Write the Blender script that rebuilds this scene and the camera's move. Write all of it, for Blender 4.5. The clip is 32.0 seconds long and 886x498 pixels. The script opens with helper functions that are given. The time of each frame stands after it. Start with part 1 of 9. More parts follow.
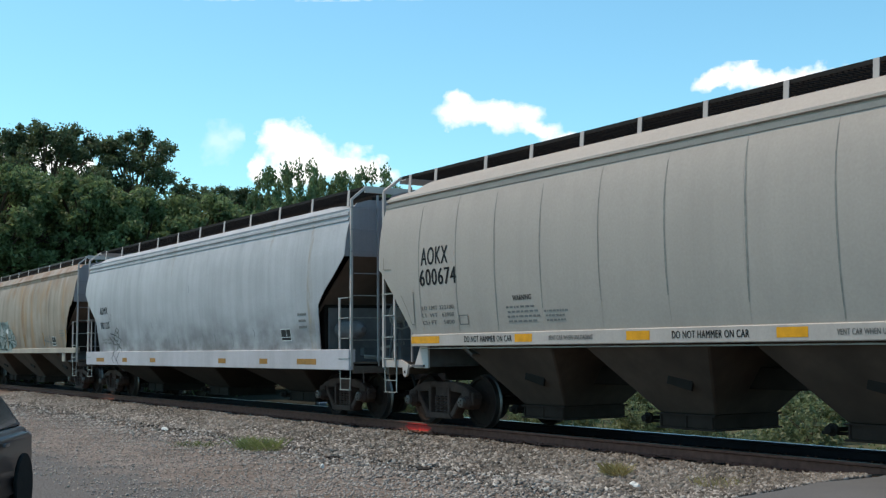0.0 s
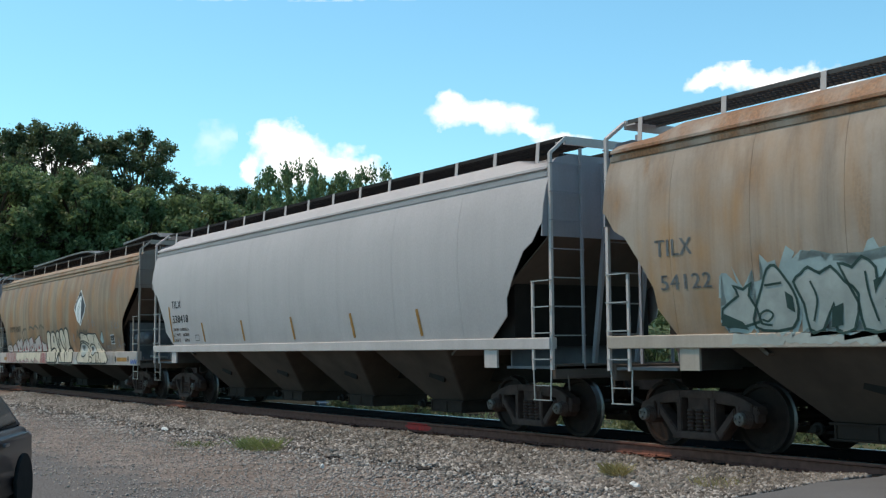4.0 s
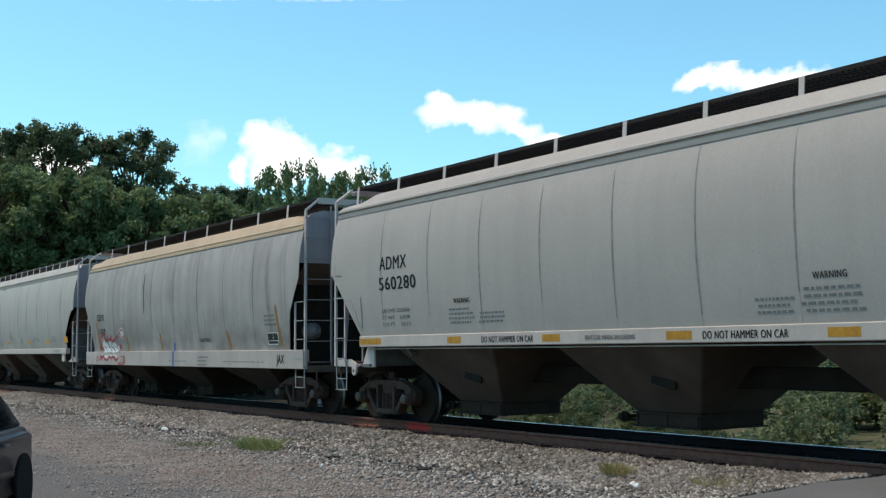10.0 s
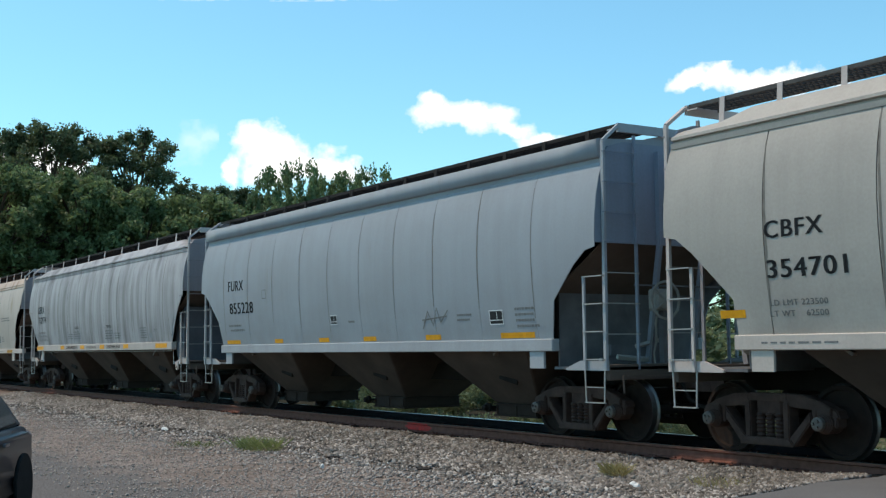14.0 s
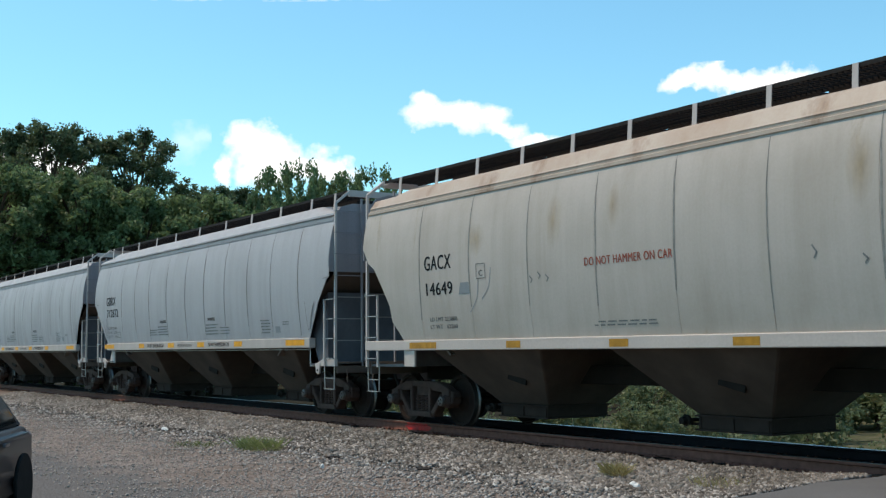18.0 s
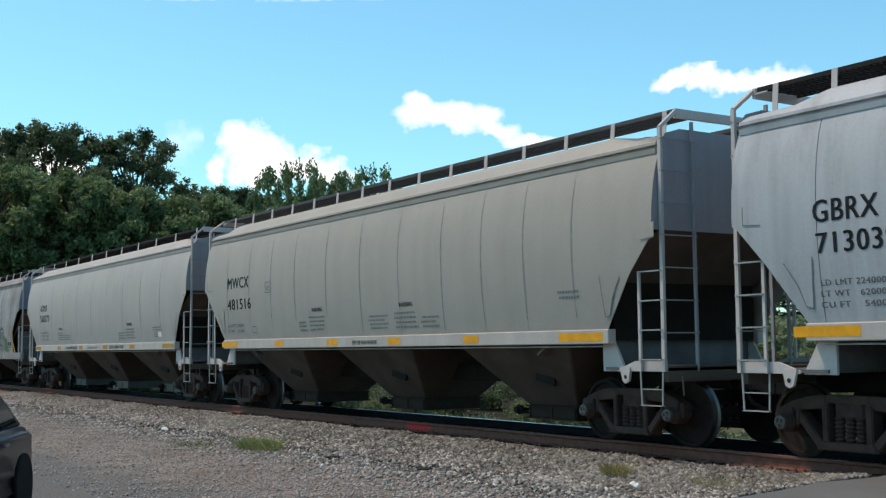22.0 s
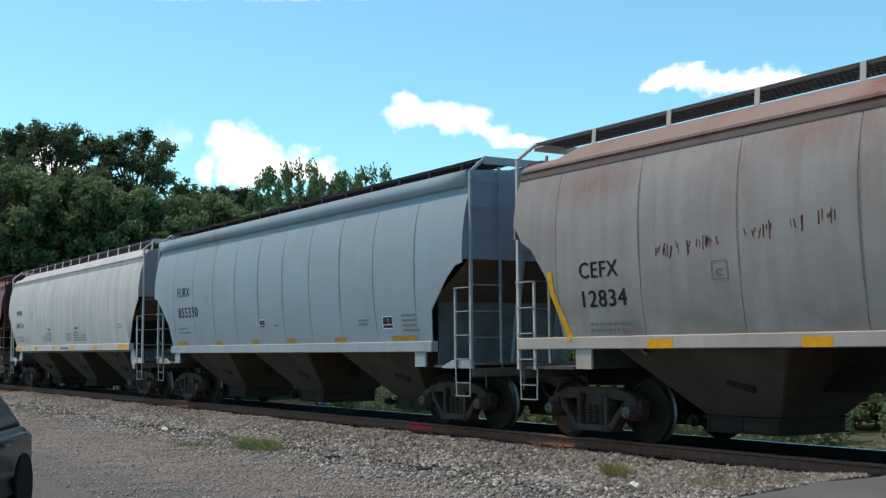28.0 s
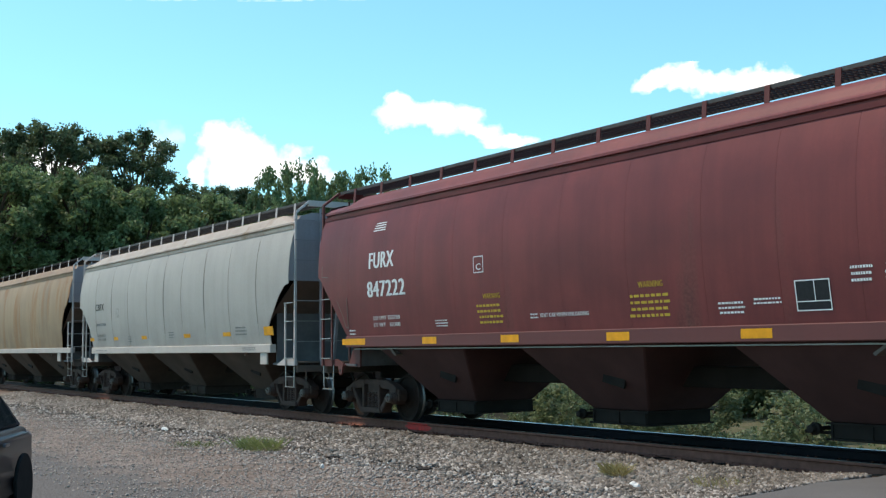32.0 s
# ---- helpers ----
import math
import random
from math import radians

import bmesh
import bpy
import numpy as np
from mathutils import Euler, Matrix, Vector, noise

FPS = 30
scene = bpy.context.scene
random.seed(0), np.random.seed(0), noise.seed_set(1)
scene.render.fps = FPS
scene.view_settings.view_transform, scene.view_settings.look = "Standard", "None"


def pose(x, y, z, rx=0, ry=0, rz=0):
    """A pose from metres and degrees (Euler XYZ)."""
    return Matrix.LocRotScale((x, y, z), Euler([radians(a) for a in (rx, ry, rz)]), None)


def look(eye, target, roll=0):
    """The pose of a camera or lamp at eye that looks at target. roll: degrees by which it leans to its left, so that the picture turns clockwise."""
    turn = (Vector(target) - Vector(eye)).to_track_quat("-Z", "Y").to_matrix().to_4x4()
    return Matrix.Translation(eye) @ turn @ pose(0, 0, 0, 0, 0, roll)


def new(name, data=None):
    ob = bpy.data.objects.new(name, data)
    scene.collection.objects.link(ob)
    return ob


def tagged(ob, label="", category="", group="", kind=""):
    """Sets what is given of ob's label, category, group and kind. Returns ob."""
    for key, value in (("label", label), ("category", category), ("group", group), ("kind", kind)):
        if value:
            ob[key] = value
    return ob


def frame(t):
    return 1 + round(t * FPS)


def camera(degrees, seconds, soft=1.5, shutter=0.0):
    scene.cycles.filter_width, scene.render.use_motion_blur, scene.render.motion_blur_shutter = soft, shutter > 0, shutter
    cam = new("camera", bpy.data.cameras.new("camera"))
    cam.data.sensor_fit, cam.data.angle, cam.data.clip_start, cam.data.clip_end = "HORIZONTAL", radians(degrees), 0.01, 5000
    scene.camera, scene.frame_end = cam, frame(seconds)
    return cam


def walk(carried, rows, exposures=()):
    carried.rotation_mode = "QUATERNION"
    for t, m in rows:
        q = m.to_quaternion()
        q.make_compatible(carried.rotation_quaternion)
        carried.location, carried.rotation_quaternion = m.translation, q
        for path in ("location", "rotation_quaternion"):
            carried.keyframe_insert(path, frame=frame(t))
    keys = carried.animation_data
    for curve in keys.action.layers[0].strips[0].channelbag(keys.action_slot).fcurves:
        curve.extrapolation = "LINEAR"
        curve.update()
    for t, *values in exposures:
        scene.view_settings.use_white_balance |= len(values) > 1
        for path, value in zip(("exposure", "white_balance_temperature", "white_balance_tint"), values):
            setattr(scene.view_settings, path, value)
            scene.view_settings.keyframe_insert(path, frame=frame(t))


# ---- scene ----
cam = camera(41.634, 32.0, soft=1.3)
EYE = Vector((0.0, -12.533, 1.410))
YAW, PITCH, LEAN = 0.9970, 0.0846, -0.60
AIM = EYE + Vector((-math.sin(YAW) * math.cos(PITCH), math.cos(YAW) * math.cos(PITCH), math.sin(PITCH)))
walk(cam, [(0.0, look(EYE, AIM, LEAN)), (32.0, look(EYE, AIM, LEAN))], exposures=[(0.0, 0.3), (31.0, 0.3), (31.5, 0.42), (32.0, 0.56)])

# ---- light ----
SUN_DIR = Vector((-0.36, -0.29, 0.885)).normalized()
world = bpy.data.worlds.new("daylight")
scene.world = world
world.use_nodes = True
wn = world.node_tree.nodes
sky = wn.new("ShaderNodeTexSky")
sky.sky_type = "NISHITA"
sky.sun_disc = False
sky.sun_elevation = math.asin(SUN_DIR.z)
sky.sun_rotation = math.atan2(SUN_DIR.x, SUN_DIR.y)
sky.air_density, sky.dust_density, sky.ozone_density = 1.0, 0.6, 2.0
wn["Background"].inputs["Strength"].default_value = 0.15
tint = wn.new("ShaderNodeMix")
tint.data_type, tint.blend_type = "RGBA", "MULTIPLY"
tint.inputs[0].default_value = 1.0
tint.inputs[7].default_value = (0.71, 1.08, 1.03, 1)
world.node_tree.links.new(sky.outputs[0], tint.inputs[6])
world.node_tree.links.new(tint.outputs[2], wn["Background"].inputs["Color"])
sun_data = bpy.data.lights.new("sun", "SUN")
sun_data.energy, sun_data.angle, sun_data.color = 2.55, radians(3.0), (1.0, 0.80, 0.60)
sun = new("sun", sun_data)
sun.matrix_world = look(SUN_DIR * 80, (0, 0, 0))

# ---- materials ----
def node_mat(name):
    m = bpy.data.materials.new(name)
    m.use_nodes = True
    nt = m.node_tree
    return m, nt, nt.nodes["Principled BSDF"]


def tex_noise(nt, scale, detail=4.0, offset=0.0, rough=0.55, coord="Object"):
    tc = nt.nodes.new("ShaderNodeTexCoord")
    mp = nt.nodes.new("ShaderNodeMapping")
    mp.inputs["Scale"].default_value = scale if isinstance(scale, tuple) else (scale,) * 3
    mp.inputs["Location"].default_value = (offset, offset * 0.7, offset * 0.3)
    nt.links.new(tc.outputs[coord], mp.inputs["Vector"])
    nz = nt.nodes.new("ShaderNodeTexNoise")
    nz.inputs["Scale"].default_value = 1.0
    nz.inputs["Detail"].default_value = detail
    nz.inputs["Roughness"].default_value = rough
    nt.links.new(mp.outputs[0], nz.inputs["Vector"])
    return nz.outputs[0]


def ramp(nt, value, lo, hi, top=1.0):
    r = nt.nodes.new("ShaderNodeMapRange")
    r.inputs["From Min"].default_value, r.inputs["From Max"].default_value = lo, hi
    r.inputs["To Max"].default_value = top
    nt.links.new(value, r.inputs["Value"])
    return r.outputs[0]


def mixc(nt, fac, a, b, mode="MIX"):
    x = nt.nodes.new("ShaderNodeMix")
    x.data_type, x.blend_type = "RGBA", mode
    for sock, v in ((x.inputs[0], fac), (x.inputs[6], a), (x.inputs[7], b)):
        if isinstance(v, (int, float)):
            sock.default_value = v
        elif isinstance(v, tuple):
            sock.default_value = (*v[:3], 1.0)
        else:
            nt.links.new(v, sock)
    return x.outputs[2]


def mul(nt, a, b):
    x = nt.nodes.new("ShaderNodeMath")
    x.operation = "MULTIPLY"
    for sock, v in ((x.inputs[0], a), (x.inputs[1], b)):
        if isinstance(v, (int, float)):
            sock.default_value = v
        else:
            nt.links.new(v, sock)
    return x.outputs[0]


def bump(nt, bsdf, value, strength, dist=0.02):
    b = nt.nodes.new("ShaderNodeBump")
    b.inputs["Strength"].default_value, b.inputs["Distance"].default_value = strength, dist
    nt.links.new(value, b.inputs["Height"])
    nt.links.new(b.outputs[0], bsdf.inputs["Normal"])


def height_of(nt, lo, hi, top=1.0):
    tc = nt.nodes.new("ShaderNodeTexCoord")
    sp = nt.nodes.new("ShaderNodeSeparateXYZ")
    nt.links.new(tc.outputs["Object"], sp.inputs[0])
    return ramp(nt, sp.outputs[2], lo, hi, top)


def paint(name, base, grime=(0.12, 0.11, 0.1), streak=0.35, patch=0.25, rust=None, rust_amount=0.0, low=0.3, rough=0.58, seed=0.0, fade=None, high=0.0, band=2.6, bands=None, spots=(), flakes=()):
    """Weathered freight car paint: run-down streaks, patches, dirt above the sill, rust."""
    base = (base[0] * 1.0, base[1] * 0.868, base[2] * 0.842)
    grime = (grime[0] * 1.04, grime[1] * 0.93, grime[2] * 0.89)
    m, nt, bsdf = node_mat(name)
    fine = tex_noise(nt, 26.0, 5.0, seed)
    col = base
    if fade:
        col = mixc(nt, ramp(nt, tex_noise(nt, (1.0, 1.0, 0.13), 4.0, seed + 9, 0.6), 0.44, 0.60), col, fade)
    big = tex_noise(nt, (0.7, 0.7, 0.9), 5.0, seed + 3)
    col = mixc(nt, ramp(nt, big, 0.42, 0.72, patch), col, grime)
    runs = tex_noise(nt, (band, band, 0.11), 6.0, seed + 5, 0.65)
    col = mixc(nt, ramp(nt, runs, 0.43, 0.74, streak), col, grime)
    if bands:
        b1 = mul(nt, ramp(nt, tex_noise(nt, (0.85, 0.85, 0.16), 4.0, seed + 13, 0.6), 0.47, 0.62), ramp(nt, tex_noise(nt, (0.5, 0.5, 0.6), 3.0, seed + 15), 0.38, 0.58))
        col = mixc(nt, mul(nt, b1, 0.9), col, bands)
    if low:
        lowmask = mul(nt, height_of(nt, 2.5, 1.5, low), ramp(nt, tex_noise(nt, (1.1, 1.1, 1.6), 6.0, seed + 7), 0.36, 0.62))
        col = mixc(nt, lowmask, col, grime)
    if rust:
        r1 = ramp(nt, tex_noise(nt, (1.0, 1.0, 0.16), 6.0, seed + 11, 0.62), 0.66 - 0.3 * rust_amount, 0.8 - 0.3 * rust_amount)
        if high:
            r1 = mul(nt, r1, height_of(nt, 4.3 - 2.2 * high, 4.25))
        rc = mixc(nt, ramp(nt, fine, 0.35, 0.65), rust, tuple(0.55 * c for c in rust))
        col = mixc(nt, mul(nt, r1, 0.9), col, rc)
    # stains and flaked areas, each with its own place and size on the side
    for places, soft, amp in ((spots, 1.1, 0.9), (flakes, 0.12, 2.2)):
        if not places:
            continue
        total = None
        for x, z, rx, rz in places:
            tc = nt.nodes.new("ShaderNodeTexCoord")
            mp = nt.nodes.new("ShaderNodeMapping")
            mp.inputs["Scale"].default_value = (1 / rx, 0.0, 1 / rz)
            mp.inputs["Location"].default_value = (-x / rx, 0.0, -z / rz)
            nt.links.new(tc.outputs["Object"], mp.inputs["Vector"])
            ln = nt.nodes.new("ShaderNodeVectorMath")
            ln.operation = "LENGTH"
            nt.links.new(mp.outputs[0], ln.inputs[0])
            if total is None:
                total = ln.outputs["Value"]
            else:
                mn = nt.nodes.new("ShaderNodeMath")
                mn.operation = "MINIMUM"
                nt.links.new(total, mn.inputs[0])
                nt.links.new(ln.outputs["Value"], mn.inputs[1])
                total = mn.outputs[0]
        ad = nt.nodes.new("ShaderNodeMath")
        ad.operation = "MULTIPLY_ADD"
        nt.links.new(tex_noise(nt, (4.0, 4.0, 0.45) if soft > 0.5 else (9.0, 9.0, 3.0), 6.0, seed + 21, 0.68), ad.inputs[0])
        ad.inputs[1].default_value = amp
        nt.links.new(total, ad.inputs[2])
        rc = mixc(nt, ramp(nt, tex_noise(nt, (14.0, 14.0, 6.0), 4.0, seed + 23), 0.35, 0.65), rust, tuple(0.6 * c for c in rust))
        col = mixc(nt, ramp(nt, ad.outputs[0], 0.75 + amp * 0.5, 0.75 + amp * 0.5 - soft, 0.92), col, rc)
    col = mixc(nt, ramp(nt, fine, 0.3, 0.8, 0.16), col, grime)
    nt.links.new(col, bsdf.inputs["Base Color"])
    bsdf.inputs["Roughness"].default_value = rough
    bsdf.inputs["Specular IOR Level"].default_value = 0.22
    bump(nt, bsdf, tex_noise(nt, (1.2, 1.2, 0.8), 3.0, seed + 2), 0.25, 0.03)
    return m


def plain(name, base, rough=0.5, metal=0.0, vary=0.3, scale=8.0, bumpy=0.15, dark=None):
    m, nt, bsdf = node_mat(name)
    a = tex_noise(nt, scale, 5.0)
    b = tex_noise(nt, scale * 6, 3.0, 4.0)
    d = dark or tuple(c * (1 - vary) for c in base)
    col = mixc(nt, ramp(nt, a, 0.35, 0.68), base, d)
    col = mixc(nt, ramp(nt, b, 0.4, 0.8, 0.5), col, tuple(c * (1 - vary * 0.8) for c in base))
    nt.links.new(col, bsdf.inputs["Base Color"])
    bsdf.inputs["Roughness"].default_value, bsdf.inputs["Metallic"].default_value = rough, metal
    if not metal:
        bsdf.inputs["Specular IOR Level"].default_value = 0.2
    if bumpy:
        bump(nt, bsdf, b, bumpy, 0.01)
    return m


M_TRUCK = plain("truck_cast_steel", (0.078, 0.045, 0.036), 0.8, 0.0, 0.45, 6.0, 0.4)
M_CAP = plain("greasy_bearing_steel", (0.15, 0.12, 0.105), 0.55, 0.3, 0.4, 14.0, 0.1)
M_WHEEL = plain("wheel_steel", (0.026, 0.016, 0.0125), 0.9, 0.0, 0.4, 9.0, 0.2)
M_TREAD = plain("polished_tread", (0.2, 0.19, 0.18), 0.5, 1.0, 0.15, 20.0, 0.0)
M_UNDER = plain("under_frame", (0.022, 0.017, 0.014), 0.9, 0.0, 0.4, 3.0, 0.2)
# hopper brown is darkened for the shade below the side sill
M_HOPPER = plain("hopper_shaded_brown_paint", (0.085, 0.060, 0.048), 0.85, 0.0, 0.4, 1.3, 0.1)
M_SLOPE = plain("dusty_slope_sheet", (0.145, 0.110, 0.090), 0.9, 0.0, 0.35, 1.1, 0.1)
M_SEAMSOFT = plain("faint_seam_dirt", (0.30, 0.285, 0.26), 0.8, 0.0, 0.35, 9.0, 0.0)
M_SEAM = plain("seam_dirt", (0.22, 0.2, 0.175), 0.8, 0.0, 0.35, 9.0, 0.0)
# recess paints darker than the end sheet: part of the shade is coloured in
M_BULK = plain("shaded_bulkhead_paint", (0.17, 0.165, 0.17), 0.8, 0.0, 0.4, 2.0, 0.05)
M_ENDBOX = plain("shaded_blue_grey_box_paint", (0.125, 0.125, 0.14), 0.8, 0.0, 0.35, 1.6, 0.05)
M_RESERVOIR = plain("reservoir_grey_paint", (0.34, 0.33, 0.30), 0.6, 0.0, 0.3, 3.0, 0.05)
# bays behind deep sills: their shade is coloured in as near black
M_HOPPER_DARK = plain("hopper_deep_shade_paint", (0.034, 0.025, 0.02), 0.85, 0.0, 0.4, 1.3, 0.1)
M_PAN = plain("galvanised_pan", (0.085, 0.075, 0.07), 0.6, 0.1, 0.35, 4.0, 0.1)
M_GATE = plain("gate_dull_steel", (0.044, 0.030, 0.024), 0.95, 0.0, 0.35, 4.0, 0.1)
M_GRATE = plain("galvanised_grating", (0.022, 0.018, 0.016), 0.8, 0.0, 0.3, 10.0, 0.0)
M_OPENGRATE = plain("bare_grating", (0.09, 0.085, 0.08), 0.7, 0.0, 0.3, 10.0, 0.0)
M_RUNG = plain("worn_rung_steel", (0.36, 0.355, 0.34), 0.55, 0.2, 0.3, 30.0, 0.0)
M_YELLOW = plain("reflective_yellow", (0.80, 0.35, 0.012), 0.5, 0.0, 0.25, 7.0, 0.0)
M_BLACK = plain("stencil_black", (0.025, 0.025, 0.027), 0.6, 0.0, 0.3, 20.0, 0.0)
M_GREY = plain("stencil_grey", (0.19, 0.19, 0.185), 0.6, 0.0, 0.3, 20.0, 0.0)
M_WHITE = plain("stencil_white", (0.8, 0.8, 0.78), 0.6, 0.0, 0.15, 14.0, 0.0)
M_RAIL_WEB = plain("rusty_rail_web", (0.20, 0.083, 0.06), 0.9, 0.0, 0.4, 9.0, 0.3)
M_RAIL_TOP = plain("polished_rail_head", (0.66, 0.67, 0.70), 0.28, 1.0, 0.2, 6.0, 0.0)
M_RAIL_DULL = plain("dark_reflection_rail_head", (0.16, 0.13, 0.11), 0.6, 0.6, 0.3, 6.0, 0.0)
M_RAIL_GAUGE = plain("shaded_rail_side", (0.014, 0.012, 0.016), 0.8, 0.0, 0.3, 9.0, 0.1)
M_TIE = plain("creosoted_tie_wood", (0.055, 0.036, 0.028), 0.9, 0.0, 0.45, 5.0, 0.5)


def ground_mat():
    m, nt, bsdf = node_mat("gravel_ground")
    a = tex_noise(nt, 0.55, 6.0)
    vo = nt.nodes.new("ShaderNodeTexVoronoi")
    vo.inputs["Scale"].default_value = 26.0
    tc = nt.nodes.new("ShaderNodeTexCoord")
    nt.links.new(tc.outputs["Object"], vo.inputs["Vector"])
    sep = nt.nodes.new("ShaderNodeSeparateColor")
    nt.links.new(vo.outputs["Color"], sep.inputs[0])
    col = mixc(nt, ramp(nt, sep.outputs[0], 0.0, 1.0), (0.10, 0.083, 0.074), (0.33, 0.28, 0.25))
    col = mixc(nt, ramp(nt, a, 0.4, 0.65, 0.6), col, (0.155, 0.122, 0.102))
    sp = nt.nodes.new("ShaderNodeSeparateXYZ")
    nt.links.new(tc.outputs["Object"], sp.inputs[0])
    # compacted dusty lot towards the road side, worn into the gravel without an edge
    ww = nt.nodes.new("ShaderNodeMath")
    ww.operation = "MULTIPLY_ADD"
    nt.links.new(tex_noise(nt, 0.9, 6.0, 2.0), ww.inputs[0])
    ww.inputs[1].default_value = 3.2
    nt.links.new(sp.outputs[1], ww.inputs[2])
    dust = mixc(nt, ramp(nt, tex_noise(nt, 45.0, 5.0), 0.35, 0.7), (0.10, 0.096, 0.094), (0.18, 0.171, 0.165))
    col = mixc(nt, ramp(nt, ww.outputs[0], -4.5, -5.6, 0.92), col, dust)
    green = mixc(nt, ramp(nt, tex_noise(nt, 2.5, 5.0), 0.35, 0.7), (0.075, 0.085, 0.04), (0.15, 0.135, 0.095))
    green = mixc(nt, ramp(nt, sp.outputs[0], -33.0, -37.0, 0.85), green, (0.022, 0.02, 0.017))
    col = mixc(nt, ramp(nt, sp.outputs[1], 2.4, 3.6), col, green)
    # brown bed at the rails, painted near black between them for the train's shadow
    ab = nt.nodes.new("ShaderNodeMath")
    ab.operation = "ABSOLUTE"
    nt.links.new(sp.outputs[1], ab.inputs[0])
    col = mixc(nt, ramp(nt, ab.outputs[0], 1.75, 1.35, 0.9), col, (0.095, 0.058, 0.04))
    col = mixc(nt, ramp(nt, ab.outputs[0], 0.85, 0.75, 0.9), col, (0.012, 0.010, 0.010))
    nt.links.new(col, bsdf.inputs["Base Color"])
    bsdf.inputs["Roughness"].default_value = 0.95
    bsdf.inputs["Specular IOR Level"].default_value = 0.03
    bump(nt, bsdf, vo.outputs["Distance"], 0.7, 0.03)
    return m


def asphalt_mat(name, base):
    m, nt, bsdf = node_mat(name)
    a = tex_noise(nt, 0.8, 6.0)
    b = tex_noise(nt, 90.0, 3.0)
    col = mixc(nt, ramp(nt, a, 0.35, 0.7, 0.7), base, tuple(c * 1.5 for c in base))
    col = mixc(nt, ramp(nt, b, 0.5, 0.75, 0.6), col, tuple(min(1, c * 2.4) for c in base))
    nt.links.new(col, bsdf.inputs["Base Color"])
    bsdf.inputs["Roughness"].default_value = 0.9
    bump(nt, bsdf, b, 0.5, 0.01)
    return m


def stone_mat():
    m, nt, bsdf = node_mat("ballast_stone")
    geo = nt.nodes.new("ShaderNodeNewGeometry")
    cr = nt.nodes.new("ShaderNodeValToRGB")
    els = cr.color_ramp.elements
    els[0].color, els[1].color = (0.02, 0.018, 0.017, 1), (0.62, 0.58, 0.54, 1)
    for pos, c in ((0.35, (0.085, 0.077, 0.07, 1)), (0.7, (0.26, 0.235, 0.21, 1))):
        e = els.new(pos)
        e.color = c
    nt.links.new(geo.outputs["Random Per Island"], cr.inputs[0])
    col = mixc(nt, ramp(nt, tex_noise(nt, 40.0, 4.0), 0.4, 0.7, 0.35), cr.outputs[0], (0.14, 0.122, 0.102))
    col = mixc(nt, ramp(nt, tex_noise(nt, (0.5, 0.9, 0.9), 5.0, 6.0), 0.46, 0.66, 0.42), col, (0.46, 0.42, 0.385))
    col = mixc(nt, ramp(nt, tex_noise(nt, (0.8, 1.4, 1.0), 5.0, 11.0), 0.5, 0.66, 0.45), col, (0.10, 0.088, 0.076))
    tc = nt.nodes.new("ShaderNodeTexCoord")
    sp = nt.nodes.new("ShaderNodeSeparateXYZ")
    nt.links.new(tc.outputs["Object"], sp.inputs[0])
    col = mixc(nt, ramp(nt, sp.outputs[1], -3.2, -1.6, 0.5), col, (0.095, 0.08, 0.066))
    # dusty among the stones away from the track
    col = mixc(nt, ramp(nt, sp.outputs[1], -3.3, -4.6, 0.65), col, (0.40, 0.345, 0.305))
    nt.links.new(col, bsdf.inputs["Base Color"])
    bsdf.inputs["Roughness"].default_value = 0.95
    return m


def leaf_mat(name, dark, light):
    m, nt, bsdf = node_mat(name)
    geo = nt.nodes.new("ShaderNodeNewGeometry")
    col = mixc(nt, geo.outputs["Random Per Island"], dark, light)
    col = mixc(nt, ramp(nt, tex_noise(nt, 0.9, 4.0), 0.42, 0.65, 0.5), col, tuple(0.6 * c for c in dark))
    nt.links.new(col, bsdf.inputs["Base Color"])
    bsdf.inputs["Roughness"].default_value = 0.6
    tr = nt.nodes.new("ShaderNodeBsdfTranslucent")
    nt.links.new(col, tr.inputs["Color"])
    mx = nt.nodes.new("ShaderNodeMixShader")
    mx.inputs[0].default_value = 0.48
    out = nt.nodes["Material Output"]
    nt.links.new(bsdf.outputs[0], mx.inputs[1])
    nt.links.new(tr.outputs[0], mx.inputs[2])
    nt.links.new(mx.outputs[0], out.inputs["Surface"])
    return m


M_GROUND, M_STONE = ground_mat(), stone_mat()
# stones between the rails: their near-black holds the shadow under the train
M_BED_SHADE = plain("shadowed_ballast_stone", (0.013, 0.011, 0.011), 0.9, 0.0, 0.4, 30.0, 0.2)
M_ROAD = asphalt_mat("road_asphalt", (0.088, 0.084, 0.083))
M_LEAF = leaf_mat("broad_leaf", (0.07, 0.098, 0.048), (0.165, 0.22, 0.105))
M_LEAFLIGHT = leaf_mat("light_leaf", (0.095, 0.145, 0.058), (0.255, 0.335, 0.142))
M_PINE = leaf_mat("feathery_leaf", (0.13, 0.20, 0.085), (0.24, 0.32, 0.15))
M_SHRUB = leaf_mat("shrub_leaf", (0.105, 0.14, 0.065), (0.27, 0.31, 0.155))
M_BARK = plain("bark", (0.12, 0.09, 0.065), 0.9, 0.0, 0.45, 4.0, 0.6)

# ---- mesh helpers ----
def part(name, bm, material, parent=None, label=""):
    """Links a bmesh (or shares a mesh) as one object under its thing."""
    if isinstance(bm, bmesh.types.BMesh):
        me = bpy.data.meshes.new(name)
        bm.normal_update()
        bm.to_mesh(me)
        bm.free()
    else:
        me = bm
    ob = new(name, me)
    if not me.materials:
        me.materials.append(material)
    elif me.materials[0] is not material:
        ob.material_slots[0].link = "OBJECT"
        ob.material_slots[0].material = material
    if parent:
        ob.parent = parent
    return tagged(ob, label)


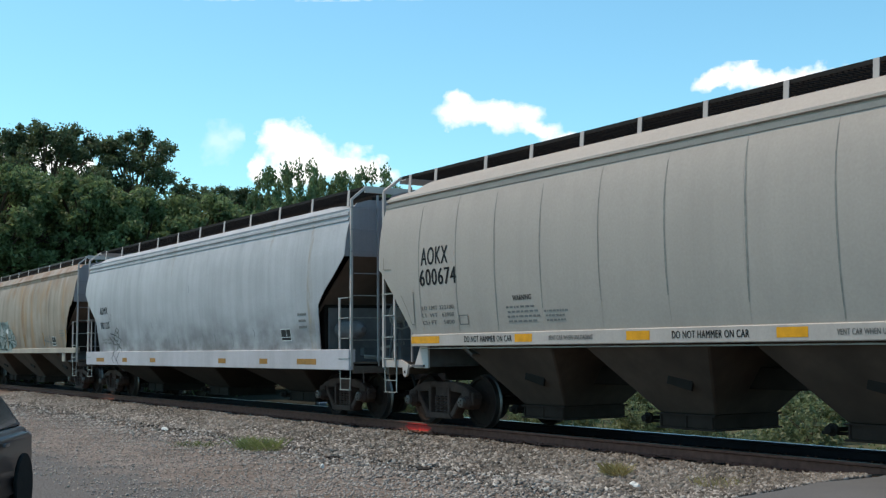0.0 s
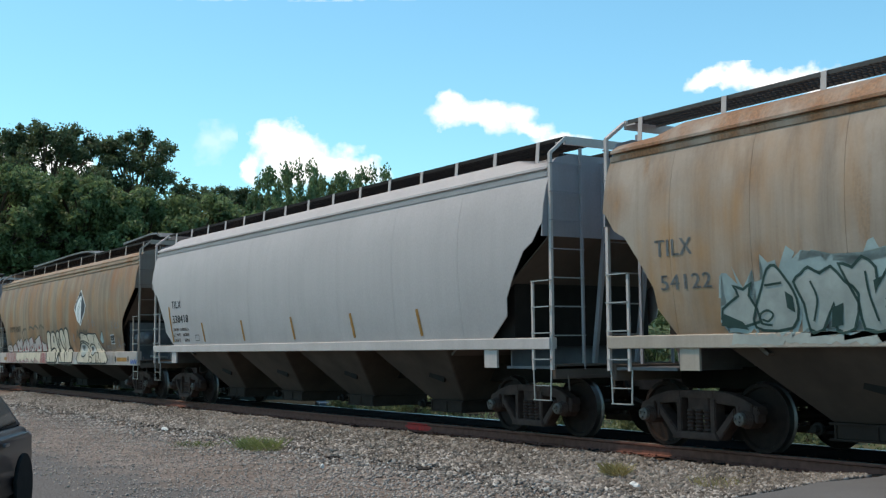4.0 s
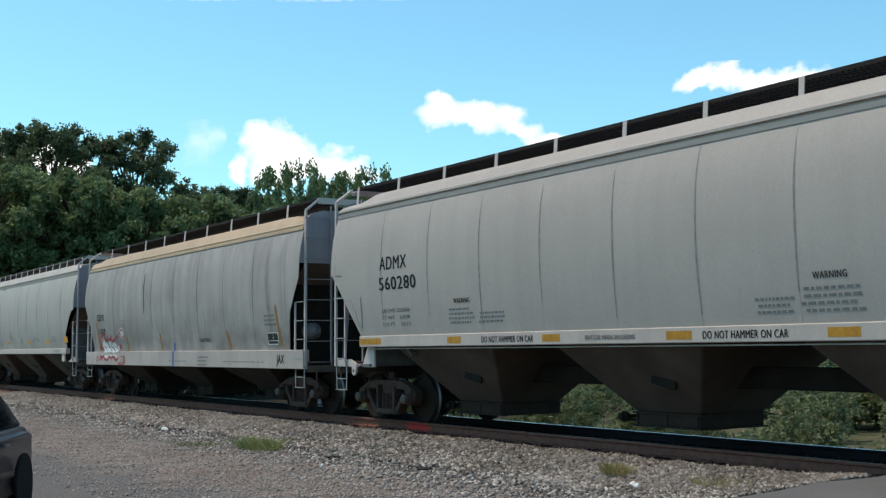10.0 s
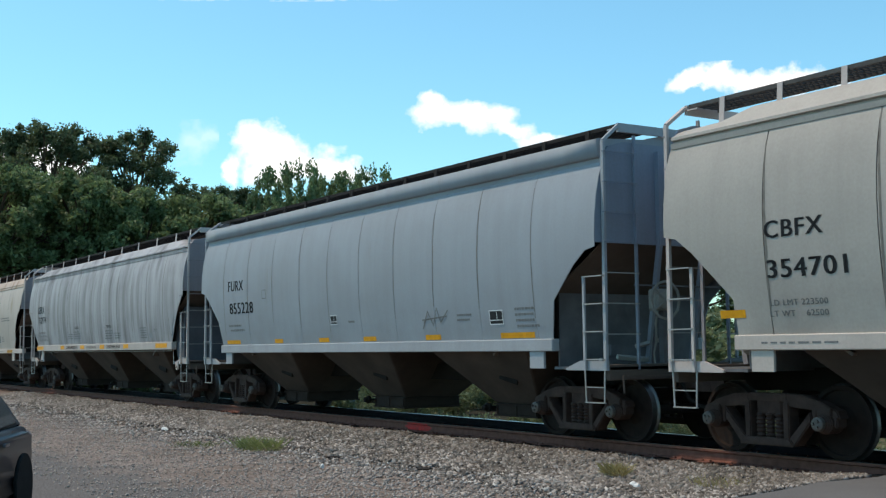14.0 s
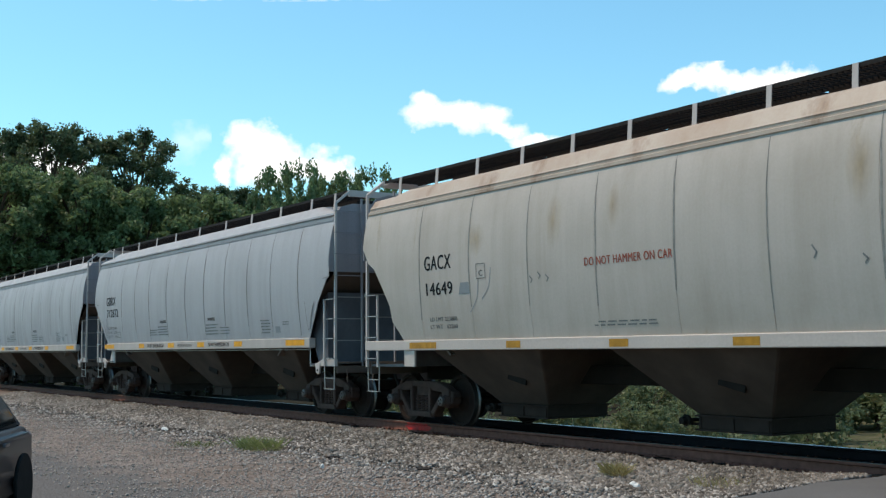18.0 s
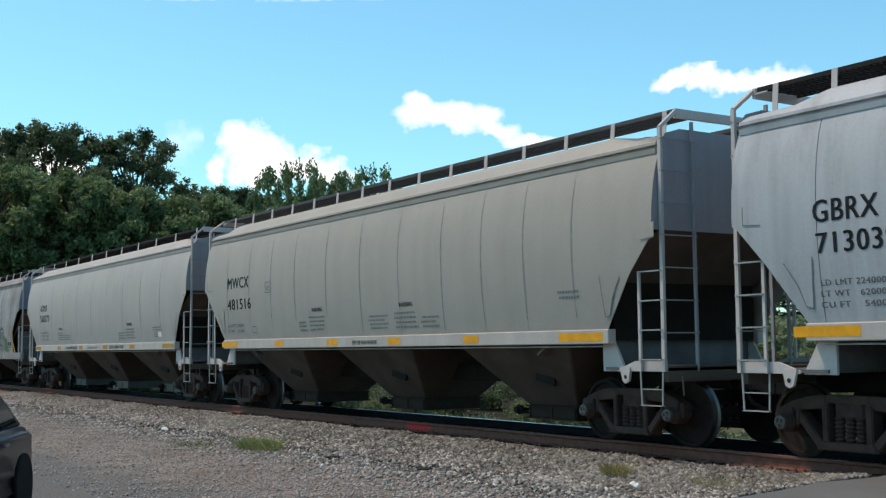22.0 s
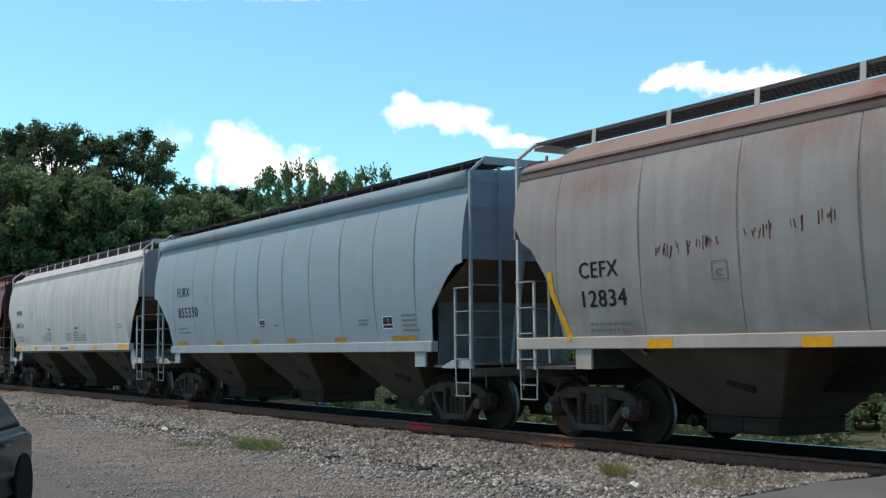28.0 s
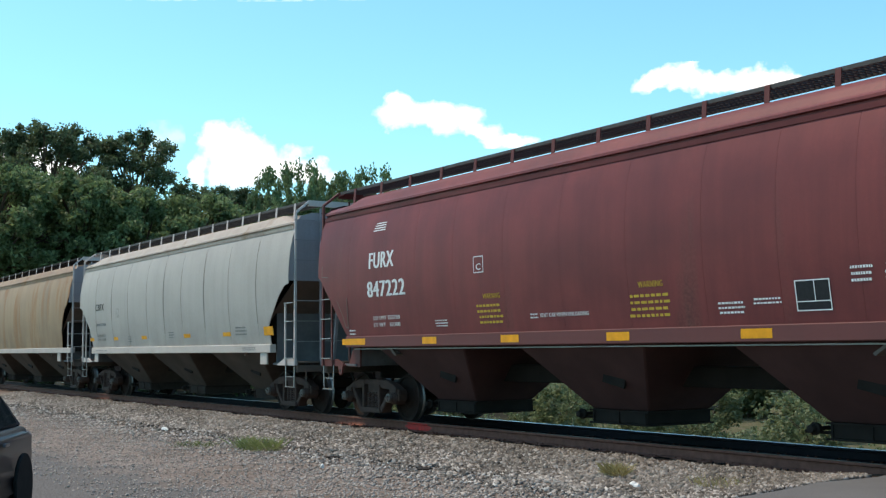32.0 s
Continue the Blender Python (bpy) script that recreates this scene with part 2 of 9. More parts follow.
def box_into(bm, x0, x1, y0, y1, z0, z1):
    v = [bm.verts.new(p) for p in ((x0, y0, z0), (x1, y0, z0), (x1, y1, z0), (x0, y1, z0), (x0, y0, z1), (x1, y0, z1), (x1, y1, z1), (x0, y1, z1))]
    for f in ((0, 3, 2, 1), (4, 5, 6, 7), (0, 1, 5, 4), (1, 2, 6, 5), (2, 3, 7, 6), (3, 0, 4, 7)):
        bm.faces.new([v[i] for i in f])
    return v


def box(*a, bevel=0.0):
    bm = bmesh.new()
    box_into(bm, *a)
    if bevel:
        bmesh.ops.bevel(bm, geom=bm.edges[:], offset=bevel, segments=1, affect="EDGES")
    return bm


def bar_into(bm, p, q, w, d=None):
    """A square bar from p to q, w wide and d deep."""
    p, q = Vector(p), Vector(q)
    ax = (q - p).normalized()
    side = ax.cross(Vector((0, 1, 0)))
    if side.length < 0.05:
        side = ax.cross(Vector((1, 0, 0)))
    side.normalize()
    up = side.cross(ax)
    d = d or w
    ring = []
    for e in (p, q):
        ring.append([bm.verts.new(e + side * a * w / 2 + up * b * d / 2) for a, b in ((-1, -1), (1, -1), (1, 1), (-1, 1))])
    for i in range(4):
        j = (i + 1) % 4
        bm.faces.new((ring[0][i], ring[0][j], ring[1][j], ring[1][i]))
    bm.faces.new(ring[0][::-1])
    bm.faces.new(ring[1])


def bars(*segs):
    bm = bmesh.new()
    for s in segs:
        bar_into(bm, *s)
    return bm


def prism_into(bm, outline, y0, y1):
    """A plate: an outline in x and z, from y0 to y1."""
    a = [bm.verts.new((x, y0, z)) for x, z in outline]
    b = [bm.verts.new((x, y1, z)) for x, z in outline]
    n = len(outline)
    bm.faces.new(a)
    bm.faces.new(b[::-1])
    for i in range(n):
        j = (i + 1) % n
        bm.faces.new((a[j], a[i], b[i], b[j]))
    bmesh.ops.recalc_face_normals(bm, faces=bm.faces[:])


def prism(outline, y0, y1):
    bm = bmesh.new()
    prism_into(bm, outline, y0, y1)
    return bm


def lathe_into(bm, prof, seg, origin, axis="y"):
    """Turns a profile of (along, radius) round the y, x or z axis."""
    rings = []
    for a, r in prof:
        ring = []
        for i in range(seg):
            t = 2 * math.pi * i / seg
            c, s = r * math.cos(t), r * math.sin(t)
            p = {"y": (c, a, s), "x": (a, c, s), "z": (c, s, a)}[axis]
            ring.append(bm.verts.new(Vector(p) + Vector(origin)))
        rings.append(ring)
    for r0, r1 in zip(rings, rings[1:]):
        for i in range(seg):
            j = (i + 1) % seg
            bm.faces.new((r0[i], r0[j], r1[j], r1[i]))
    bm.faces.new(rings[0][::-1])
    bm.faces.new(rings[-1])
    bmesh.ops.recalc_face_normals(bm, faces=bm.faces[:])


def empty(name, m, label, category, group=""):
    ob = new(name)
    ob.matrix_basis = m
    return tagged(ob, label, category, group)


def mesh_np(name, verts, faces, material):
    """A mesh from arrays of vertices and of equal-sided faces."""
    me = bpy.data.meshes.new(name)
    n = faces.shape[1]
    me.vertices.add(len(verts))
    me.vertices.foreach_set("co", np.asarray(verts, np.float32).ravel())
    me.loops.add(faces.size)
    me.loops.foreach_set("vertex_index", faces.ravel().astype(np.int32))
    me.polygons.add(len(faces))
    me.polygons.foreach_set("loop_start", np.arange(0, faces.size, n, dtype=np.int32))
    me.update(calc_edges=True)
    me.materials.append(material)
    return me

# ---- ground, road, track ----
def ground_z(x, y):
    """Height of the ground: track bed, shoulder, yard towards the eye, lower land beyond."""
    z = np.interp(y, [-400, -14, -9, -5.5, -3.2, -2.3, -1.55, 1.6, 2.6, 6.0, 12.0, 400], [-0.5, -0.5, -0.5, -0.46, -0.42, -0.36, -0.19, -0.19, -0.5, -1.15, -1.3, -1.3])
    near = np.clip((np.asarray(x) + 10.2) / 1.8, 0, 1) * np.clip((9.0 - np.abs(np.asarray(x) + 2.0)) / 2.0, 0, 1)
    road = np.interp(y, [-400, -14, -6, -2, 2, 6, 14, 400], [-0.35, -0.3, -0.16, -0.045, -0.045, -0.3, -0.9, -1.2]) - 0.05
    rough = 0.012 * np.sin(x * 2.1 + 1.3 * y) + 0.01 * np.sin(5.1 * x - 3.3 * y)
    return z * (1 - near) + road * near + rough * (1 - near)


def graded(*spans):
    out = []
    for a, b, n in spans:
        out.extend(np.linspace(a, b, n, endpoint=False))
    return np.array(out + [spans[-1][1]])


gx = graded((-3000, -400, 8), (-400, -70, 24), (-70, 12, 220), (12, 300, 16), (300, 3000, 6))
gy = graded((-3000, -120, 6), (-120, -14, 14), (-14, -6, 40), (-6, 7, 120), (7, 40, 30), (40, 400, 14), (400, 3000, 6))
X, Y = np.meshgrid(gx, gy, indexing="ij")
Z = ground_z(X, Y)
idx = np.arange(X.size).reshape(X.shape)
quads = np.stack([idx[:-1, :-1], idx[1:, :-1], idx[1:, 1:], idx[:-1, 1:]], -1).reshape(-1, 4)
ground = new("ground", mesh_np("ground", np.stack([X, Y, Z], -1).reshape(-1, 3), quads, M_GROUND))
tagged(ground, "grey gravel yard and ballast, weedy ground beyond the track", "ground", kind="structure")


def sheet(name, xs, ys, lift, mat, edge):
    """Paving laid over the ground, with a crumbled edge."""
    A, B = np.meshgrid(xs, ys, indexing="ij")
    A2, B2 = edge(A, B)
    C = lift(A2, B2)
    k = np.arange(A.size).reshape(A.shape)
    q = np.stack([k[:-1, :-1], k[1:, :-1], k[1:, 1:], k[:-1, 1:]], -1).reshape(-1, 4)
    return new(name, mesh_np(name, np.stack([A2, B2, C], -1).reshape(-1, 3), q, mat))


def road_z(x, y):
    return np.interp(y, [-400, -14, -6, -2, -0.9, 0.9, 2, 6, 14, 400], [-0.35, -0.3, -0.16, -0.03, 0.0, 0.0, -0.03, -0.3, -0.9, -1.2]) - 0.02


def road_edge(a, b):
    w = 0.10 * np.sin(b * 3.1) + 0.07 * np.sin(b * 7.7 + 1)
    t = np.clip((a + 8.4) / 0.6, 0, 1)
    return a + w * (1 - t) - 0.35 * np.clip(-b - 3, 0, 2) * 0.0, b


for y0, y1, n in ((-60.0, -0.86, 80), (-0.60, 0.60, 6), (0.86, 60.0, 50)):
    r = sheet("road", np.concatenate([np.linspace(-8.4, -7.6, 5), np.linspace(-7, 4.5, 12)]), np.linspace(y0, y1, n), road_z, M_ROAD, road_edge)
    tagged(r, "worn grey asphalt road crossing the track", "road", kind="structure")


track = empty("railway_track", Matrix.Identity(4), "single railway track with rusty rails on dark wooden ties", "track")
tagged(track, kind="structure")
RAIL = ((-0.075, -0.172), (0.075, -0.172), (0.075, -0.16), (0.012, -0.145), (0.009, -0.05), (0.036, -0.035), (0.036, -0.004), (0.028, 0.0), (-0.028, 0.0), (-0.036, -0.004), (-0.036, -0.035), (-0.009, -0.05), (-0.012, -0.145), (-0.075, -0.16))
for side in (-0.7525, 0.7525):
    bm = bmesh.new()
    ends = [[bm.verts.new((x, side + a, b)) for a, b in RAIL] for x in (-420.0, 60.0)]
    n = len(RAIL)
    for i in range(n):
        j = (i + 1) % n
        f = bm.faces.new((ends[0][i], ends[0][j], ends[1][j], ends[1][i]))
        # inner rail sides are coloured near black for the shade they lie in
        toward = (RAIL[i][0] + RAIL[j][0]) * -side > 0
        f.material_index = 1 if i in (7, 6, 8) else 2 if toward else 0
    bmesh.ops.recalc_face_normals(bm, faces=bm.faces[:])
    rail = part("rail", bm, M_RAIL_WEB, track)
    # near head is dulled: the train's dark reflection is put into its colour
    rail.data.materials.append(M_RAIL_TOP if side > 0 else M_RAIL_DULL)
    rail.data.materials.append(M_RAIL_GAUGE)
# inspector's red spray on the near rail
M_REDSPRAY = plain("faded_red_spray", (0.62, 0.04, 0.035), 0.8, 0.0, 0.5, 12.0, 0.1, (0.3, 0.05, 0.04))
bm = bmesh.new()
rows = []
for i in range(25):
    u = i / 24.0
    keep = min(1.0, 3.2 * math.sin(math.pi * u) + 0.1 * math.sin(9.0 * i))
    profile = [(-0.0385, -0.016), (-0.0385, -0.036), (-0.0115, -0.052), (-0.0135, -0.1), (-0.0145, -0.144), (-0.05, -0.151)]
    cut = max(0.15, keep)
    rows.append([bm.verts.new((-19.62 + 0.95 * u, -0.7525 + a, -0.09 + (b + 0.09) * cut if 2 <= k <= 4 else b)) for k, (a, b) in enumerate(profile)])
for i in range(24):
    for k in range(5):
        if 3 <= i <= 20 or k in (2, 3):
            bm.faces.new((rows[i][k], rows[i + 1][k], rows[i + 1][k + 1], rows[i][k + 1]))
part("paint_mark", bm, M_REDSPRAY, track, "faded red spray paint on the rail")
tie_mesh = bpy.data.meshes.new("tie")
bm = box(-0.115, 0.115, -1.3, 1.3, -0.36, -0.174, bevel=0.012)
bm.to_mesh(tie_mesh)
bm.free()
plate_mesh = bpy.data.meshes.new("tie_plate")
bm = box(-0.10, 0.10, -0.18, 0.18, -0.176, -0.164, bevel=0.003)
for sx in (-0.07, 0.07):
    for sy in (-0.1, 0.1):
        box_into(bm, sx - 0.012, sx + 0.012, sy - 0.012, sy + 0.012, -0.166, -0.14)
bm.to_mesh(plate_mesh)
bm.free()
rng = random.Random(5)
for i in range(110):
    x = -64.0 + i * 0.53
    if x > -8.7:
        break
    t = part("tie", tie_mesh, M_TIE, track)
    t.matrix_basis = pose(x + rng.uniform(-0.02, 0.02), rng.uniform(-0.05, 0.05), rng.uniform(-0.006, 0.004), 0, 0, rng.uniform(-1.2, 1.2))
    for side in (-0.7525, 0.7525):
        p = part("tie_plate", plate_mesh, M_RAIL_WEB, track)
        p.matrix_basis = pose(x, side, 0.0)


def scatter_stones(name, pts, sizes, mat, label, seed):
    """Crushed stones as one object: eight-sided lumps, each turned and squashed."""
    rs = np.random.RandomState(seed)
    n = len(pts)
    base = np.array([(1, 0, 0), (-1, 0, 0), (0, 1, 0), (0, -1, 0), (0, 0, 1), (0, 0, -1)], float)
    tri = np.array([(0, 2, 4), (2, 1, 4), (1, 3, 4), (3, 0, 4), (2, 0, 5), (1, 2, 5), (3, 1, 5), (0, 3, 5)])
    v = base[None] * rs.uniform(0.5, 1.35, (n, 6, 1)) + rs.uniform(-0.32, 0.32, (n, 6, 3))
    a = rs.uniform(0, 2 * math.pi, (n, 3))
    for ax, (i, j) in enumerate(((0, 1), (1, 2), (0, 2))):
        c, s = np.cos(a[:, ax])[:, None], np.sin(a[:, ax])[:, None]
        vi, vj = v[..., i] * c - v[..., j] * s, v[..., i] * s + v[..., j] * c
        v[..., i], v[..., j] = vi, vj
    v = v * sizes[:, None, None] * np.array([1, 1, 0.8]) + pts[:, None, :]
    f = tri[None] + 6 * np.arange(n)[:, None, None]
    ob = new(name, mesh_np(name, v.reshape(-1, 3), f.reshape(-1, 3), mat))
    return tagged(ob, label, "gravel", kind="stuff")


rs = np.random.RandomState(3)
N = 105000
px = -8.7 - 40 * rs.uniform(0, 1, N) ** 1.5
py = rs.choice([0, 1], N, p=[0.5, 0.5])
py = np.where(py == 0, rs.uniform(-2.9, -1.12, N), -1.6 - 6.4 * rs.uniform(0, 1, N) ** 1.25)
keep = rs.uniform(0, 1, N) < np.interp(py, (-6.5, -4.6, -3.4), (0.35, 0.8, 1.0)) + np.clip((px + 17) / 5, 0, 1)
px, py = px[keep], py[keep]
pz = ground_z(px, py)
sz = rs.uniform(0.018, 0.054, len(px)) * np.interp(py, (-5.0, -3.0), (0.5, 1.05))
scatter_stones("ballast", np.stack([px, py, pz + 0.006], -1), sz, M_STONE, "loose grey and tan crushed ballast stones beside the rails", 8)
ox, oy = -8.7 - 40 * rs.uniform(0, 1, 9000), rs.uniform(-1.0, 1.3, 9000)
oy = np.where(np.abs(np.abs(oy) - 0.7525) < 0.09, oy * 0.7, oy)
scatter_stones("shadowed_ballast", np.stack([ox, oy, ground_z(ox, oy) + 0.004], -1), rs.uniform(0.015, 0.035, 9000), M_BED_SHADE, "ballast stones between the rails, darkened for the shadow under the train", 9)


def leaf_cloud(n, centers, radii, size, seed, flat=0.8, up=0.0):
    """Leaves scattered on the shells of many lobes: one quad each."""
    rs = np.random.RandomState(seed)
    w = radii ** 2
    k = rs.choice(len(centers), n, p=w / w.sum())
    d = rs.normal(size=(n, 3))
    d /= np.linalg.norm(d, axis=1)[:, None]
    r = radii[k] * (0.35 + 0.95 * rs.uniform(0, 1, n) ** 1.3)
    p = centers[k] + d * r[:, None] * np.array([1, 1, flat])
    u = rs.normal(size=(n, 3)) * np.array([1, 1, 0.7])
    u[:, 2] += up
    u /= np.linalg.norm(u, axis=1)[:, None]
    t = np.cross(u, rs.normal(size=(n, 3)))
    t /= np.linalg.norm(t, axis=1)[:, None]
    s = size * rs.uniform(0.6, 1.4, n)[:, None]
    v = np.stack([p - u * s, p + t * s * 0.5, p + u * s, p - t * s * 0.5], 1)
    f = np.arange(4 * n).reshape(n, 4)
    return v.reshape(-1, 3), f


def trunk_mesh(name, height, r, limbs, seed):
    rg = random.Random(seed)
    bm = bmesh.new()

    def limb(p, q, r0, r1, seg=7):
        ax = (q - p).normalized()
        s = ax.orthogonal().normalized()
        u = ax.cross(s)
        mid = (p + q) / 2 + s * (q - p).length * rg.uniform(-0.06, 0.06)
        rings = []
        for c, rr in ((p, r0), (mid, (r0 + r1) / 2), (q, r1)):
            rings.append([bm.verts.new(c + (s * math.cos(2 * math.pi * i / seg) + u * math.sin(2 * math.pi * i / seg)) * rr) for i in range(seg)])
        for a, b in zip(rings, rings[1:]):
            for i in range(seg):
                bm.faces.new((a[i], a[(i + 1) % seg], b[(i + 1) % seg], b[i]))
    top = Vector((rg.uniform(-0.3, 0.3), rg.uniform(-0.3, 0.3), height * 0.55))
    limb(Vector((0, 0, -0.3)), top, r, r * 0.6)
    for i in range(limbs):
        a = 2 * math.pi * i / limbs + rg.uniform(-0.4, 0.4)
        st = top * rg.uniform(0.55, 1.0)
        en = Vector((math.cos(a) * height * 0.28, math.sin(a) * height * 0.28, height * rg.uniform(0.6, 0.92)))
        limb(st, en, r * 0.4, r * 0.08, 5)
    me = bpy.data.meshes.new(name)
    bm.to_mesh(me)
    bm.free()
    return me


def crown_mesh(name, height, width, lobes, leaves, size, seed, mat, low=0.22, up=0.0, gap=0.24, tall=0.75):
    rs = np.random.RandomState(seed)
    c, r = [], []
    for i in range(lobes):
        z = rs.uniform(low, 0.96)
        wide = width * 0.5 * math.sin(math.pi * min(1, (z - low * 0.6) / (1.12 - low * 0.6))) ** 0.7
        a = rs.uniform(0, 2 * math.pi)
        q = math.sqrt(rs.uniform(0.05, 1.0)) * wide
        c.append((math.cos(a) * q, math.sin(a) * q, z * height))
        r.append(rs.uniform(0.5, 1.0) * width * gap * (1.15 - 0.6 * z))
    v, f = leaf_cloud(leaves, np.array(c), np.array(r), size, seed + 1, tall, up)
    return mesh_np(name, v, f, mat)


def branching(seed, height, width, boughs, tufts, leaves, leaf, tuft_r, mat, low=0.25, bough_r=1.5, r0=0.3, up=0.0):
    """A tree grown from its skeleton: trunk, limbs to each bough, twigs to each tuft, leaves round the twig ends.
    Gives the meshes of the trunk with its limbs and of the leafy crown."""
    rs = np.random.RandomState(seed)
    rg = random.Random(seed)
    bm = bmesh.new()

    def limb(p, q, a, b, seg):
        ax = (q - p).normalized()
        s = ax.orthogonal().normalized()
        u = ax.cross(s)
        mid = (p + q) / 2 + s * (q - p).length * rg.uniform(-0.08, 0.08) + u * (q - p).length * rg.uniform(-0.08, 0.08)
        rings = [[bm.verts.new(c + (s * math.cos(2 * math.pi * i / seg) + u * math.sin(2 * math.pi * i / seg)) * rr) for i in range(seg)] for c, rr in ((p, a), (mid, 0.6 * a + 0.4 * b), (q, b))]
        for e, g in zip(rings, rings[1:]):
            for i in range(seg):
                bm.faces.new((e[i], e[(i + 1) % seg], g[(i + 1) % seg], g[i]))

    fork = Vector((rg.uniform(-0.3, 0.3), rg.uniform(-0.3, 0.3), height * 0.45))
    crownward = Vector((fork.x * 2, fork.y * 2, height * 0.8))
    limb(Vector((0, 0, -0.3)), fork, r0, r0 * 0.65, 8)
    limb(fork, crownward, r0 * 0.65, r0 * 0.15, 6)
    ends = []
    for i in range(boughs):
        t = (i + 0.5) / boughs
        z = low + (0.97 - low) * (1 - (1 - t) ** 1.3)
        wide = 0.5 * width * math.sqrt(max(0.05, 1 - ((z - 0.52) / 0.5) ** 2))
        a = i * 2.39996 + rs.uniform(-0.4, 0.4)
        q = wide * math.sqrt(rs.uniform(0.12, 1.0))
        br = bough_r * rs.uniform(0.6, 1.15) * (1.15 - 0.45 * z)
        c = np.array((math.cos(a) * q, math.sin(a) * q, z * height - br * 0.6))
        st = fork.lerp(crownward, min(1.0, max(0.0, (z - 0.4) * 1.2)))
        limb(st, Vector(c), r0 * 0.26, 0.035, 5)
        d = rs.normal(size=(tufts, 3))
        d /= np.linalg.norm(d, axis=1)[:, None]
        e = c + d * (br * (0.45 + 0.65 * rs.uniform(0, 1, tufts)))[:, None] * np.array((1, 1, 0.8))
        ends.append(e)
        for k in range(0, tufts, 2):
            limb(Vector(c), Vector(e[k]), 0.03, 0.010, 3)
    ends = np.concatenate(ends)
    n = len(ends) * leaves
    k = np.repeat(np.arange(len(ends)), leaves)
    spread = tuft_r * rs.uniform(0.6, 1.3, len(ends))[k]
    p = ends[k] + rs.normal(size=(n, 3)) * spread[:, None] * np.array((0.55, 0.55, 0.45))
    u = rs.normal(size=(n, 3))
    u[:, 2] += up
    u /= np.linalg.norm(u, axis=1)[:, None]
    w = np.cross(u, rs.normal(size=(n, 3)))
    w /= np.linalg.norm(w, axis=1)[:, None]
    sz = leaf * rs.uniform(0.6, 1.35, n)[:, None]
    v = np.stack([p - u * sz, p + w * sz * 0.5, p + u * sz, p - w * sz * 0.5], 1).reshape(-1, 3)
    me = bpy.data.meshes.new("trunk")
    bm.to_mesh(me)
    bm.free()
    return me, mesh_np("crown", v, np.arange(4 * n).reshape(n, 4), mat)


TALL = [branching(s, 17.2, w, b, 15, 36, 0.115, 0.30, M_LEAF, 0.16, 1.0, 0.34) for s, w, b in ((11, 11.5, 110), (12, 8.8, 62), (13, 11.0, 110))]
LOWER = [branching(s, 10.5, 7.0, 90, 14, 38, 0.11, 0.27, M_LEAFLIGHT, 0.12, 0.85, 0.22) for s in (14, 15, 16)]
FEATHER_T = trunk_mesh("trunk", 12.0, 0.25, 8, 4)
FEATHER_C = [crown_mesh("crown", 13.0, 6.5, 300, 36000, 0.10, s, M_PINE, 0.15, 2.4, 0.062, 2.6) for s in (21, 22)]
SHRUB_T = trunk_mesh("trunk", 1.5, 0.04, 6, 6)
SHRUB_C = [crown_mesh("crown", 1.7, 2.3, 60, 4200, 0.06, s, M_SHRUB, 0.1, 0.3, 0.15) for s in (31, 32, 33)]


def tree(name, trunk, crown, x, y, scale, turn, label, category, group, crown_mat, zs=1.0):
    z = float(ground_z(np.array([x]), np.array([y]))[0])
    ob = empty(name, pose(x, y, z, 0, 0, turn) , label, category, group)
    ob.scale = (scale, scale, scale * zs)
    part("trunk", trunk, M_BARK, ob)
    part("crown", crown, crown_mat, ob)
    return ob


def bearing(turn, far):
    """Ground place at a bearing (in parts of the half opening) and a distance ahead of the eye."""
    k = turn * math.tan(radians(41.634) / 2)
    return (EYE.x + far * (-math.sin(YAW) + k * math.cos(YAW)), EYE.y + far * (math.cos(YAW) + k * math.sin(YAW)))


# tall broadleaf trees beyond the track, lower ones before them, and a feathery pair
for turn, far, size, k in ((-0.89, 77, 1.05, 0), (-0.69, 79, 1.05, 1), (-1.13, 82, 1.08, 2), (-0.50, 98, 0.98, 2), (-0.42, 99, 0.95, 0)):
    x, y = bearing(turn, far)
    tree("broadleaf_tree", *TALL[k], x, y, size, 77 * k + far, "tall dark green broadleaf tree beyond the track", "tree", "trees beyond the track", M_LEAF)
for turn, far, size, k in ((-1.0, 64, 1.16, 0), (-0.85, 65, 1.2, 1), (-0.70, 66, 1.14, 2), (-0.93, 71, 1.28, 2), (-0.77, 72, 1.18, 0), (-0.635, 71, 1.06, 1), (-0.545, 69, 1.16, 0), (-0.47, 72, 1.10, 1), (-0.41, 76, 1.08, 2), (-0.30, 80, 1.08, 0), (-0.78, 72, 0.95, 2), (-0.62, 74, 1.0, 1)):
    x, y = bearing(turn, far)
    tree("broadleaf_tree", *LOWER[k], x, y, size, 53 * k + far, "lower light green broadleaf tree beyond the track", "tree", "trees beyond the track", M_LEAFLIGHT)
for turn, far, size, k in ((-0.31, 97, 1.46, 0), (-0.235, 98, 1.5, 1), (-0.165, 97, 1.5, 2)):
    x, y = bearing(turn, far)
    tree("broadleaf_tree", *LOWER[k], x, y, size, 71 * k + far, "rounded light green tree far beyond the track", "tree", "trees beyond the track", M_LEAFLIGHT)
for turn, far, size, k in ((-0.335, 92, 1.36, 0), (-0.27, 93, 1.30, 1), (-0.17, 94, 1.35, 0), (-0.22, 96, 1.2, 1)):
    x, y = bearing(turn, far)
    tree("feathery_tree", FEATHER_T, FEATHER_C[k], x, y, size, 40 * k + far, "feathery light green tree behind the railway", "tree", "feathery trees", M_PINE)
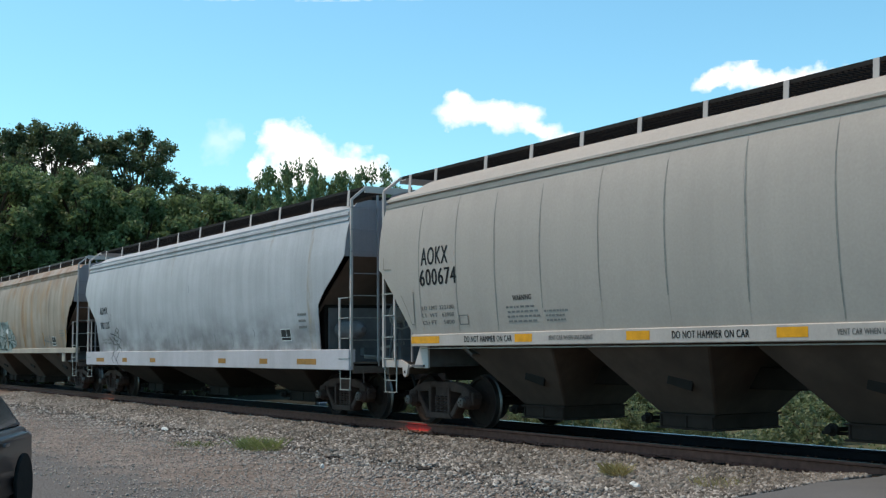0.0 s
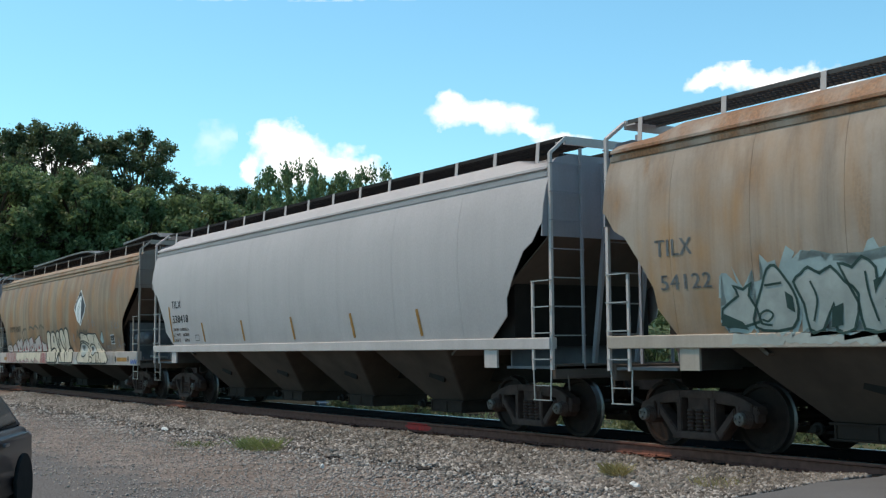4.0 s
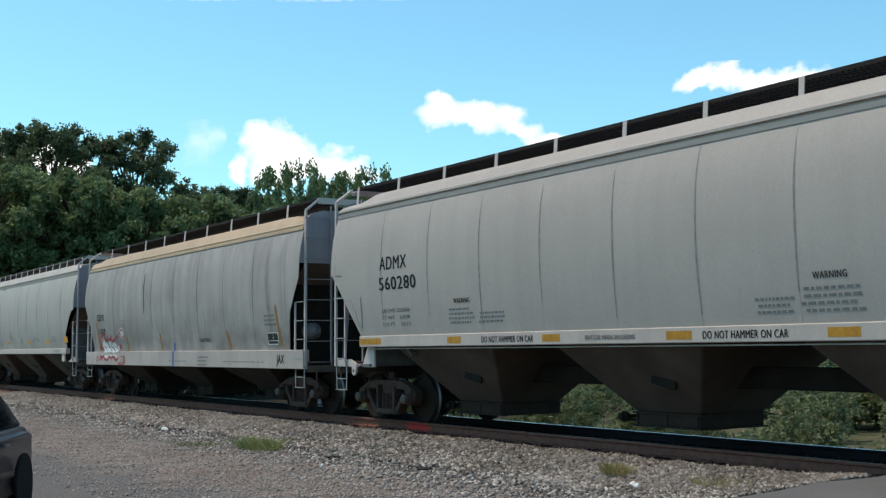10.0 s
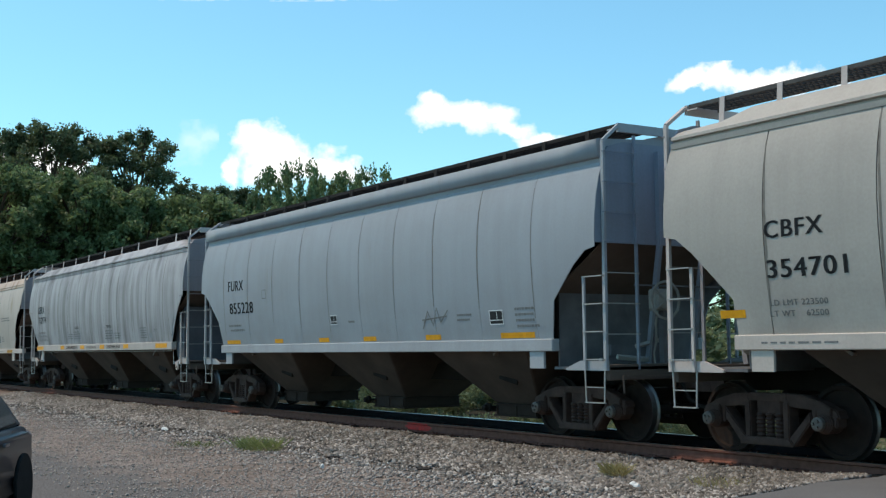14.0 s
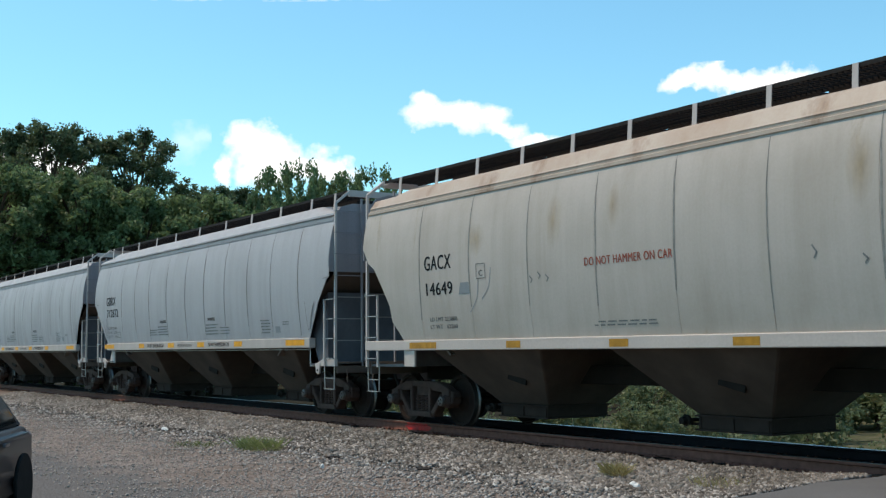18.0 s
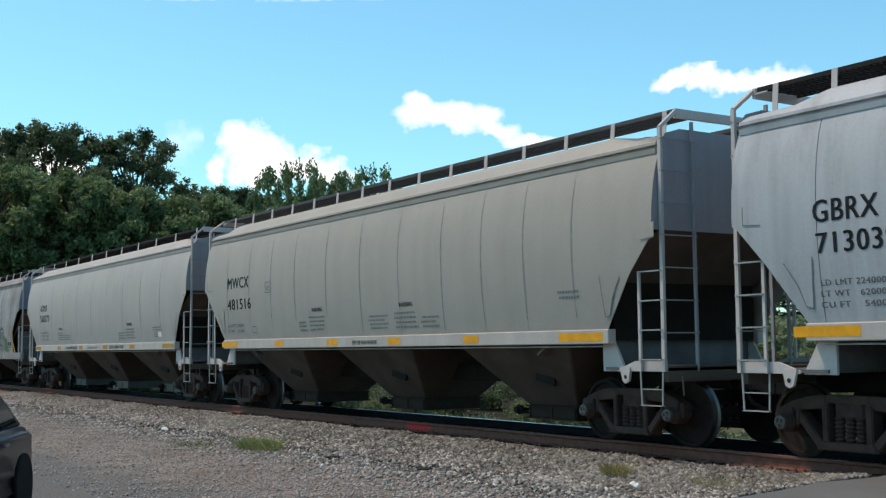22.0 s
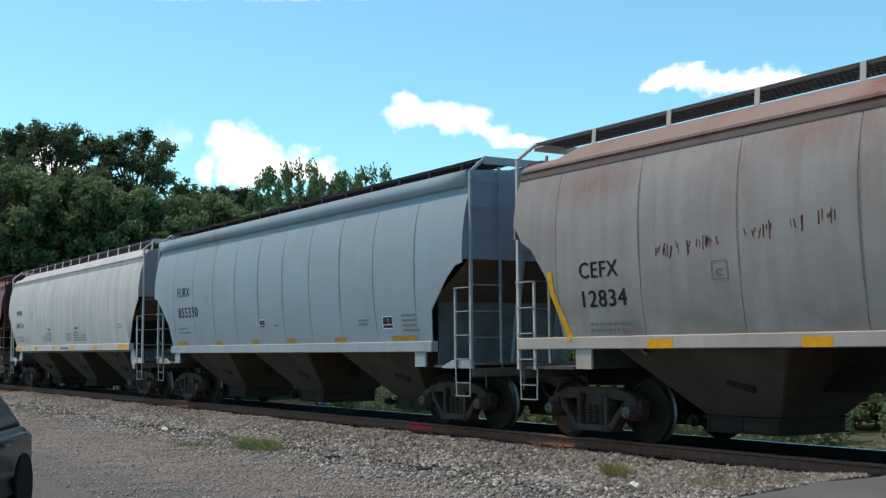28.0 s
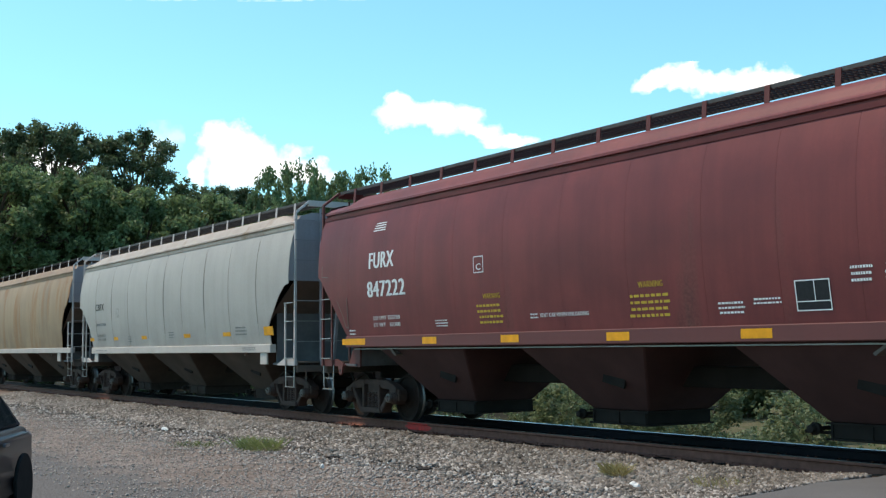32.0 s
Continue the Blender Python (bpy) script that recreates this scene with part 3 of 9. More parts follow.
for i, (x, y, s) in enumerate(((-16.5, 7.0, 0.92), (-21.6, 7.2, 0.72), (-24.4, 7.0, 0.96), (-26.2, 7.6, 0.75), (-31.7, 7.0, 0.88), (-33.2, 7.5, 0.7), (-36.5, 8.5, 0.8), (-12.6, 6.8, 0.8), (-41.0, 9.5, 0.9), (-10.0, 7.5, 0.8), (-18.6, 9.5, 0.6), (-28.8, 9.2, 0.62), (-22.8, 10.0, 0.62), (-14.6, 9.4, 0.66))):
    tree("shrub", SHRUB_T, SHRUB_C[i % 3], x, y, s, 61 * i, "low weedy green shrub beside the track bed", "shrub", "trackside shrubs", M_SHRUB)
for i, (x, y, s) in enumerate(((-45, 33, 0.75), (-38, 32, 0.8), (-31, 31, 0.72), (-24.5, 30, 0.78), (-17.5, 29, 0.7), (-10, 28, 0.75), (-54, 36, 0.75), (-62, 38, 0.8))):
    tree("broadleaf_tree", *LOWER[i % 3], x, y, s, 53 * i, "light green broadleaf tree well beyond the track", "tree", "trees beyond the track", M_LEAFLIGHT)
# low weeds between the shrubs
ws = np.random.RandomState(77)
wn_ = 260
wx, wy = -8.0 - 28 * ws.uniform(0, 1, wn_), ws.uniform(4.5, 12.0, wn_)
wc = np.stack([wx, wy, ground_z(wx, wy) + 0.1], -1)
wv, wf = leaf_cloud(19000, wc, ws.uniform(0.25, 0.55, wn_), 0.06, 78, 0.7, 0.8)
tagged(new("weeds", mesh_np("weeds", wv, wf, M_SHRUB)), "low tangled green weeds beyond the track", "weeds", kind="stuff")
for i, (x, y, s) in enumerate(((-24, 19, 2.6), (-31, 21, 2.8), (-38, 23, 2.6), (-17, 18, 2.4), (-45, 25, 3.0), (-11, 18, 2.2), (-28, 26, 3.0), (-20, 25, 2.6), (-36, 16, 1.3), (-42, 17, 1.35), (-49, 19, 1.4), (-33, 14.5, 1.1), (-56, 18, 1.4), (-29, 14.5, 1.2), (-25.5, 13.5, 1.0), (-39.5, 13.5, 1.0), (-22, 14, 1.1), (-18, 13.5, 1.1))):
    tree("bushy_tree", SHRUB_T, SHRUB_C[i % 3], x, y, s, 47 * i, "small bushy green tree beyond the track", "tree", "bushy trees", M_SHRUB, 0.85)

# ---- the train ----
SIDE_Z = (1.5, 1.7, 1.9, 2.15, 2.4, 2.7, 3.0, 3.3, 3.6, 3.85)
SIDE_Y = (1.545, 1.578, 1.607, 1.638, 1.662, 1.680, 1.682, 1.668, 1.630, 1.575)


def side_y(z):
    """Half width of the bulged side at a height."""
    return float(np.interp(z, (0.9, *SIDE_Z, 4.1, 4.3), (1.545, *SIDE_Y, 1.49, 1.44)))


CUT_A = ((0.10, 2.86), (0.16, 2.83), (0.56, 2.40), (1.14, 1.64))
CUT_B = ((0.06, 3.28), (0.10, 3.25), (0.55, 2.87), (0.95, 2.60), (1.26, 2.33), (1.36, 2.05), (1.36, 1.38))
CUT_C = ((0.08, 3.30), (0.14, 3.26), (0.32, 3.02), (0.55, 2.90), (0.82, 2.55), (1.06, 2.18), (1.10, 1.9), (1.10, 1.54))
CUT_E = ((0.22, 3.02), (0.30, 2.98), (0.42, 2.95), (0.90, 2.55), (1.26, 2.22), (1.30, 2.0), (1.30, 1.39))
CUT_SMALL = ((0.06, 2.98), (0.29, 2.64), (0.60, 2.2), (0.68, 1.9), (0.68, 1.38))
CUT_D = ((0.08, 2.84), (0.30, 2.80), (0.58, 2.60), (1.10, 2.10), (1.24, 1.95), (1.24, 1.52))
# style: cut, sill bottom, sill top, sill runs to the corner, cornice ribs, height of the dark end sheet, hanging plate
STYLES = {"A": (CUT_A, 1.44, 1.65, False, 1, 2.98, "web"), "B": (CUT_B, 0.99, 1.40, True, 3, 3.25, "none"), "C": (CUT_C, 1.37, 1.55, True, 1, 3.1, "plate"), "E": (CUT_E, 1.13, 1.40, True, 1, 3.1, "none"), "D": (CUT_D, 1.34, 1.53, False, 1, 2.9, "plate")}
Z_EAVE = 4.08


def cut_z(cut, d, floor):
    if d <= cut[0][0]:
        return cut[0][1]
    if d >= cut[-1][0]:
        return floor
    return float(np.interp(d, [c[0] for c in cut], [c[1] for c in cut]))


def panel_mesh(x0, x1, half, cut, floor, sign):
    """One bowed steel side panel, cut away towards the end of the car."""
    xs = set(np.linspace(x0, x1, 4))
    for d, z in cut:
        for e in (half - d, -half + d):
            if x0 < e < x1:
                xs.add(e)
    xs = sorted(xs)
    bm = bmesh.new()
    grid = []
    for layer in (0.0, 0.014):
        cols = []
        for x in xs:
            zb = cut_z(cut, half - abs(x), floor)
            t = (x - x0) / (x1 - x0)
            puff = 0.002 * math.sin(math.pi * t)
            col, last = [], None
            for z in (floor, *SIDE_Z, Z_EAVE):
                z = max(z, zb)
                if last is None or z > last + 1e-4:
                    v = bm.verts.new((x, sign * (side_y(z) + puff - layer), z))
                last = z
                col.append(v)
            cols.append(col)
        grid.append(cols)
    rows = len(grid[0][0])

    def face(vs):
        u = []
        for v in vs:
            if v not in u:
                u.append(v)
        if len(u) > 2:
            bm.faces.new(u)
    for k, cols in enumerate(grid):
        for a, b in zip(cols, cols[1:]):
            for i in range(rows - 1):
                f = (a[i], b[i], b[i + 1], a[i + 1])
                face(f if k == 0 else f[::-1])
    fr, bk = grid
    for i in range(rows - 1):
        face((fr[0][i + 1], bk[0][i + 1], bk[0][i], fr[0][i]))
        face((fr[-1][i], bk[-1][i], bk[-1][i + 1], fr[-1][i + 1]))
    for i in range(len(xs) - 1):
        face((fr[i][0], bk[i][0], bk[i + 1][0], fr[i + 1][0]))
        face((fr[i + 1][-1], bk[i + 1][-1], bk[i][-1], fr[i][-1]))
    bmesh.ops.recalc_face_normals(bm, faces=bm.faces[:])
    for f in bm.faces:
        f.smooth = abs(f.normal.y) > 0.8
    for e in bm.edges:
        e.smooth = all(f.smooth for f in e.link_faces)
    return bm


def roof_mesh(half, ribs):
    """Sloped roof with its ribbed cornice, drawn along the car."""
    pts = [(1.44, 4.02), (1.53, 4.03)]
    if ribs == 0:
        # plain fascia under a flat overhanging edge
        pts = [(1.46, 3.95), (1.50, 4.0), (1.50, 4.14), (1.565, 4.15), (1.575, 4.41), (1.52, 4.43), (1.42, 4.43), (1.1, 4.45), (0.62, 4.48), (0.58, 4.50), (0.30, 4.56)]
    elif ribs == 1:
        pts += [(1.54, 4.10), (1.475, 4.105), (1.475, 4.145), (1.53, 4.15), (1.525, 4.19), (1.49, 4.21)]
    else:
        z = 3.86
        pts = [(1.46, 3.84)]
        for k in range(ribs):
            pts += [(1.56, z), (1.555, z + 0.05), (1.52, z + 0.065), (1.52, z + 0.10)]
            z += 0.115
        pts += [(1.53, z), (1.50, z + 0.03)]
    if ribs == 1:
        pts += [(1.455, 4.25), (1.41, 4.33), (1.33, 4.40), (1.2, 4.45), (0.62, 4.50), (0.58, 4.53), (0.30, 4.56)]
    elif ribs:
        pts += [(1.42, 4.29), (1.34, 4.35), (1.1, 4.40), (0.62, 4.44), (0.58, 4.50), (0.30, 4.56)]
    prof = [(-a, b) for a, b in pts] + [(a, b) for a, b in reversed(pts)]
    bm = bmesh.new()
    xs = [-half + 0.118, -half + 0.85] + list(np.linspace(-half + 1.3, half - 1.3, 9)) + [half - 0.85, half - 0.118]
    rings = []
    for k, x in enumerate(xs):
        drop = (0.6, 0.5, 0.0)[min(k, len(xs) - 1 - k, 2)] if ribs else 0.0
        rings.append([bm.verts.new((x, y, z - drop * max(0.0, z - 4.22))) for y, z in prof])
    n = len(prof)
    for a, b in zip(rings, rings[1:]):
        for i in range(n - 1):
            bm.faces.new((a[i], b[i], b[i + 1], a[i + 1])).smooth = 4.2 < (prof[i][1] + prof[i + 1][1]) / 2 < 4.47
    for r in (rings[0], rings[-1]):
        bm.faces.new(r)
    bmesh.ops.recalc_face_normals(bm, faces=bm.faces[:])
    return bm


def grating_mesh(half, y0, y1, z):
    """A walkway of bars: two edge angles and many cross bars."""
    bm = bmesh.new()
    for y in (y0, y1):
        box_into(bm, -half, half, y - 0.012, y + 0.012, z - 0.055, z)
    n = int(2 * half / 0.085)
    for i in range(n):
        x = -half + 2 * half * (i + 0.5) / n
        box_into(bm, x - 0.012, x + 0.012, y0, y1, z - 0.03, z - 0.002)
    for t in (0.25, 0.5, 0.75):
        y = y0 + (y1 - y0) * t
        box_into(bm, -half, half, y - 0.006, y + 0.006, z - 0.03, z - 0.004)
    return bm


def hopper_mesh(x0, x1, b0, b1, top, yt, yb=0.62, zb=0.44):
    bm = bmesh.new()
    up = [bm.verts.new(p) for p in ((x0, -yt, top), (x1, -yt, top), (x1, yt, top), (x0, yt, top))]
    dn = [bm.verts.new(p) for p in ((b0, -yb, zb), (b1, -yb, zb), (b1, yb, zb), (b0, yb, zb))]
    bm.faces.new(up[::-1])
    bm.faces.new(dn)
    for i in range(4):
        j = (i + 1) % 4
        bm.faces.new((up[j], up[i], dn[i], dn[j]))
    bmesh.ops.recalc_face_normals(bm, faces=bm.faces[:])
    bmesh.ops.bevel(bm, geom=bm.edges[:], offset=0.02, segments=1, affect="EDGES")
    return bm


def end_sheet_mesh(x0, x1, zend):
    """Upright end sheet whose edges follow the bow of the sides up to the roof."""
    zs = [zend] + [z for z in SIDE_Z if z > zend + 0.02] + [4.08]
    edge = [(side_y(z) - 0.018, z) for z in zs] + [(1.47, 4.2), (1.38, 4.32), (1.1, 4.40)]
    out = edge + [(-y, z) for y, z in reversed(edge)]
    bm = bmesh.new()
    a = [bm.verts.new((x0, y, z)) for y, z in out]
    b = [bm.verts.new((x1, y, z)) for y, z in out]
    bm.faces.new(a)
    bm.faces.new(b[::-1])
    for k in range(len(out)):
        m = (k + 1) % len(out)
        bm.faces.new((a[k], b[k], b[m], a[m]))
    bmesh.ops.recalc_face_normals(bm, faces=bm.faces[:])
    return bm


def gate_mesh(b0, b1):
    """The outlet pan under a hopper, with its lips and rails."""
    bm = box(b0 + 0.02, b1 - 0.02, -0.645, 0.645, 0.245, 0.43, bevel=0.012)
    for z in (0.43, 0.235):
        box_into(bm, b0 - 0.03, b1 + 0.03, -0.675, 0.675, z - 0.012, z + 0.012)
    for t in (0.04, 0.5, 0.96):
        x = b0 + (b1 - b0) * t
        box_into(bm, x - 0.015, x + 0.015, -0.665, 0.665, 0.245, 0.43)
    return bm


def opener_mesh(b0):
    """Shaft with a capstan at each end that opens the gate, and its rack."""
    bm = bars(((b0 - 0.17, -0.74, 0.36), (b0 - 0.17, 0.74, 0.36), 0.05))
    for s in (-1, 1):
        lathe_into(bm, [(s * 0.66, 0.03), (s * 0.665, 0.075), (s * 0.72, 0.085), (s * 0.73, 0.055), (s * 0.80, 0.05), (s * 0.805, 0.02)], 10, (b0 - 0.17, 0, 0.36))
        box_into(bm, b0 - 0.42, b0 + 0.02, *sorted((s * 0.56, s * 0.60)), 0.29, 0.33)
    return bm


def side_frame_mesh():
    """Cast truck side frame with its windows, and its bearing ends."""
    bm = bmesh.new()
    y0, y1 = -0.09, 0.09
    for s in (-1, 1):
        prism_into(bm, [(s * 0.30, 0.64), (s * 0.30, 0.80), (s * 0.55, 0.785), (s * 0.84, 0.71), (s * 1.07, 0.60), (s * 1.11, 0.52), (s * 0.98, 0.52), (s * 0.72, 0.61)], y0, y1)
        prism_into(bm, [(s * 1.0, 0.64), (s * 1.08, 0.61), (s * 1.065, 0.41), (s * 1.01, 0.41)], y0, y1)
        prism_into(bm, [(s * 0.775, 0.66), (s * 0.765, 0.40), (s * 0.71, 0.42), (s * 0.68, 0.68)], y0, y1)
        prism_into(bm, [(s * 0.70, 0.47), (s * 0.69, 0.60), (s * 0.35, 0.25), (s * 0.42, 0.15)], y0 - 0.02, y1)
        prism_into(bm, [(s * 0.26, 0.24), (s * 0.36, 0.24), (s * 0.36, 0.70), (s * 0.26, 0.70)], y0 - 0.02, y1)
        lathe_into(bm, [(-0.20, 0.03), (-0.195, 0.08), (-0.15, 0.10), (-0.12, 0.13), (0.12, 0.13)], 12, (s * 0.889, 0, 0.457))
        prism_into(bm, [(s * 0.78, 0.54), (s * 1.0, 0.54), (s * 1.0, 0.64), (s * 0.78, 0.64)], y0 - 0.03, y1)
    prism_into(bm, [(-0.32, 0.70), (0.32, 0.70), (0.32, 0.80), (-0.32, 0.80)], y0, y1)
    prism_into(bm, [(-0.44, 0.15), (0.44, 0.15), (0.38, 0.25), (-0.38, 0.25)], y0 - 0.05, y1 + 0.05)
    return bm


def spring_mesh():
    bm = bmesh.new()
    prof = []
    for i in range(13):
        z = 0.25 + 0.30 * i / 12
        prof.append((z, 0.068 if i % 2 else 0.046))
    lathe_into(bm, prof, 10, (0, 0, 0), "z")
    return bm


def wheelset_mesh():
    bm = bmesh.new()
    for s in (-1, 1):
        prof = [(0.62, 0.10), (0.64, 0.12), (0.66, 0.30), (0.645, 0.40), (0.66, 0.40), (0.665, 0.47), (0.69, 0.482), (0.712, 0.462), (0.72, 0.457), (0.80, 0.452), (0.805, 0.40), (0.765, 0.385), (0.755, 0.20), (0.80, 0.13), (0.82, 0.10)]
        lathe_into(bm, [(s * a, r) for a, r in prof], 36, (0, 0, 0))
    lathe_into(bm, [(-1.05, 0.075), (1.05, 0.075)], 12, (0, 0, 0))
    for f in bm.faces:
        c = f.calc_center_median()
        r = math.hypot(c.x, c.z)
        f.material_index = 1 if r > 0.444 else 0
    return bm


def as_mesh(name, bm):
    me = bpy.data.meshes.new(name)
    bm.normal_update()
    bm.to_mesh(me)
    bm.free()
    return me


_frame = side_frame_mesh()
bmesh.ops.bevel(_frame, geom=_frame.edges[:], offset=0.014, segments=2, affect="EDGES")
FRAME_ME, SPRING_ME, WHEEL_ME = as_mesh("side_frame", _frame), as_mesh("spring", spring_mesh()), as_mesh("wheelset", wheelset_mesh())
WHEEL_ME.materials.append(M_WHEEL)
WHEEL_ME.materials.append(M_TREAD)
BOLSTER_ME = as_mesh("bolster", box(-0.21, 0.21, -1.06, 1.06, 0.52, 0.74, bevel=0.03))
RUNG_END_ME = as_mesh("rung", bars(((0, 0, 0), (0, 0.62, 0), 0.018), ((0, 0, 0), (-0.05, 0, 0), 0.018), ((0, 0.62, 0), (-0.05, 0.62, 0), 0.018)))
RUNG_SIDE_ME = as_mesh("rung", bars(((0, 0, 0), (-0.44, 0, 0), 0.018), ((0, 0, 0), (0, 0.05, 0), 0.018), ((-0.44, 0, 0), (-0.44, 0.05, 0), 0.018)))
STIRRUP_ME = as_mesh("stirrup", bars(((0, 0, 1.08), (-0.02, 0, 0.6), 0.024, 0.012), ((-0.44, 0, 1.08), (-0.42, 0, 0.6), 0.024, 0.012), ((-0.01, 0, 0.6), (-0.43, 0, 0.6), 0.014, 0.05), ((-0.01, 0, 0.82), (-0.43, 0, 0.82), 0.014, 0.03)))
POST_ME = as_mesh("board_support", bars(((0, -1.195, 4.545), (0, -1.225, 4.20), 0.085, 0.012)))
POST_LEAN_ME = as_mesh("board_support", bars(((0.16, -1.195, 4.545), (-0.04, -1.225, 4.20), 0.05, 0.03)))
COUPLER_ME = as_mesh("coupler", bars(((-0.35, 0, 0.86), (0.42, 0, 0.86), 0.16), ((0.36, -0.12, 0.86), (0.60, -0.10, 0.86), 0.24, 0.1), ((0.40, 0.10, 0.86), (0.62, 0.14, 0.86), 0.24, 0.08)))
HOSE_ME = as_mesh("brake_hose", bars(((0.1, -0.25, 0.9), (0.3, -0.25, 0.62), 0.04), ((0.3, -0.25, 0.62), (0.58, -0.2, 0.5), 0.04)))
LEVER_ME = as_mesh("uncoupling_lever", bars(((0.1, -1.35, 0.98), (0.1, -0.2, 0.98), 0.018), ((0.1, -1.35, 0.98), (0.12, -1.35, 0.74), 0.018)))
BRAKE_WHEEL_ME = as_mesh("brake_wheel", bars(*[((0, 0.28 * math.cos(a), 0.28 * math.sin(a)), (0, 0.28 * math.cos(a + 0.524), 0.28 * math.sin(a + 0.524)), 0.03) for a in np.arange(0, 6.2, 0.5236)], *[((0, 0, 0), (0, 0.28 * math.cos(a), 0.28 * math.sin(a)), 0.022) for a in np.arange(0, 6.2, 1.2566)]))
_cap = bmesh.new()
lathe_into(_cap, [(-0.25, 0.01), (-0.25, 0.065), (-0.238, 0.085), (-0.19, 0.09)], 14, (0, 0, 0))
for _k in range(3):
    box_into(_cap, 0.042 * math.cos(2.1 * _k) - 0.014, 0.042 * math.cos(2.1 * _k) + 0.014, -0.272, -0.245, 0.042 * math.sin(2.1 * _k) - 0.014, 0.042 * math.sin(2.1 * _k) + 0.014)
CAP_ME = as_mesh("bearing_cap", _cap)
CYLINDER_ME = bmesh.new()
lathe_into(CYLINDER_ME, [(-0.3, 0.06), (-0.28, 0.15), (0.22, 0.15), (0.26, 0.1), (0.34, 0.05)], 16, (0, 0, 0), "x")
CYLINDER_ME = as_mesh("brake_cylinder", CYLINDER_ME)

WHEELS = ([], [])


def truck(car, x):
    t = new("truck")
    t.parent = car
    t.matrix_basis = pose(x, 0, 0)
    part("bolster", BOLSTER_ME, M_TRUCK, t)
    for s in (-1, 1):
        f = part("side_frame", FRAME_ME, M_TRUCK, t)
        f.matrix_basis = pose(0, s * 1.0, 0, 0, 0, 0 if s < 0 else 180)
        for dx in (-0.889, 0.889):
            cap = part("bearing_cap", CAP_ME, M_CAP, t)
            cap.matrix_basis = pose(dx, s * 1.0, 0.457, 0, 20 + 50 * dx, 0) if s < 0 else pose(dx, 1.0, 0.457, 0, 0, 180)
        for dx in (-0.15, 0.0, 0.15):
            sp = part("spring", SPRING_ME, M_TRUCK, t)
            sp.matrix_basis = pose(dx, s * 1.03, 0)
    for k, s in enumerate((-1, 1)):
        w = part("wheelset", WHEEL_ME, M_WHEEL, t)
        w.matrix_basis = pose(s * 0.889, 0, 0.457)
        WHEELS[k].append(w)
    return t


def surf_y(sp, z):
    """Outer face of the near side at a height: sill or panel."""
    return (1.60 if sp["sill_b"] - 0.02 <= z <= sp["sill_t"] else side_y(z) + 0.002)


def on_side(name, bm2, mat, car, lift=0.004, label="", drawn=True):
    """Lays flat shapes (x, z) onto the near side, following its bulge."""
    sp = SPEC[car.name]
    zs = [v.co.z for v in bm2.verts]
    if zs:
        lo, hi = min(zs), max(zs)
        cuts = [c for c in (sp["sill_t"], sp["sill_t"] + 0.004, *SIDE_Z) if lo < c < hi]
        for c in cuts:
            bmesh.ops.bisect_plane(bm2, geom=bm2.verts[:] + bm2.edges[:] + bm2.faces[:], plane_co=(0, 0, c), plane_no=(0, 0, 1))
    # the drawing of the marks is flat; the bow of the side carries them a little forward
    mean = sum(zs) / len(zs) if zs else 0.0
    carry = 0.085 * (min(mean, 3.2) - 1.5) if drawn and mean > sp["sill_t"] + 0.1 else 0.0
    for v in bm2.verts:
        v.co.x += carry
        v.co.y = -surf_y(sp, v.co.z) - lift
    for f in bm2.faces:
        if f.normal.y > 0:
            f.normal_flip()
    bm2.normal_update()
    for f in bm2.faces:
        if f.normal.y > 0:
            f.normal_flip()
    return part(name, bm2, mat, car, label)


def quad_into(bm, x0, x1, z0, z1):
    bm.faces.new([bm.verts.new((x, 0, z)) for x, z in ((x0, z0), (x1, z0), (x1, z1), (x0, z1))])


def patch(car, name, mat, x0, x1, z0, z1, label="", lift=0.003):
    bm = bmesh.new()
    quad_into(bm, x0, x1, z0, z1)
    return on_side(name, bm, mat, car, lift, label)


def poly(car, name, mat, pts, label="", lift=0.004):
    bm = bmesh.new()
    bm.faces.new([bm.verts.new((x, 0, z)) for x, z in pts])
    bmesh.ops.triangulate(bm, faces=bm.faces[:])
    return on_side(name, bm, mat, car, lift, label)


def stroke(car, name, mat, pts, w, closed=False, label="", lift=0.007):
    """A painted line of even width along points."""
    bm = bmesh.new()
    p = [Vector((a, 0, b)) for a, b in pts]
    p = [q for i, q in enumerate(p) if i == 0 or (q - p[i - 1]).length > 1e-4]
    n = len(p)
    rows = []
    for i, q in enumerate(p):
        before = (q - p[i - 1]) if closed or i else (p[1] - q)
        after = (p[(i + 1) % n] - q) if closed or i < n - 1 else (q - p[i - 1])
        before, after = before.normalized(), after.normalized()
        d = before + after
        d = d.normalized() if d.length > 0.2 else after
        side = Vector((-d.z, 0, d.x))
        k = min(1.6, 1.0 / max(0.4, abs(side.dot(Vector((-after.z, 0, after.x))))))
        e = Vector((0, 0, 0))
        if not closed and i == 0:
            e = -after * w * 0.3
        if not closed and i == n - 1:
            e = before * w * 0.3
        rows.append((bm.verts.new(q + e + side * w / 2 * k), bm.verts.new(q + e - side * w / 2 * k)))
    for i in range(n if closed else n - 1):
        a, b = rows[i], rows[(i + 1) % n]
        bm.faces.new((a[0], a[1], b[1], b[0]))
    return on_side(name, bm, mat, car, lift, label)


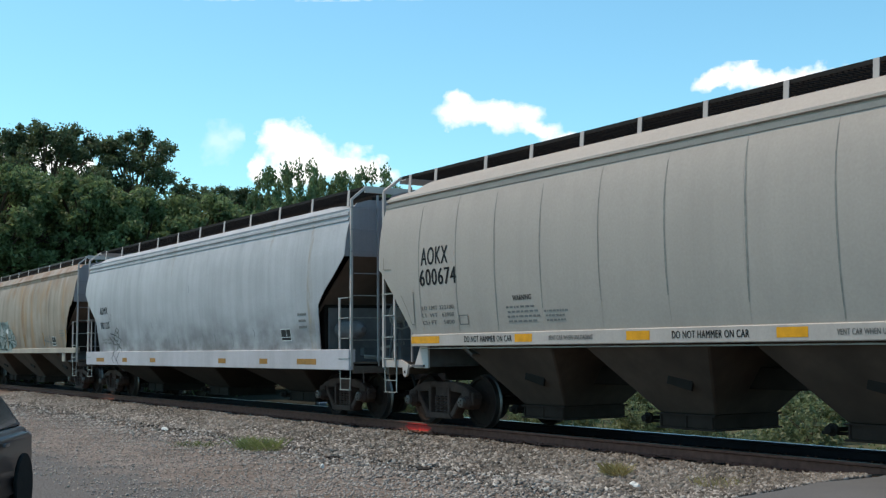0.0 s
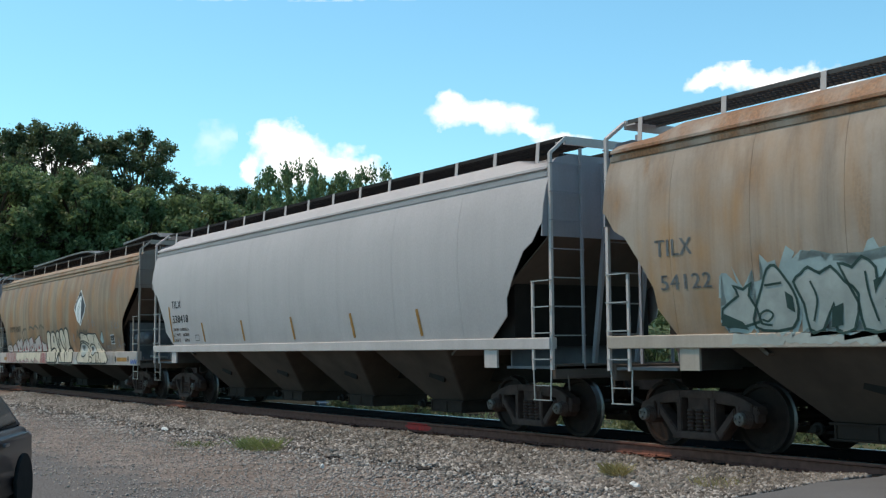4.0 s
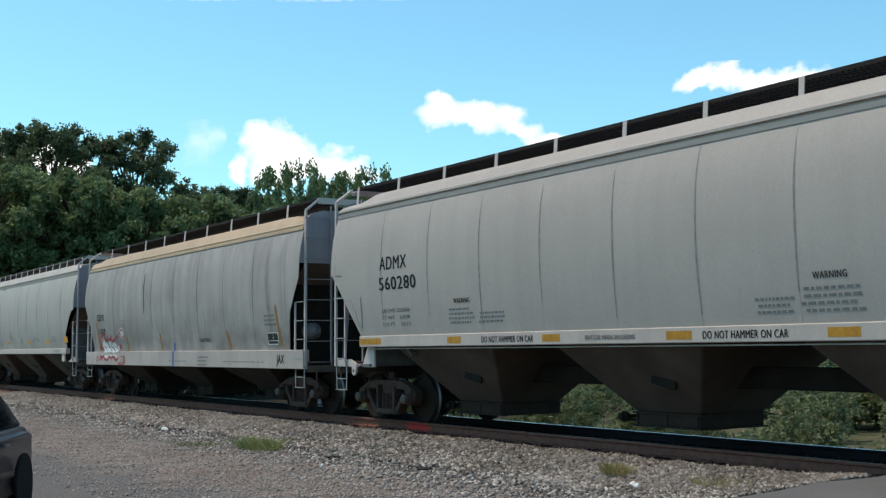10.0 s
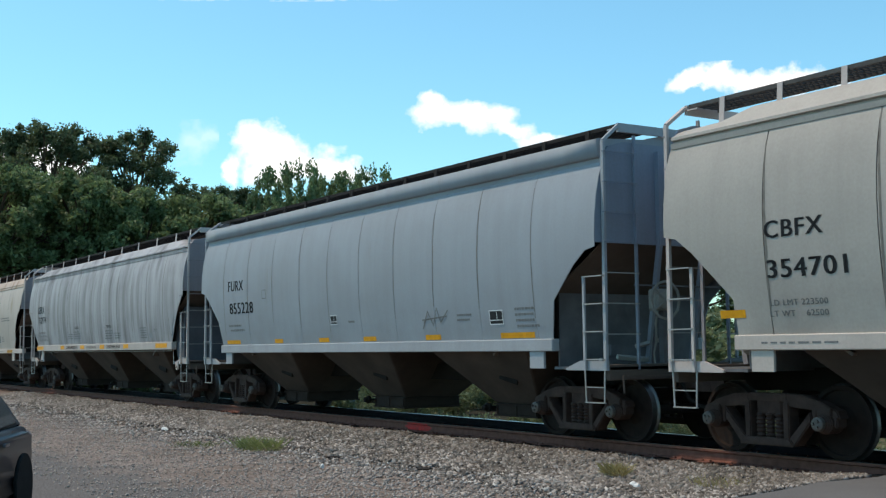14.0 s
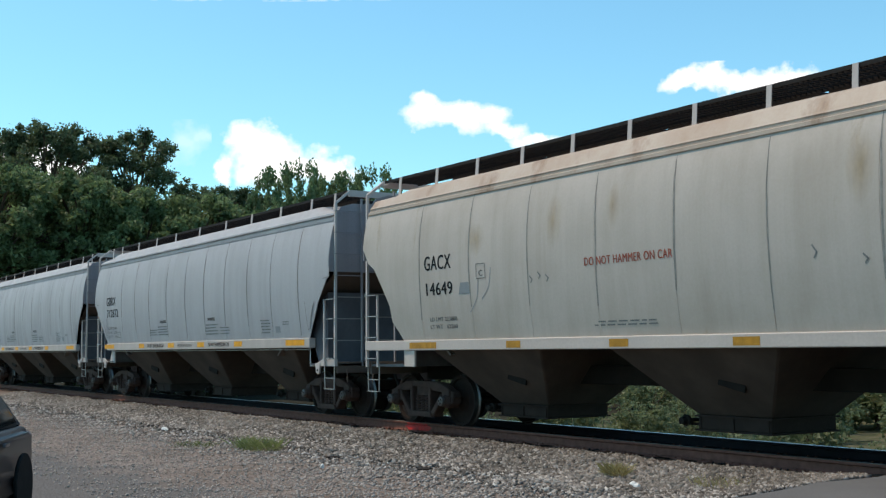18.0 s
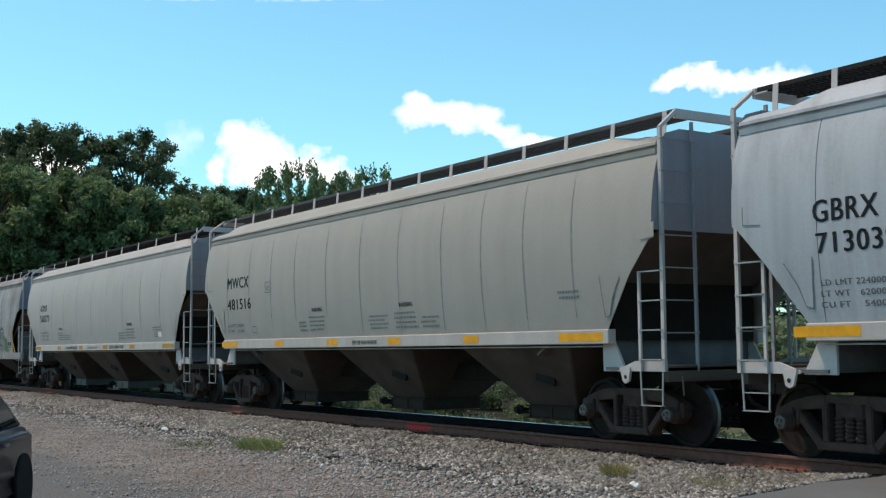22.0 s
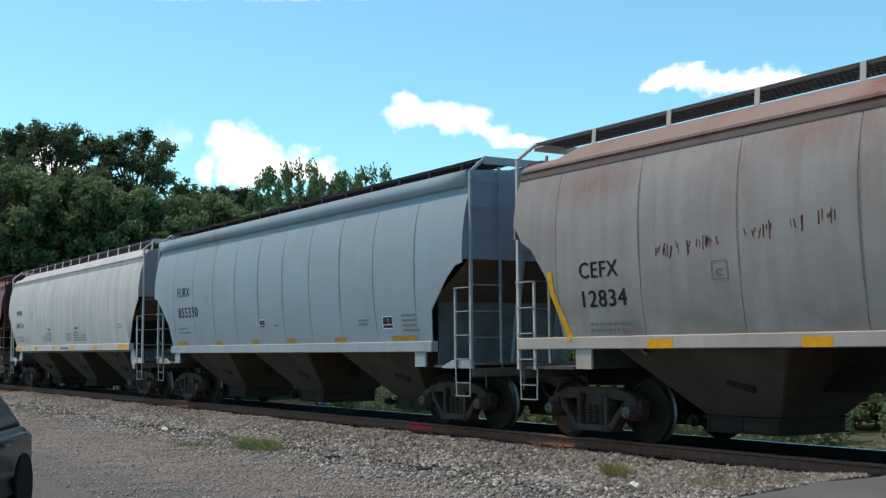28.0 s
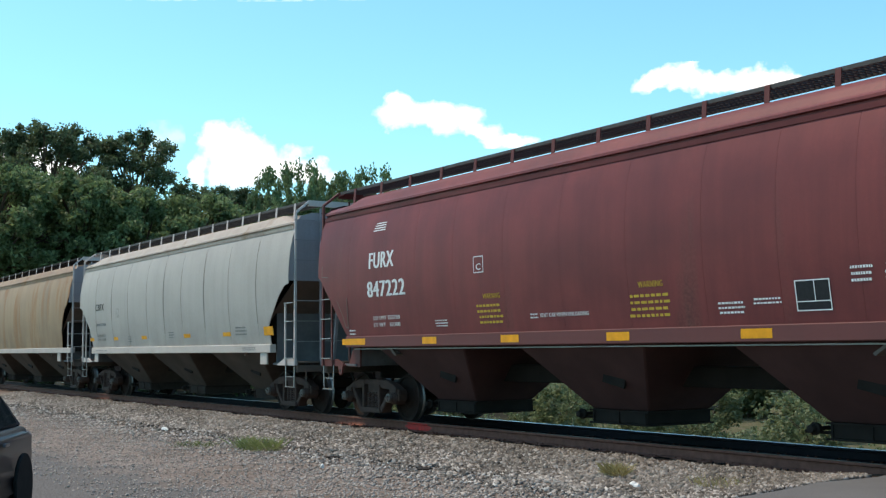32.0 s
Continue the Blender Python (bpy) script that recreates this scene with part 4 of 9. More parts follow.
def lettering(car, text, x0, x1, z, h, mat, weight=0.012, name="lettering", label=""):
    """Stencilled words on the near side, from x0 to x1, h high above z."""
    cu = bpy.data.curves.new("lettering", "FONT")
    cu.body, cu.size, cu.resolution_u = text, 1.0, 3
    cu.space_character = 1.1
    tmp = bpy.data.objects.new("lettering", cu)
    me = bpy.data.meshes.new_from_object(tmp)
    bpy.data.objects.remove(tmp)
    bm = bmesh.new()
    bm.from_mesh(me)
    bpy.data.meshes.remove(me)
    ax, bx = min(v.co.x for v in bm.verts), max(v.co.x for v in bm.verts)
    az, bz = min(v.co.y for v in bm.verts), max(v.co.y for v in bm.verts)
    for v in bm.verts:
        v.co = Vector((x0 + (v.co.x - ax) / (bx - ax) * (x1 - x0), 0, z + (v.co.y - az) / (bz - az) * h))
    # a second, slightly shifted pass of the stencil makes the strokes bolder
    d = weight * (x1 - x0) / (bx - ax) * 2.2
    low = bmesh.ops.duplicate(bm, geom=bm.verts[:] + bm.edges[:] + bm.faces[:])
    shifted = [g for g in low["geom"] if isinstance(g, bmesh.types.BMVert)]
    for v in shifted:
        v.co.x += 2 * d
    for v in bm.verts:
        v.co.x -= d
    return on_side(name, bm, mat, car, 0.005, label)


def bars_block(car, x, z, w, h, rows, mat, seed, name="stencil_block"):
    """Small print that cannot be read: rows of plain bars."""
    rg = random.Random(seed)
    bm = bmesh.new()
    for i in range(rows):
        z0 = z + h * (rows - 1 - i) / rows
        xx = x + rg.uniform(0, 0.1) * w
        while xx < x + w * rg.uniform(0.8, 1.0):
            ww = rg.uniform(0.05, 0.13) * w
            quad_into(bm, xx, min(xx + ww, x + w), z0, z0 + h / rows * 0.42)
            xx += ww + 0.03 * w
    return tagged(on_side(name, bm, mat, car, 0.004), kind="stuff")


def end_lettering(car, text, y0, y1, z, h, mat):
    """Car marks stencilled on the end sheet that faces forward."""
    cu = bpy.data.curves.new("lettering", "FONT")
    cu.body, cu.size, cu.resolution_u = text, 1.0, 3
    tmp = bpy.data.objects.new("lettering", cu)
    me = bpy.data.meshes.new_from_object(tmp)
    bpy.data.objects.remove(tmp)
    bm = bmesh.new()
    bm.from_mesh(me)
    bpy.data.meshes.remove(me)
    ax, bx = min(v.co.x for v in bm.verts), max(v.co.x for v in bm.verts)
    az, bz = min(v.co.y for v in bm.verts), max(v.co.y for v in bm.verts)
    x = SPEC[car.name]["half"] - 0.081
    for v in bm.verts:
        v.co = Vector((x, y0 + (v.co.x - ax) / (bx - ax) * (y1 - y0), z + (v.co.y - az) / (bz - az) * h))
    return part("lettering", bm, mat, car)


SPEC = {}


def hopper_car(right, left, style, mats, label, pitch=1.6, shift=0.0, bays=3, board=4.68, ribs=None, posts=13, groove=0.012, hop=None, under=None, airy=False, tank=None, gear=False, pan=None, seams=None, post_mat=None, cut=None, soft=False, endbox=None):
    """One covered hopper car. mats: side, sill, end, roof, ladder."""
    half = (right - left) / 2
    usual, sill_b, sill_t, full, rb, zend, hang = STYLES[style]
    cut = cut or usual
    ribs = rb if ribs is None else ribs
    m_side, m_sill, m_end, m_roof, m_lad = mats
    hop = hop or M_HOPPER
    car = empty("hopper_car", pose((right + left) / 2, 0, 0), label, "railway wagon", "cars of the train")
    SPEC[car.name] = {"half": half, "sill_b": sill_b, "sill_t": sill_t}
    # side panels and the dark backing behind their seams
    inner_edges = list(seams) if seams else [k * pitch + shift for k in range(-9, 10) if abs(k * pitch + shift) < half - 0.75]
    edges = [-half + 0.08, *inner_edges, half - 0.08]
    for s in (-1, 1):
        for a, b in zip(edges, edges[1:]):
            part("side_panel", panel_mesh(a + groove / 2, b - groove / 2, half, cut, sill_t - 0.03, s), m_side, car)
    inner = half - cut[-1][0] - 0.03
    part("inner_lining", box(-inner, inner, -1.43, 1.43, sill_b + 0.05, 3.9), M_UNDER, car)
    bm = bmesh.new()
    for s in (-1, 1):
        e0 = half - 0.03 if full else half - cut[-1][0] + 0.04
        ys = sorted((s * 1.45, s * 1.60))
        bm2 = box(-e0, e0, ys[0], ys[1], sill_b, sill_t, bevel=0.012)
        part("side_sill", bm2, m_sill, car)
    # dirt gathered along the panel joints
    rg = random.Random(int(right * 10))
    if groove > 0.005 or soft:
        for x in inner_edges:
            if abs(x) > half - 1.4:
                continue
            zt, zl = rg.uniform(3.85, 4.05), rg.uniform(1.65, 2.1) + (0.05 if sill_t < 1.6 else 0.0)
            w = rg.uniform(0.8, 1.4) * (0.011 if soft else groove)
            lean = rg.uniform(0.0, 0.05)
            pts = []
            for k in range(9):
                t = k / 8
                pts.append((x + lean * math.sin(math.pi * t) + rg.uniform(-0.004, 0.004), zl + (zt - zl) * t, w * (0.35 + math.sin(math.pi * (0.15 + 0.8 * t)) * rg.uniform(0.6, 1.0))))
            bm = bmesh.new()
            for a, b in zip(pts, pts[1:]):
                bm.faces.new([bm.verts.new(q) for q in ((a[0] - a[2], 0, a[1]), (a[0] + a[2], 0, a[1]), (b[0] + b[2], 0, b[1]), (b[0] - b[2], 0, b[1]))])
            on_side("seam_stain", bm, M_SEAMSOFT if soft else M_SEAM, car, 0.0015, drawn=False)
    if style == "A":
        for e in (-1, 1):
            for plate in (((1.24, 2.41), (0.84, 2.42), (0.82, 2.36), (1.01, 2.07), (1.09, 1.84), (1.19, 1.82)), ((0.42, 2.85), (0.26, 3.04), (0.15, 3.09), (0.15, 2.87))):
                pts = [(e * (half - d), z) for d, z in plate]
                poly(car, "doubler_plate", m_side, pts, "", 0.006)
                stroke(car, "plate_edge", M_SEAM, pts[2:] + pts[:1], 0.014, lift=0.008)
        part("train_line", bars(((-half + 1.3, -1.5, sill_b - 0.035), (half - 1.3, -1.5, sill_b - 0.035), 0.02)), M_RESERVOIR, car)
    part("roof", roof_mesh(half, ribs), m_roof, car)
    # hatch covers along the roof
    nh = 5
    for i in range(nh):
        w = (2 * half - 2.4) / nh
        a = -half + 1.2 + i * w
        part("hatch_cover", box(a + 0.05, a + w - 0.05, -0.36, 0.36, 4.48, 4.57 if airy else 4.66, bevel=0.02), M_GRATE, car)
    for s in (-1, 1):
        ys = sorted((s * (0.62 if airy else 0.42), s * 1.17))
        part("running_board", grating_mesh(half - 0.12, ys[0], ys[1], board), M_OPENGRATE if airy else M_GRATE, car)
        for x in np.linspace(-half + 0.75, half - 0.75, posts) if isinstance(posts, int) else np.arange(posts[0], half - 0.2, posts[1]) if len(posts) == 2 else posts:
            p = part("board_support", POST_LEAN_ME if style == "E" else POST_ME, post_mat or (m_lad if s < 0 else m_end), car)
            p.matrix_basis = pose(x, 0, board - 4.55) if s < 0 else pose(x, 0, board - 4.55, 0, 0, 180)
    for e in (-1, 1):
        # end sheet, sloping sheet, platform, draft gear
        x = e * (half - 0.085)
        xs = sorted((x, x - e * 0.03))
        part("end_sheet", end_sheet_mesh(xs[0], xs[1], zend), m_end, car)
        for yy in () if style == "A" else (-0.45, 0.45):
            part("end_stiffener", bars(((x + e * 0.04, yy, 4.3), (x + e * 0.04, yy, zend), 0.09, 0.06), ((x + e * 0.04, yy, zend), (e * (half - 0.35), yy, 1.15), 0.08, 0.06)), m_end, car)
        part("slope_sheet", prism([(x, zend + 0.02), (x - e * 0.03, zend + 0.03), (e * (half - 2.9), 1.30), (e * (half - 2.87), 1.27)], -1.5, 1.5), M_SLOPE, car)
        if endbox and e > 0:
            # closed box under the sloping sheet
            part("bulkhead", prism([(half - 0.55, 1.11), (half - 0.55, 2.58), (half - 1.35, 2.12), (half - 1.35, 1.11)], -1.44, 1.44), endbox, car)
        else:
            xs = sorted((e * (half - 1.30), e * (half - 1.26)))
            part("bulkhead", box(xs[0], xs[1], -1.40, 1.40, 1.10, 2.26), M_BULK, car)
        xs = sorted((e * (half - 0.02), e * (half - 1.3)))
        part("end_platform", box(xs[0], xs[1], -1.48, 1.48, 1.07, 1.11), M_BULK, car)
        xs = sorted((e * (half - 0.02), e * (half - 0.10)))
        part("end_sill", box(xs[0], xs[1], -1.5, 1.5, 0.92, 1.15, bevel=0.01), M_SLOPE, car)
        part("end_beam", bars(((e * (half - 0.08), -1.2, 4.61), (e * (half - 0.08), 1.2, 4.61), 0.13, 0.05), ((e * (half - 0.08), -1.2, 4.60), (e * (half - 0.3), -1.2, 4.60), 0.02)), m_lad, car)
        c = part("coupler", COUPLER_ME, M_TRUCK, car)
        c.matrix_basis = pose(e * half, 0, 0, 0, 0, 0 if e > 0 else 180)
        c = part("brake_hose", HOSE_ME, M_UNDER, car)
        c.matrix_basis = pose(e * half, 0, 0, 0, 0, 0 if e > 0 else 180)
        for s in (-1, 1):
            # ladder corner: post, inner stile, side stile, rungs, step
            y = s * 1.55
            xe = e * (half - 0.03)
            part("corner_post", bars(((xe, y, 1.06), (xe, s * 1.53, 4.38), 0.058, 0.045), ((xe, s * 1.53, 4.38), (e * (half - 0.06), s * 1.2, 4.64), 0.058, 0.045)), m_lad, car)
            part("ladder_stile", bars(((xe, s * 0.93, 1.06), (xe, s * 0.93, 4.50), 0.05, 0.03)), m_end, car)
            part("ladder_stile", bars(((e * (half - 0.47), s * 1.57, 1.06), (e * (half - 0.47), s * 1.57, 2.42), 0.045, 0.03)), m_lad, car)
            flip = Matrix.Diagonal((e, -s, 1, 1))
            # upper end rungs and far-side rungs take the shade-darkened end paint
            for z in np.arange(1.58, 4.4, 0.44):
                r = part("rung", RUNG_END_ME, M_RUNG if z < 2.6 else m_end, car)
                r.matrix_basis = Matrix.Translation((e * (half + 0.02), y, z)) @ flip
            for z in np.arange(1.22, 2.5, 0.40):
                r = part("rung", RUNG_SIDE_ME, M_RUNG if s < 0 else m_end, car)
                r.matrix_basis = Matrix.Translation((e * (half - 0.03), s * 1.60, z)) @ flip
            st = part("stirrup", STIRRUP_ME, M_RUNG, car)
            st.matrix_basis = Matrix.Translation((e * (half - 0.06), s * 1.55, 0)) @ flip
            ys = sorted((s * 1.50, s * 1.54))
            if not full:
                out = [(e * (half - 0.02), 1.06), (e * (half - 0.02), 1.20), (e * (half - 0.62), 1.20), (e * (half - 0.95), 1.09), (e * (half - 0.95), 1.06)]
                part("step_plate", prism(out, ys[0], ys[1]), m_lad, car)
            if hang == "web":
                out = [(e * (half - 1.16), 1.46), (e * (half - 1.40), 1.46), (e * (half - 1.40), 1.05), (e * (half - 0.92), 1.05)]
                part("jacking_web", prism(out, ys[0] - s * 0.1, ys[1] - s * 0.1), m_lad, car)
                out = [(e * (half - 0.70), 1.12), (e * (half - 0.92), 1.12), (e * (half - 0.86), 0.92), (e * (half - 0.80), 0.89), (e * (half - 0.74), 0.92)]
                eye = part("lifting_eye", prism(out, ys[0] + s * 0.02, ys[1] + s * 0.02), m_lad, car)
                if s < 0:
                    hole = bmesh.new()
                    lathe_into(hole, [(-1.563, 0.03), (-1.565, 0.03)], 10, (e * (half - 0.80), 0, 0.98))
                    part("eye_hole", hole, M_BLACK, eye)
            elif hang == "plate":
                out = [(e * (half - 1.45), 1.40), (e * (half - 1.80), 1.40), (e * (half - 1.80), 1.08), (e * (half - 1.45), 1.08)]
                part("jacking_plate", prism(out, ys[0] + s * 0.03, ys[1] + s * 0.03), m_sill, car)
            lv = part("uncoupling_lever", LEVER_ME, M_SLOPE, car)
            lv.matrix_basis = Matrix.Translation((e * half, 0, 0)) @ flip
        truck(car, e * (half - 1.24))
    if style == "B":
        part("air_reservoir", CYLINDER_ME, tank or M_BULK, car).matrix_basis = pose(half - 0.8, -1.12, 1.80) @ Matrix.Diagonal((1.5, 1.2, 1.2, 1))
    part("brake_cylinder", CYLINDER_ME, M_SLOPE, car).matrix_basis = pose(-half + 0.75, -0.55, 1.42, 0, 0, 90)
    part("control_valve", box(-half + 0.45, -half + 0.8, -0.2, 0.25, 1.11, 1.6, bevel=0.05), M_SLOPE, car)
    if gear:
        # hand brake at the leading end: wheel, gear housing, stand, chain and rods
        part("brake_wheel", BRAKE_WHEEL_ME, M_RESERVOIR, car).matrix_basis = pose(half + 0.02, -0.42, 2.08)
        bm = box(half - 0.22, half - 0.02, -0.56, -0.28, 1.93, 2.25, bevel=0.03)
        lathe_into(bm, [(half - 0.03, 0.02), (half - 0.03, 0.15), (half + 0.01, 0.13), (half + 0.03, 0.03)], 14, (0, -0.42, 2.08), "x")
        part("brake_housing", bm, M_RESERVOIR, car)
        part("brake_stand", bars(((half - 0.12, -0.36, 1.1), (half - 0.12, -0.36, 2.0), 0.1, 0.06), ((half - 0.12, -0.62, 1.1), (half - 0.12, -0.5, 1.95), 0.05, 0.04), ((half - 0.12, -0.9, 2.3), (half - 0.12, 0.9, 2.3), 0.025)), M_BULK, car)
        chain = [(half - 0.1, -0.47, 1.95), (half - 0.09, -0.53, 1.72), (half - 0.11, -0.5, 1.5), (half - 0.09, -0.58, 1.3), (half - 0.1, -0.55, 1.12)]
        part("brake_chain", bars(*[(a, b, 0.028) for a, b in zip(chain, chain[1:])], ((half - 0.3, -1.1, 1.25), (half - 0.2, -0.5, 1.2), 0.06), ((half - 0.35, -0.7, 1.4), (half - 0.15, -0.25, 1.52), 0.05)), M_RESERVOIR, car)
        part("brake_pipe", bars(((half - 0.5, -1.25, 1.2), (half - 0.5, -0.1, 1.2), 0.07), ((half - 0.75, -0.9, 1.35), (half - 0.75, 0.5, 1.35), 0.16)), M_BULK, car)
    else:
        part("brake_wheel", BRAKE_WHEEL_ME, M_GATE, car).matrix_basis = pose(-half + 0.06, 0.2, 2.3)
    part("centre_sill", box(-half + 0.1, half - 0.1, -0.24, 0.24, 0.80, 1.10, bevel=0.01), M_UNDER, car)
    # hopper bays with their outlet gates
    if bays == 3:
        mid, wide = (-0.553 * half, 0.0, 0.557 * half), 0.185 * half
    elif bays == 4:
        mid, wide = (-0.585 * half, -0.218 * half, 0.148 * half, 0.515 * half), 0.145 * half
    lay = [(m - wide, m + wide, m - 0.42 * wide, m + 0.42 * wide) for m in mid]
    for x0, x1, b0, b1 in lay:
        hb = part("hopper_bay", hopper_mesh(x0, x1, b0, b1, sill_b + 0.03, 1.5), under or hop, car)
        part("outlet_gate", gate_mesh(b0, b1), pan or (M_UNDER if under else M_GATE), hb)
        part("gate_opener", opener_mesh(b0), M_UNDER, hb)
        # vibrator pad bolted to the sloping side
        if style != "B":
            xm = (b0 + b1) / 2 + 0.12 * (x1 - x0)
            part("vibrator_pad", bars(((xm - 0.2, -1.075, 0.96), (xm + 0.2, -1.01, 0.86), 0.15, 0.04)), M_UNDER, hb)
    return car


def yellow_marks(car, spots, z0, z1, mat=None):
    for x0, x1 in spots:
        patch(car, "reflective_mark", mat or M_YELLOW, x0, x1, z0, z1, "yellow reflective strip")


SILLW = paint("sill_pale_paint", (0.5, 0.5, 0.47), streak=0.2, patch=0.25, low=0.0, seed=4)
LADW = paint("ladder_pale_paint", (0.55, 0.55, 0.53), streak=0.1, patch=0.2, low=0.0, seed=5)
# end paints run darker and bluer than most sides: shade put into colour
END = paint("shaded_end_grey_paint", (0.34, 0.36, 0.39), streak=0.25, patch=0.2, low=0.3, seed=3)
END_BLUE = paint("shaded_end_blue_paint", (0.25, 0.33, 0.42), streak=0.25, patch=0.2, low=0.3, seed=6)
M_ORANGE = plain("dull_orange_strip", (0.38, 0.19, 0.045), 0.6, 0.0, 0.35, 9.0, 0.0)
M_DULLYEL = plain("dull_yellow_strip", (0.48, 0.235, 0.03), 0.6, 0.0, 0.35, 9.0, 0.0)
M_CREAM = plain("spray_cream", (0.66, 0.55, 0.42), 0.6, 0.0, 0.25, 3.0, 0.0)
M_SPRAYW = plain("spray_white", (0.52, 0.52, 0.48), 0.6, 0.0, 0.3, 3.0, 0.0)
M_SPRAYBRIGHT = plain("spray_bright_white", (0.72, 0.70, 0.68), 0.6, 0.0, 0.25, 3.0, 0.0)
M_SPRAYPINK = plain("spray_pale_pink", (0.56, 0.46, 0.42), 0.6, 0.0, 0.25, 3.0, 0.0)
M_SPRAYK = plain("spray_black", (0.03, 0.03, 0.03), 0.6, 0.0, 0.3, 6.0, 0.0)
M_SPRAYG = plain("spray_dark_green", (0.04, 0.075, 0.065), 0.6, 0.0, 0.4, 3.0, 0.0)
M_TEAL = plain("spray_teal", (0.13, 0.42, 0.37), 0.5, 0.0, 0.3, 2.5, 0.0)
M_SPRAYY = plain("spray_yellow", (0.62, 0.38, 0.05), 0.6, 0.0, 0.3, 3.0, 0.0)
M_SPRAYR = plain("spray_red", (0.42, 0.06, 0.07), 0.6, 0.0, 0.3, 5.0, 0.0)
M_SPRAYDARKG = plain("spray_shadow_green", (0.055, 0.065, 0.05), 0.65, 0.0, 0.3, 4.0, 0.0)
M_SPRAYPALERED = plain("spray_pale_red", (0.55, 0.24, 0.19), 0.65, 0.0, 0.3, 4.0, 0.0)
M_FADED = plain("faded_dark_spray", (0.15, 0.12, 0.085), 0.7, 0.0, 0.4, 6.0, 0.0)
M_OLIVE = plain("spray_olive", (0.17, 0.19, 0.06), 0.7, 0.0, 0.4, 2.0, 0.0)
M_STEELGREY = plain("spray_grey", (0.20, 0.21, 0.22), 0.6, 0.0, 0.3, 2.0, 0.0)
M_EMBLEM = plain("emblem_charcoal", (0.055, 0.055, 0.065), 0.6, 0.0, 0.4, 6.0, 0.0)
M_HATCHGREY = plain("weathered_hatch_grey", (0.19, 0.185, 0.18), 0.6, 0.0, 0.35, 3.0, 0.05)
M_DULLPATCH = plain("primer_olive_grey", (0.29, 0.28, 0.255), 0.7, 0.0, 0.2, 2.0, 0.0)
M_AQUA = plain("spray_pale_aqua", (0.34, 0.41, 0.40), 0.6, 0.0, 0.35, 2.5, 0.0)
M_BLUE = plain("spray_blue", (0.05, 0.14, 0.42), 0.6, 0.0, 0.3, 4.0, 0.0)
M_RUST = plain("flaking_rust", (0.15, 0.052, 0.03), 0.9, 0.0, 0.5, 7.0, 0.4)
M_RUST_RUN = plain("rust_run", (0.30, 0.15, 0.06), 0.85, 0.0, 0.4, 5.0, 0.1)
M_PATCHGREY = plain("primer_grey", (0.28, 0.29, 0.30), 0.6, 0.0, 0.2, 2.0, 0.0)
M_PATCHBAND = paint("dull_band_paint", (0.43, 0.455, 0.475), (0.13, 0.12, 0.12), 0.5, 0.4, low=0.4, seed=64)
M_PATCHTAN = plain("primer_tan", (0.46, 0.41, 0.32), 0.6, 0.0, 0.25, 2.0, 0.0)
M_NAVY = plain("shield_navy", (0.02, 0.035, 0.10), 0.5, 0.0, 0.2, 9.0, 0.0)
M_REDTEXT = plain("faded_red_stencil", (0.45, 0.13, 0.09), 0.6, 0.0, 0.3, 20.0, 0.0)
M_YELTEXT = plain("yellow_stencil", (0.6, 0.38, 0.05), 0.6, 0.0, 0.3, 20.0, 0.0)


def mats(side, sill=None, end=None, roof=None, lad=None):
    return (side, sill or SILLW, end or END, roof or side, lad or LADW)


def framed_letter(car, x0, x1, z0, z1, mat, ch="C"):
    """A small plate symbol: a letter in a thin frame."""
    stroke(car, "plate_frame", mat, [(x0, z0), (x1, z0), (x1, z1), (x0, z1)], 0.014, True)
    if ch:
        lettering(car, ch, x0 + 0.07, x1 - 0.07, z0 + 0.04, (z1 - z0) * 0.4, mat)


def test_plate(car, x0, x1, z0, z1):
    """The black maintenance panel with its pale frames."""
    ob = patch(car, "stencil_panel", M_BLACK, x0, x1, z0, z1, "black maintenance panel with pale frames", 0.004)
    w, h = x1 - x0, z1 - z0
    stroke(car, "panel_frame", M_WHITE, [(x0, z0), (x1, z0), (x1, z1), (x0, z1)], 0.014, True)
    stroke(car, "panel_frame", M_WHITE, [(x0 + 0.55 * w, z1), (x0 + 0.55 * w, z0 + 0.3 * h)], 0.012)
    stroke(car, "panel_frame", M_WHITE, [(x0, z0 + 0.3 * h), (x1, z0 + 0.3 * h)], 0.012)
    return ob


def data_lines(car, x0, x1, z0, z1, words, mat):
    """Weight and volume lines, from top to bottom."""
    n = len(words)
    h = (z1 - z0) / n
    for i, w in enumerate(words):
        lettering(car, w, x0, x1 if len(w) > 9 else x0 + (x1 - x0) * 0.97, z1 - h * (i + 0.85), h * 0.55, mat)


def warning(car, x, z, mat, w=0.9, h=0.34, side=0.62, seed=1, head=True):
    """A WARNING heading over rows of small print, with a second block beside it."""
    if head:
        lettering(car, "WARNING", x + 0.2, x + 0.68, z + h + 0.04, 0.085, mat)
    bars_block(car, x, z, w, h, 4, M_GREY if mat is M_BLACK else mat, seed)
    if side:
        bars_block(car, x - side - 0.05 if side > 0 else x + w + 0.1, z, abs(side), h * 0.7, 3, M_GREY if mat is M_BLACK else mat, seed + 1)


def dented(car, spots, mat):
    """Scrapes and scuffs: short slanted marks."""
    for x, z, h in spots:
        stroke(car, "scrape", mat, [(x, z), (x + 0.04, z + 0.45 * h), (x - 0.02, z + h)], 0.022, lift=0.0035)


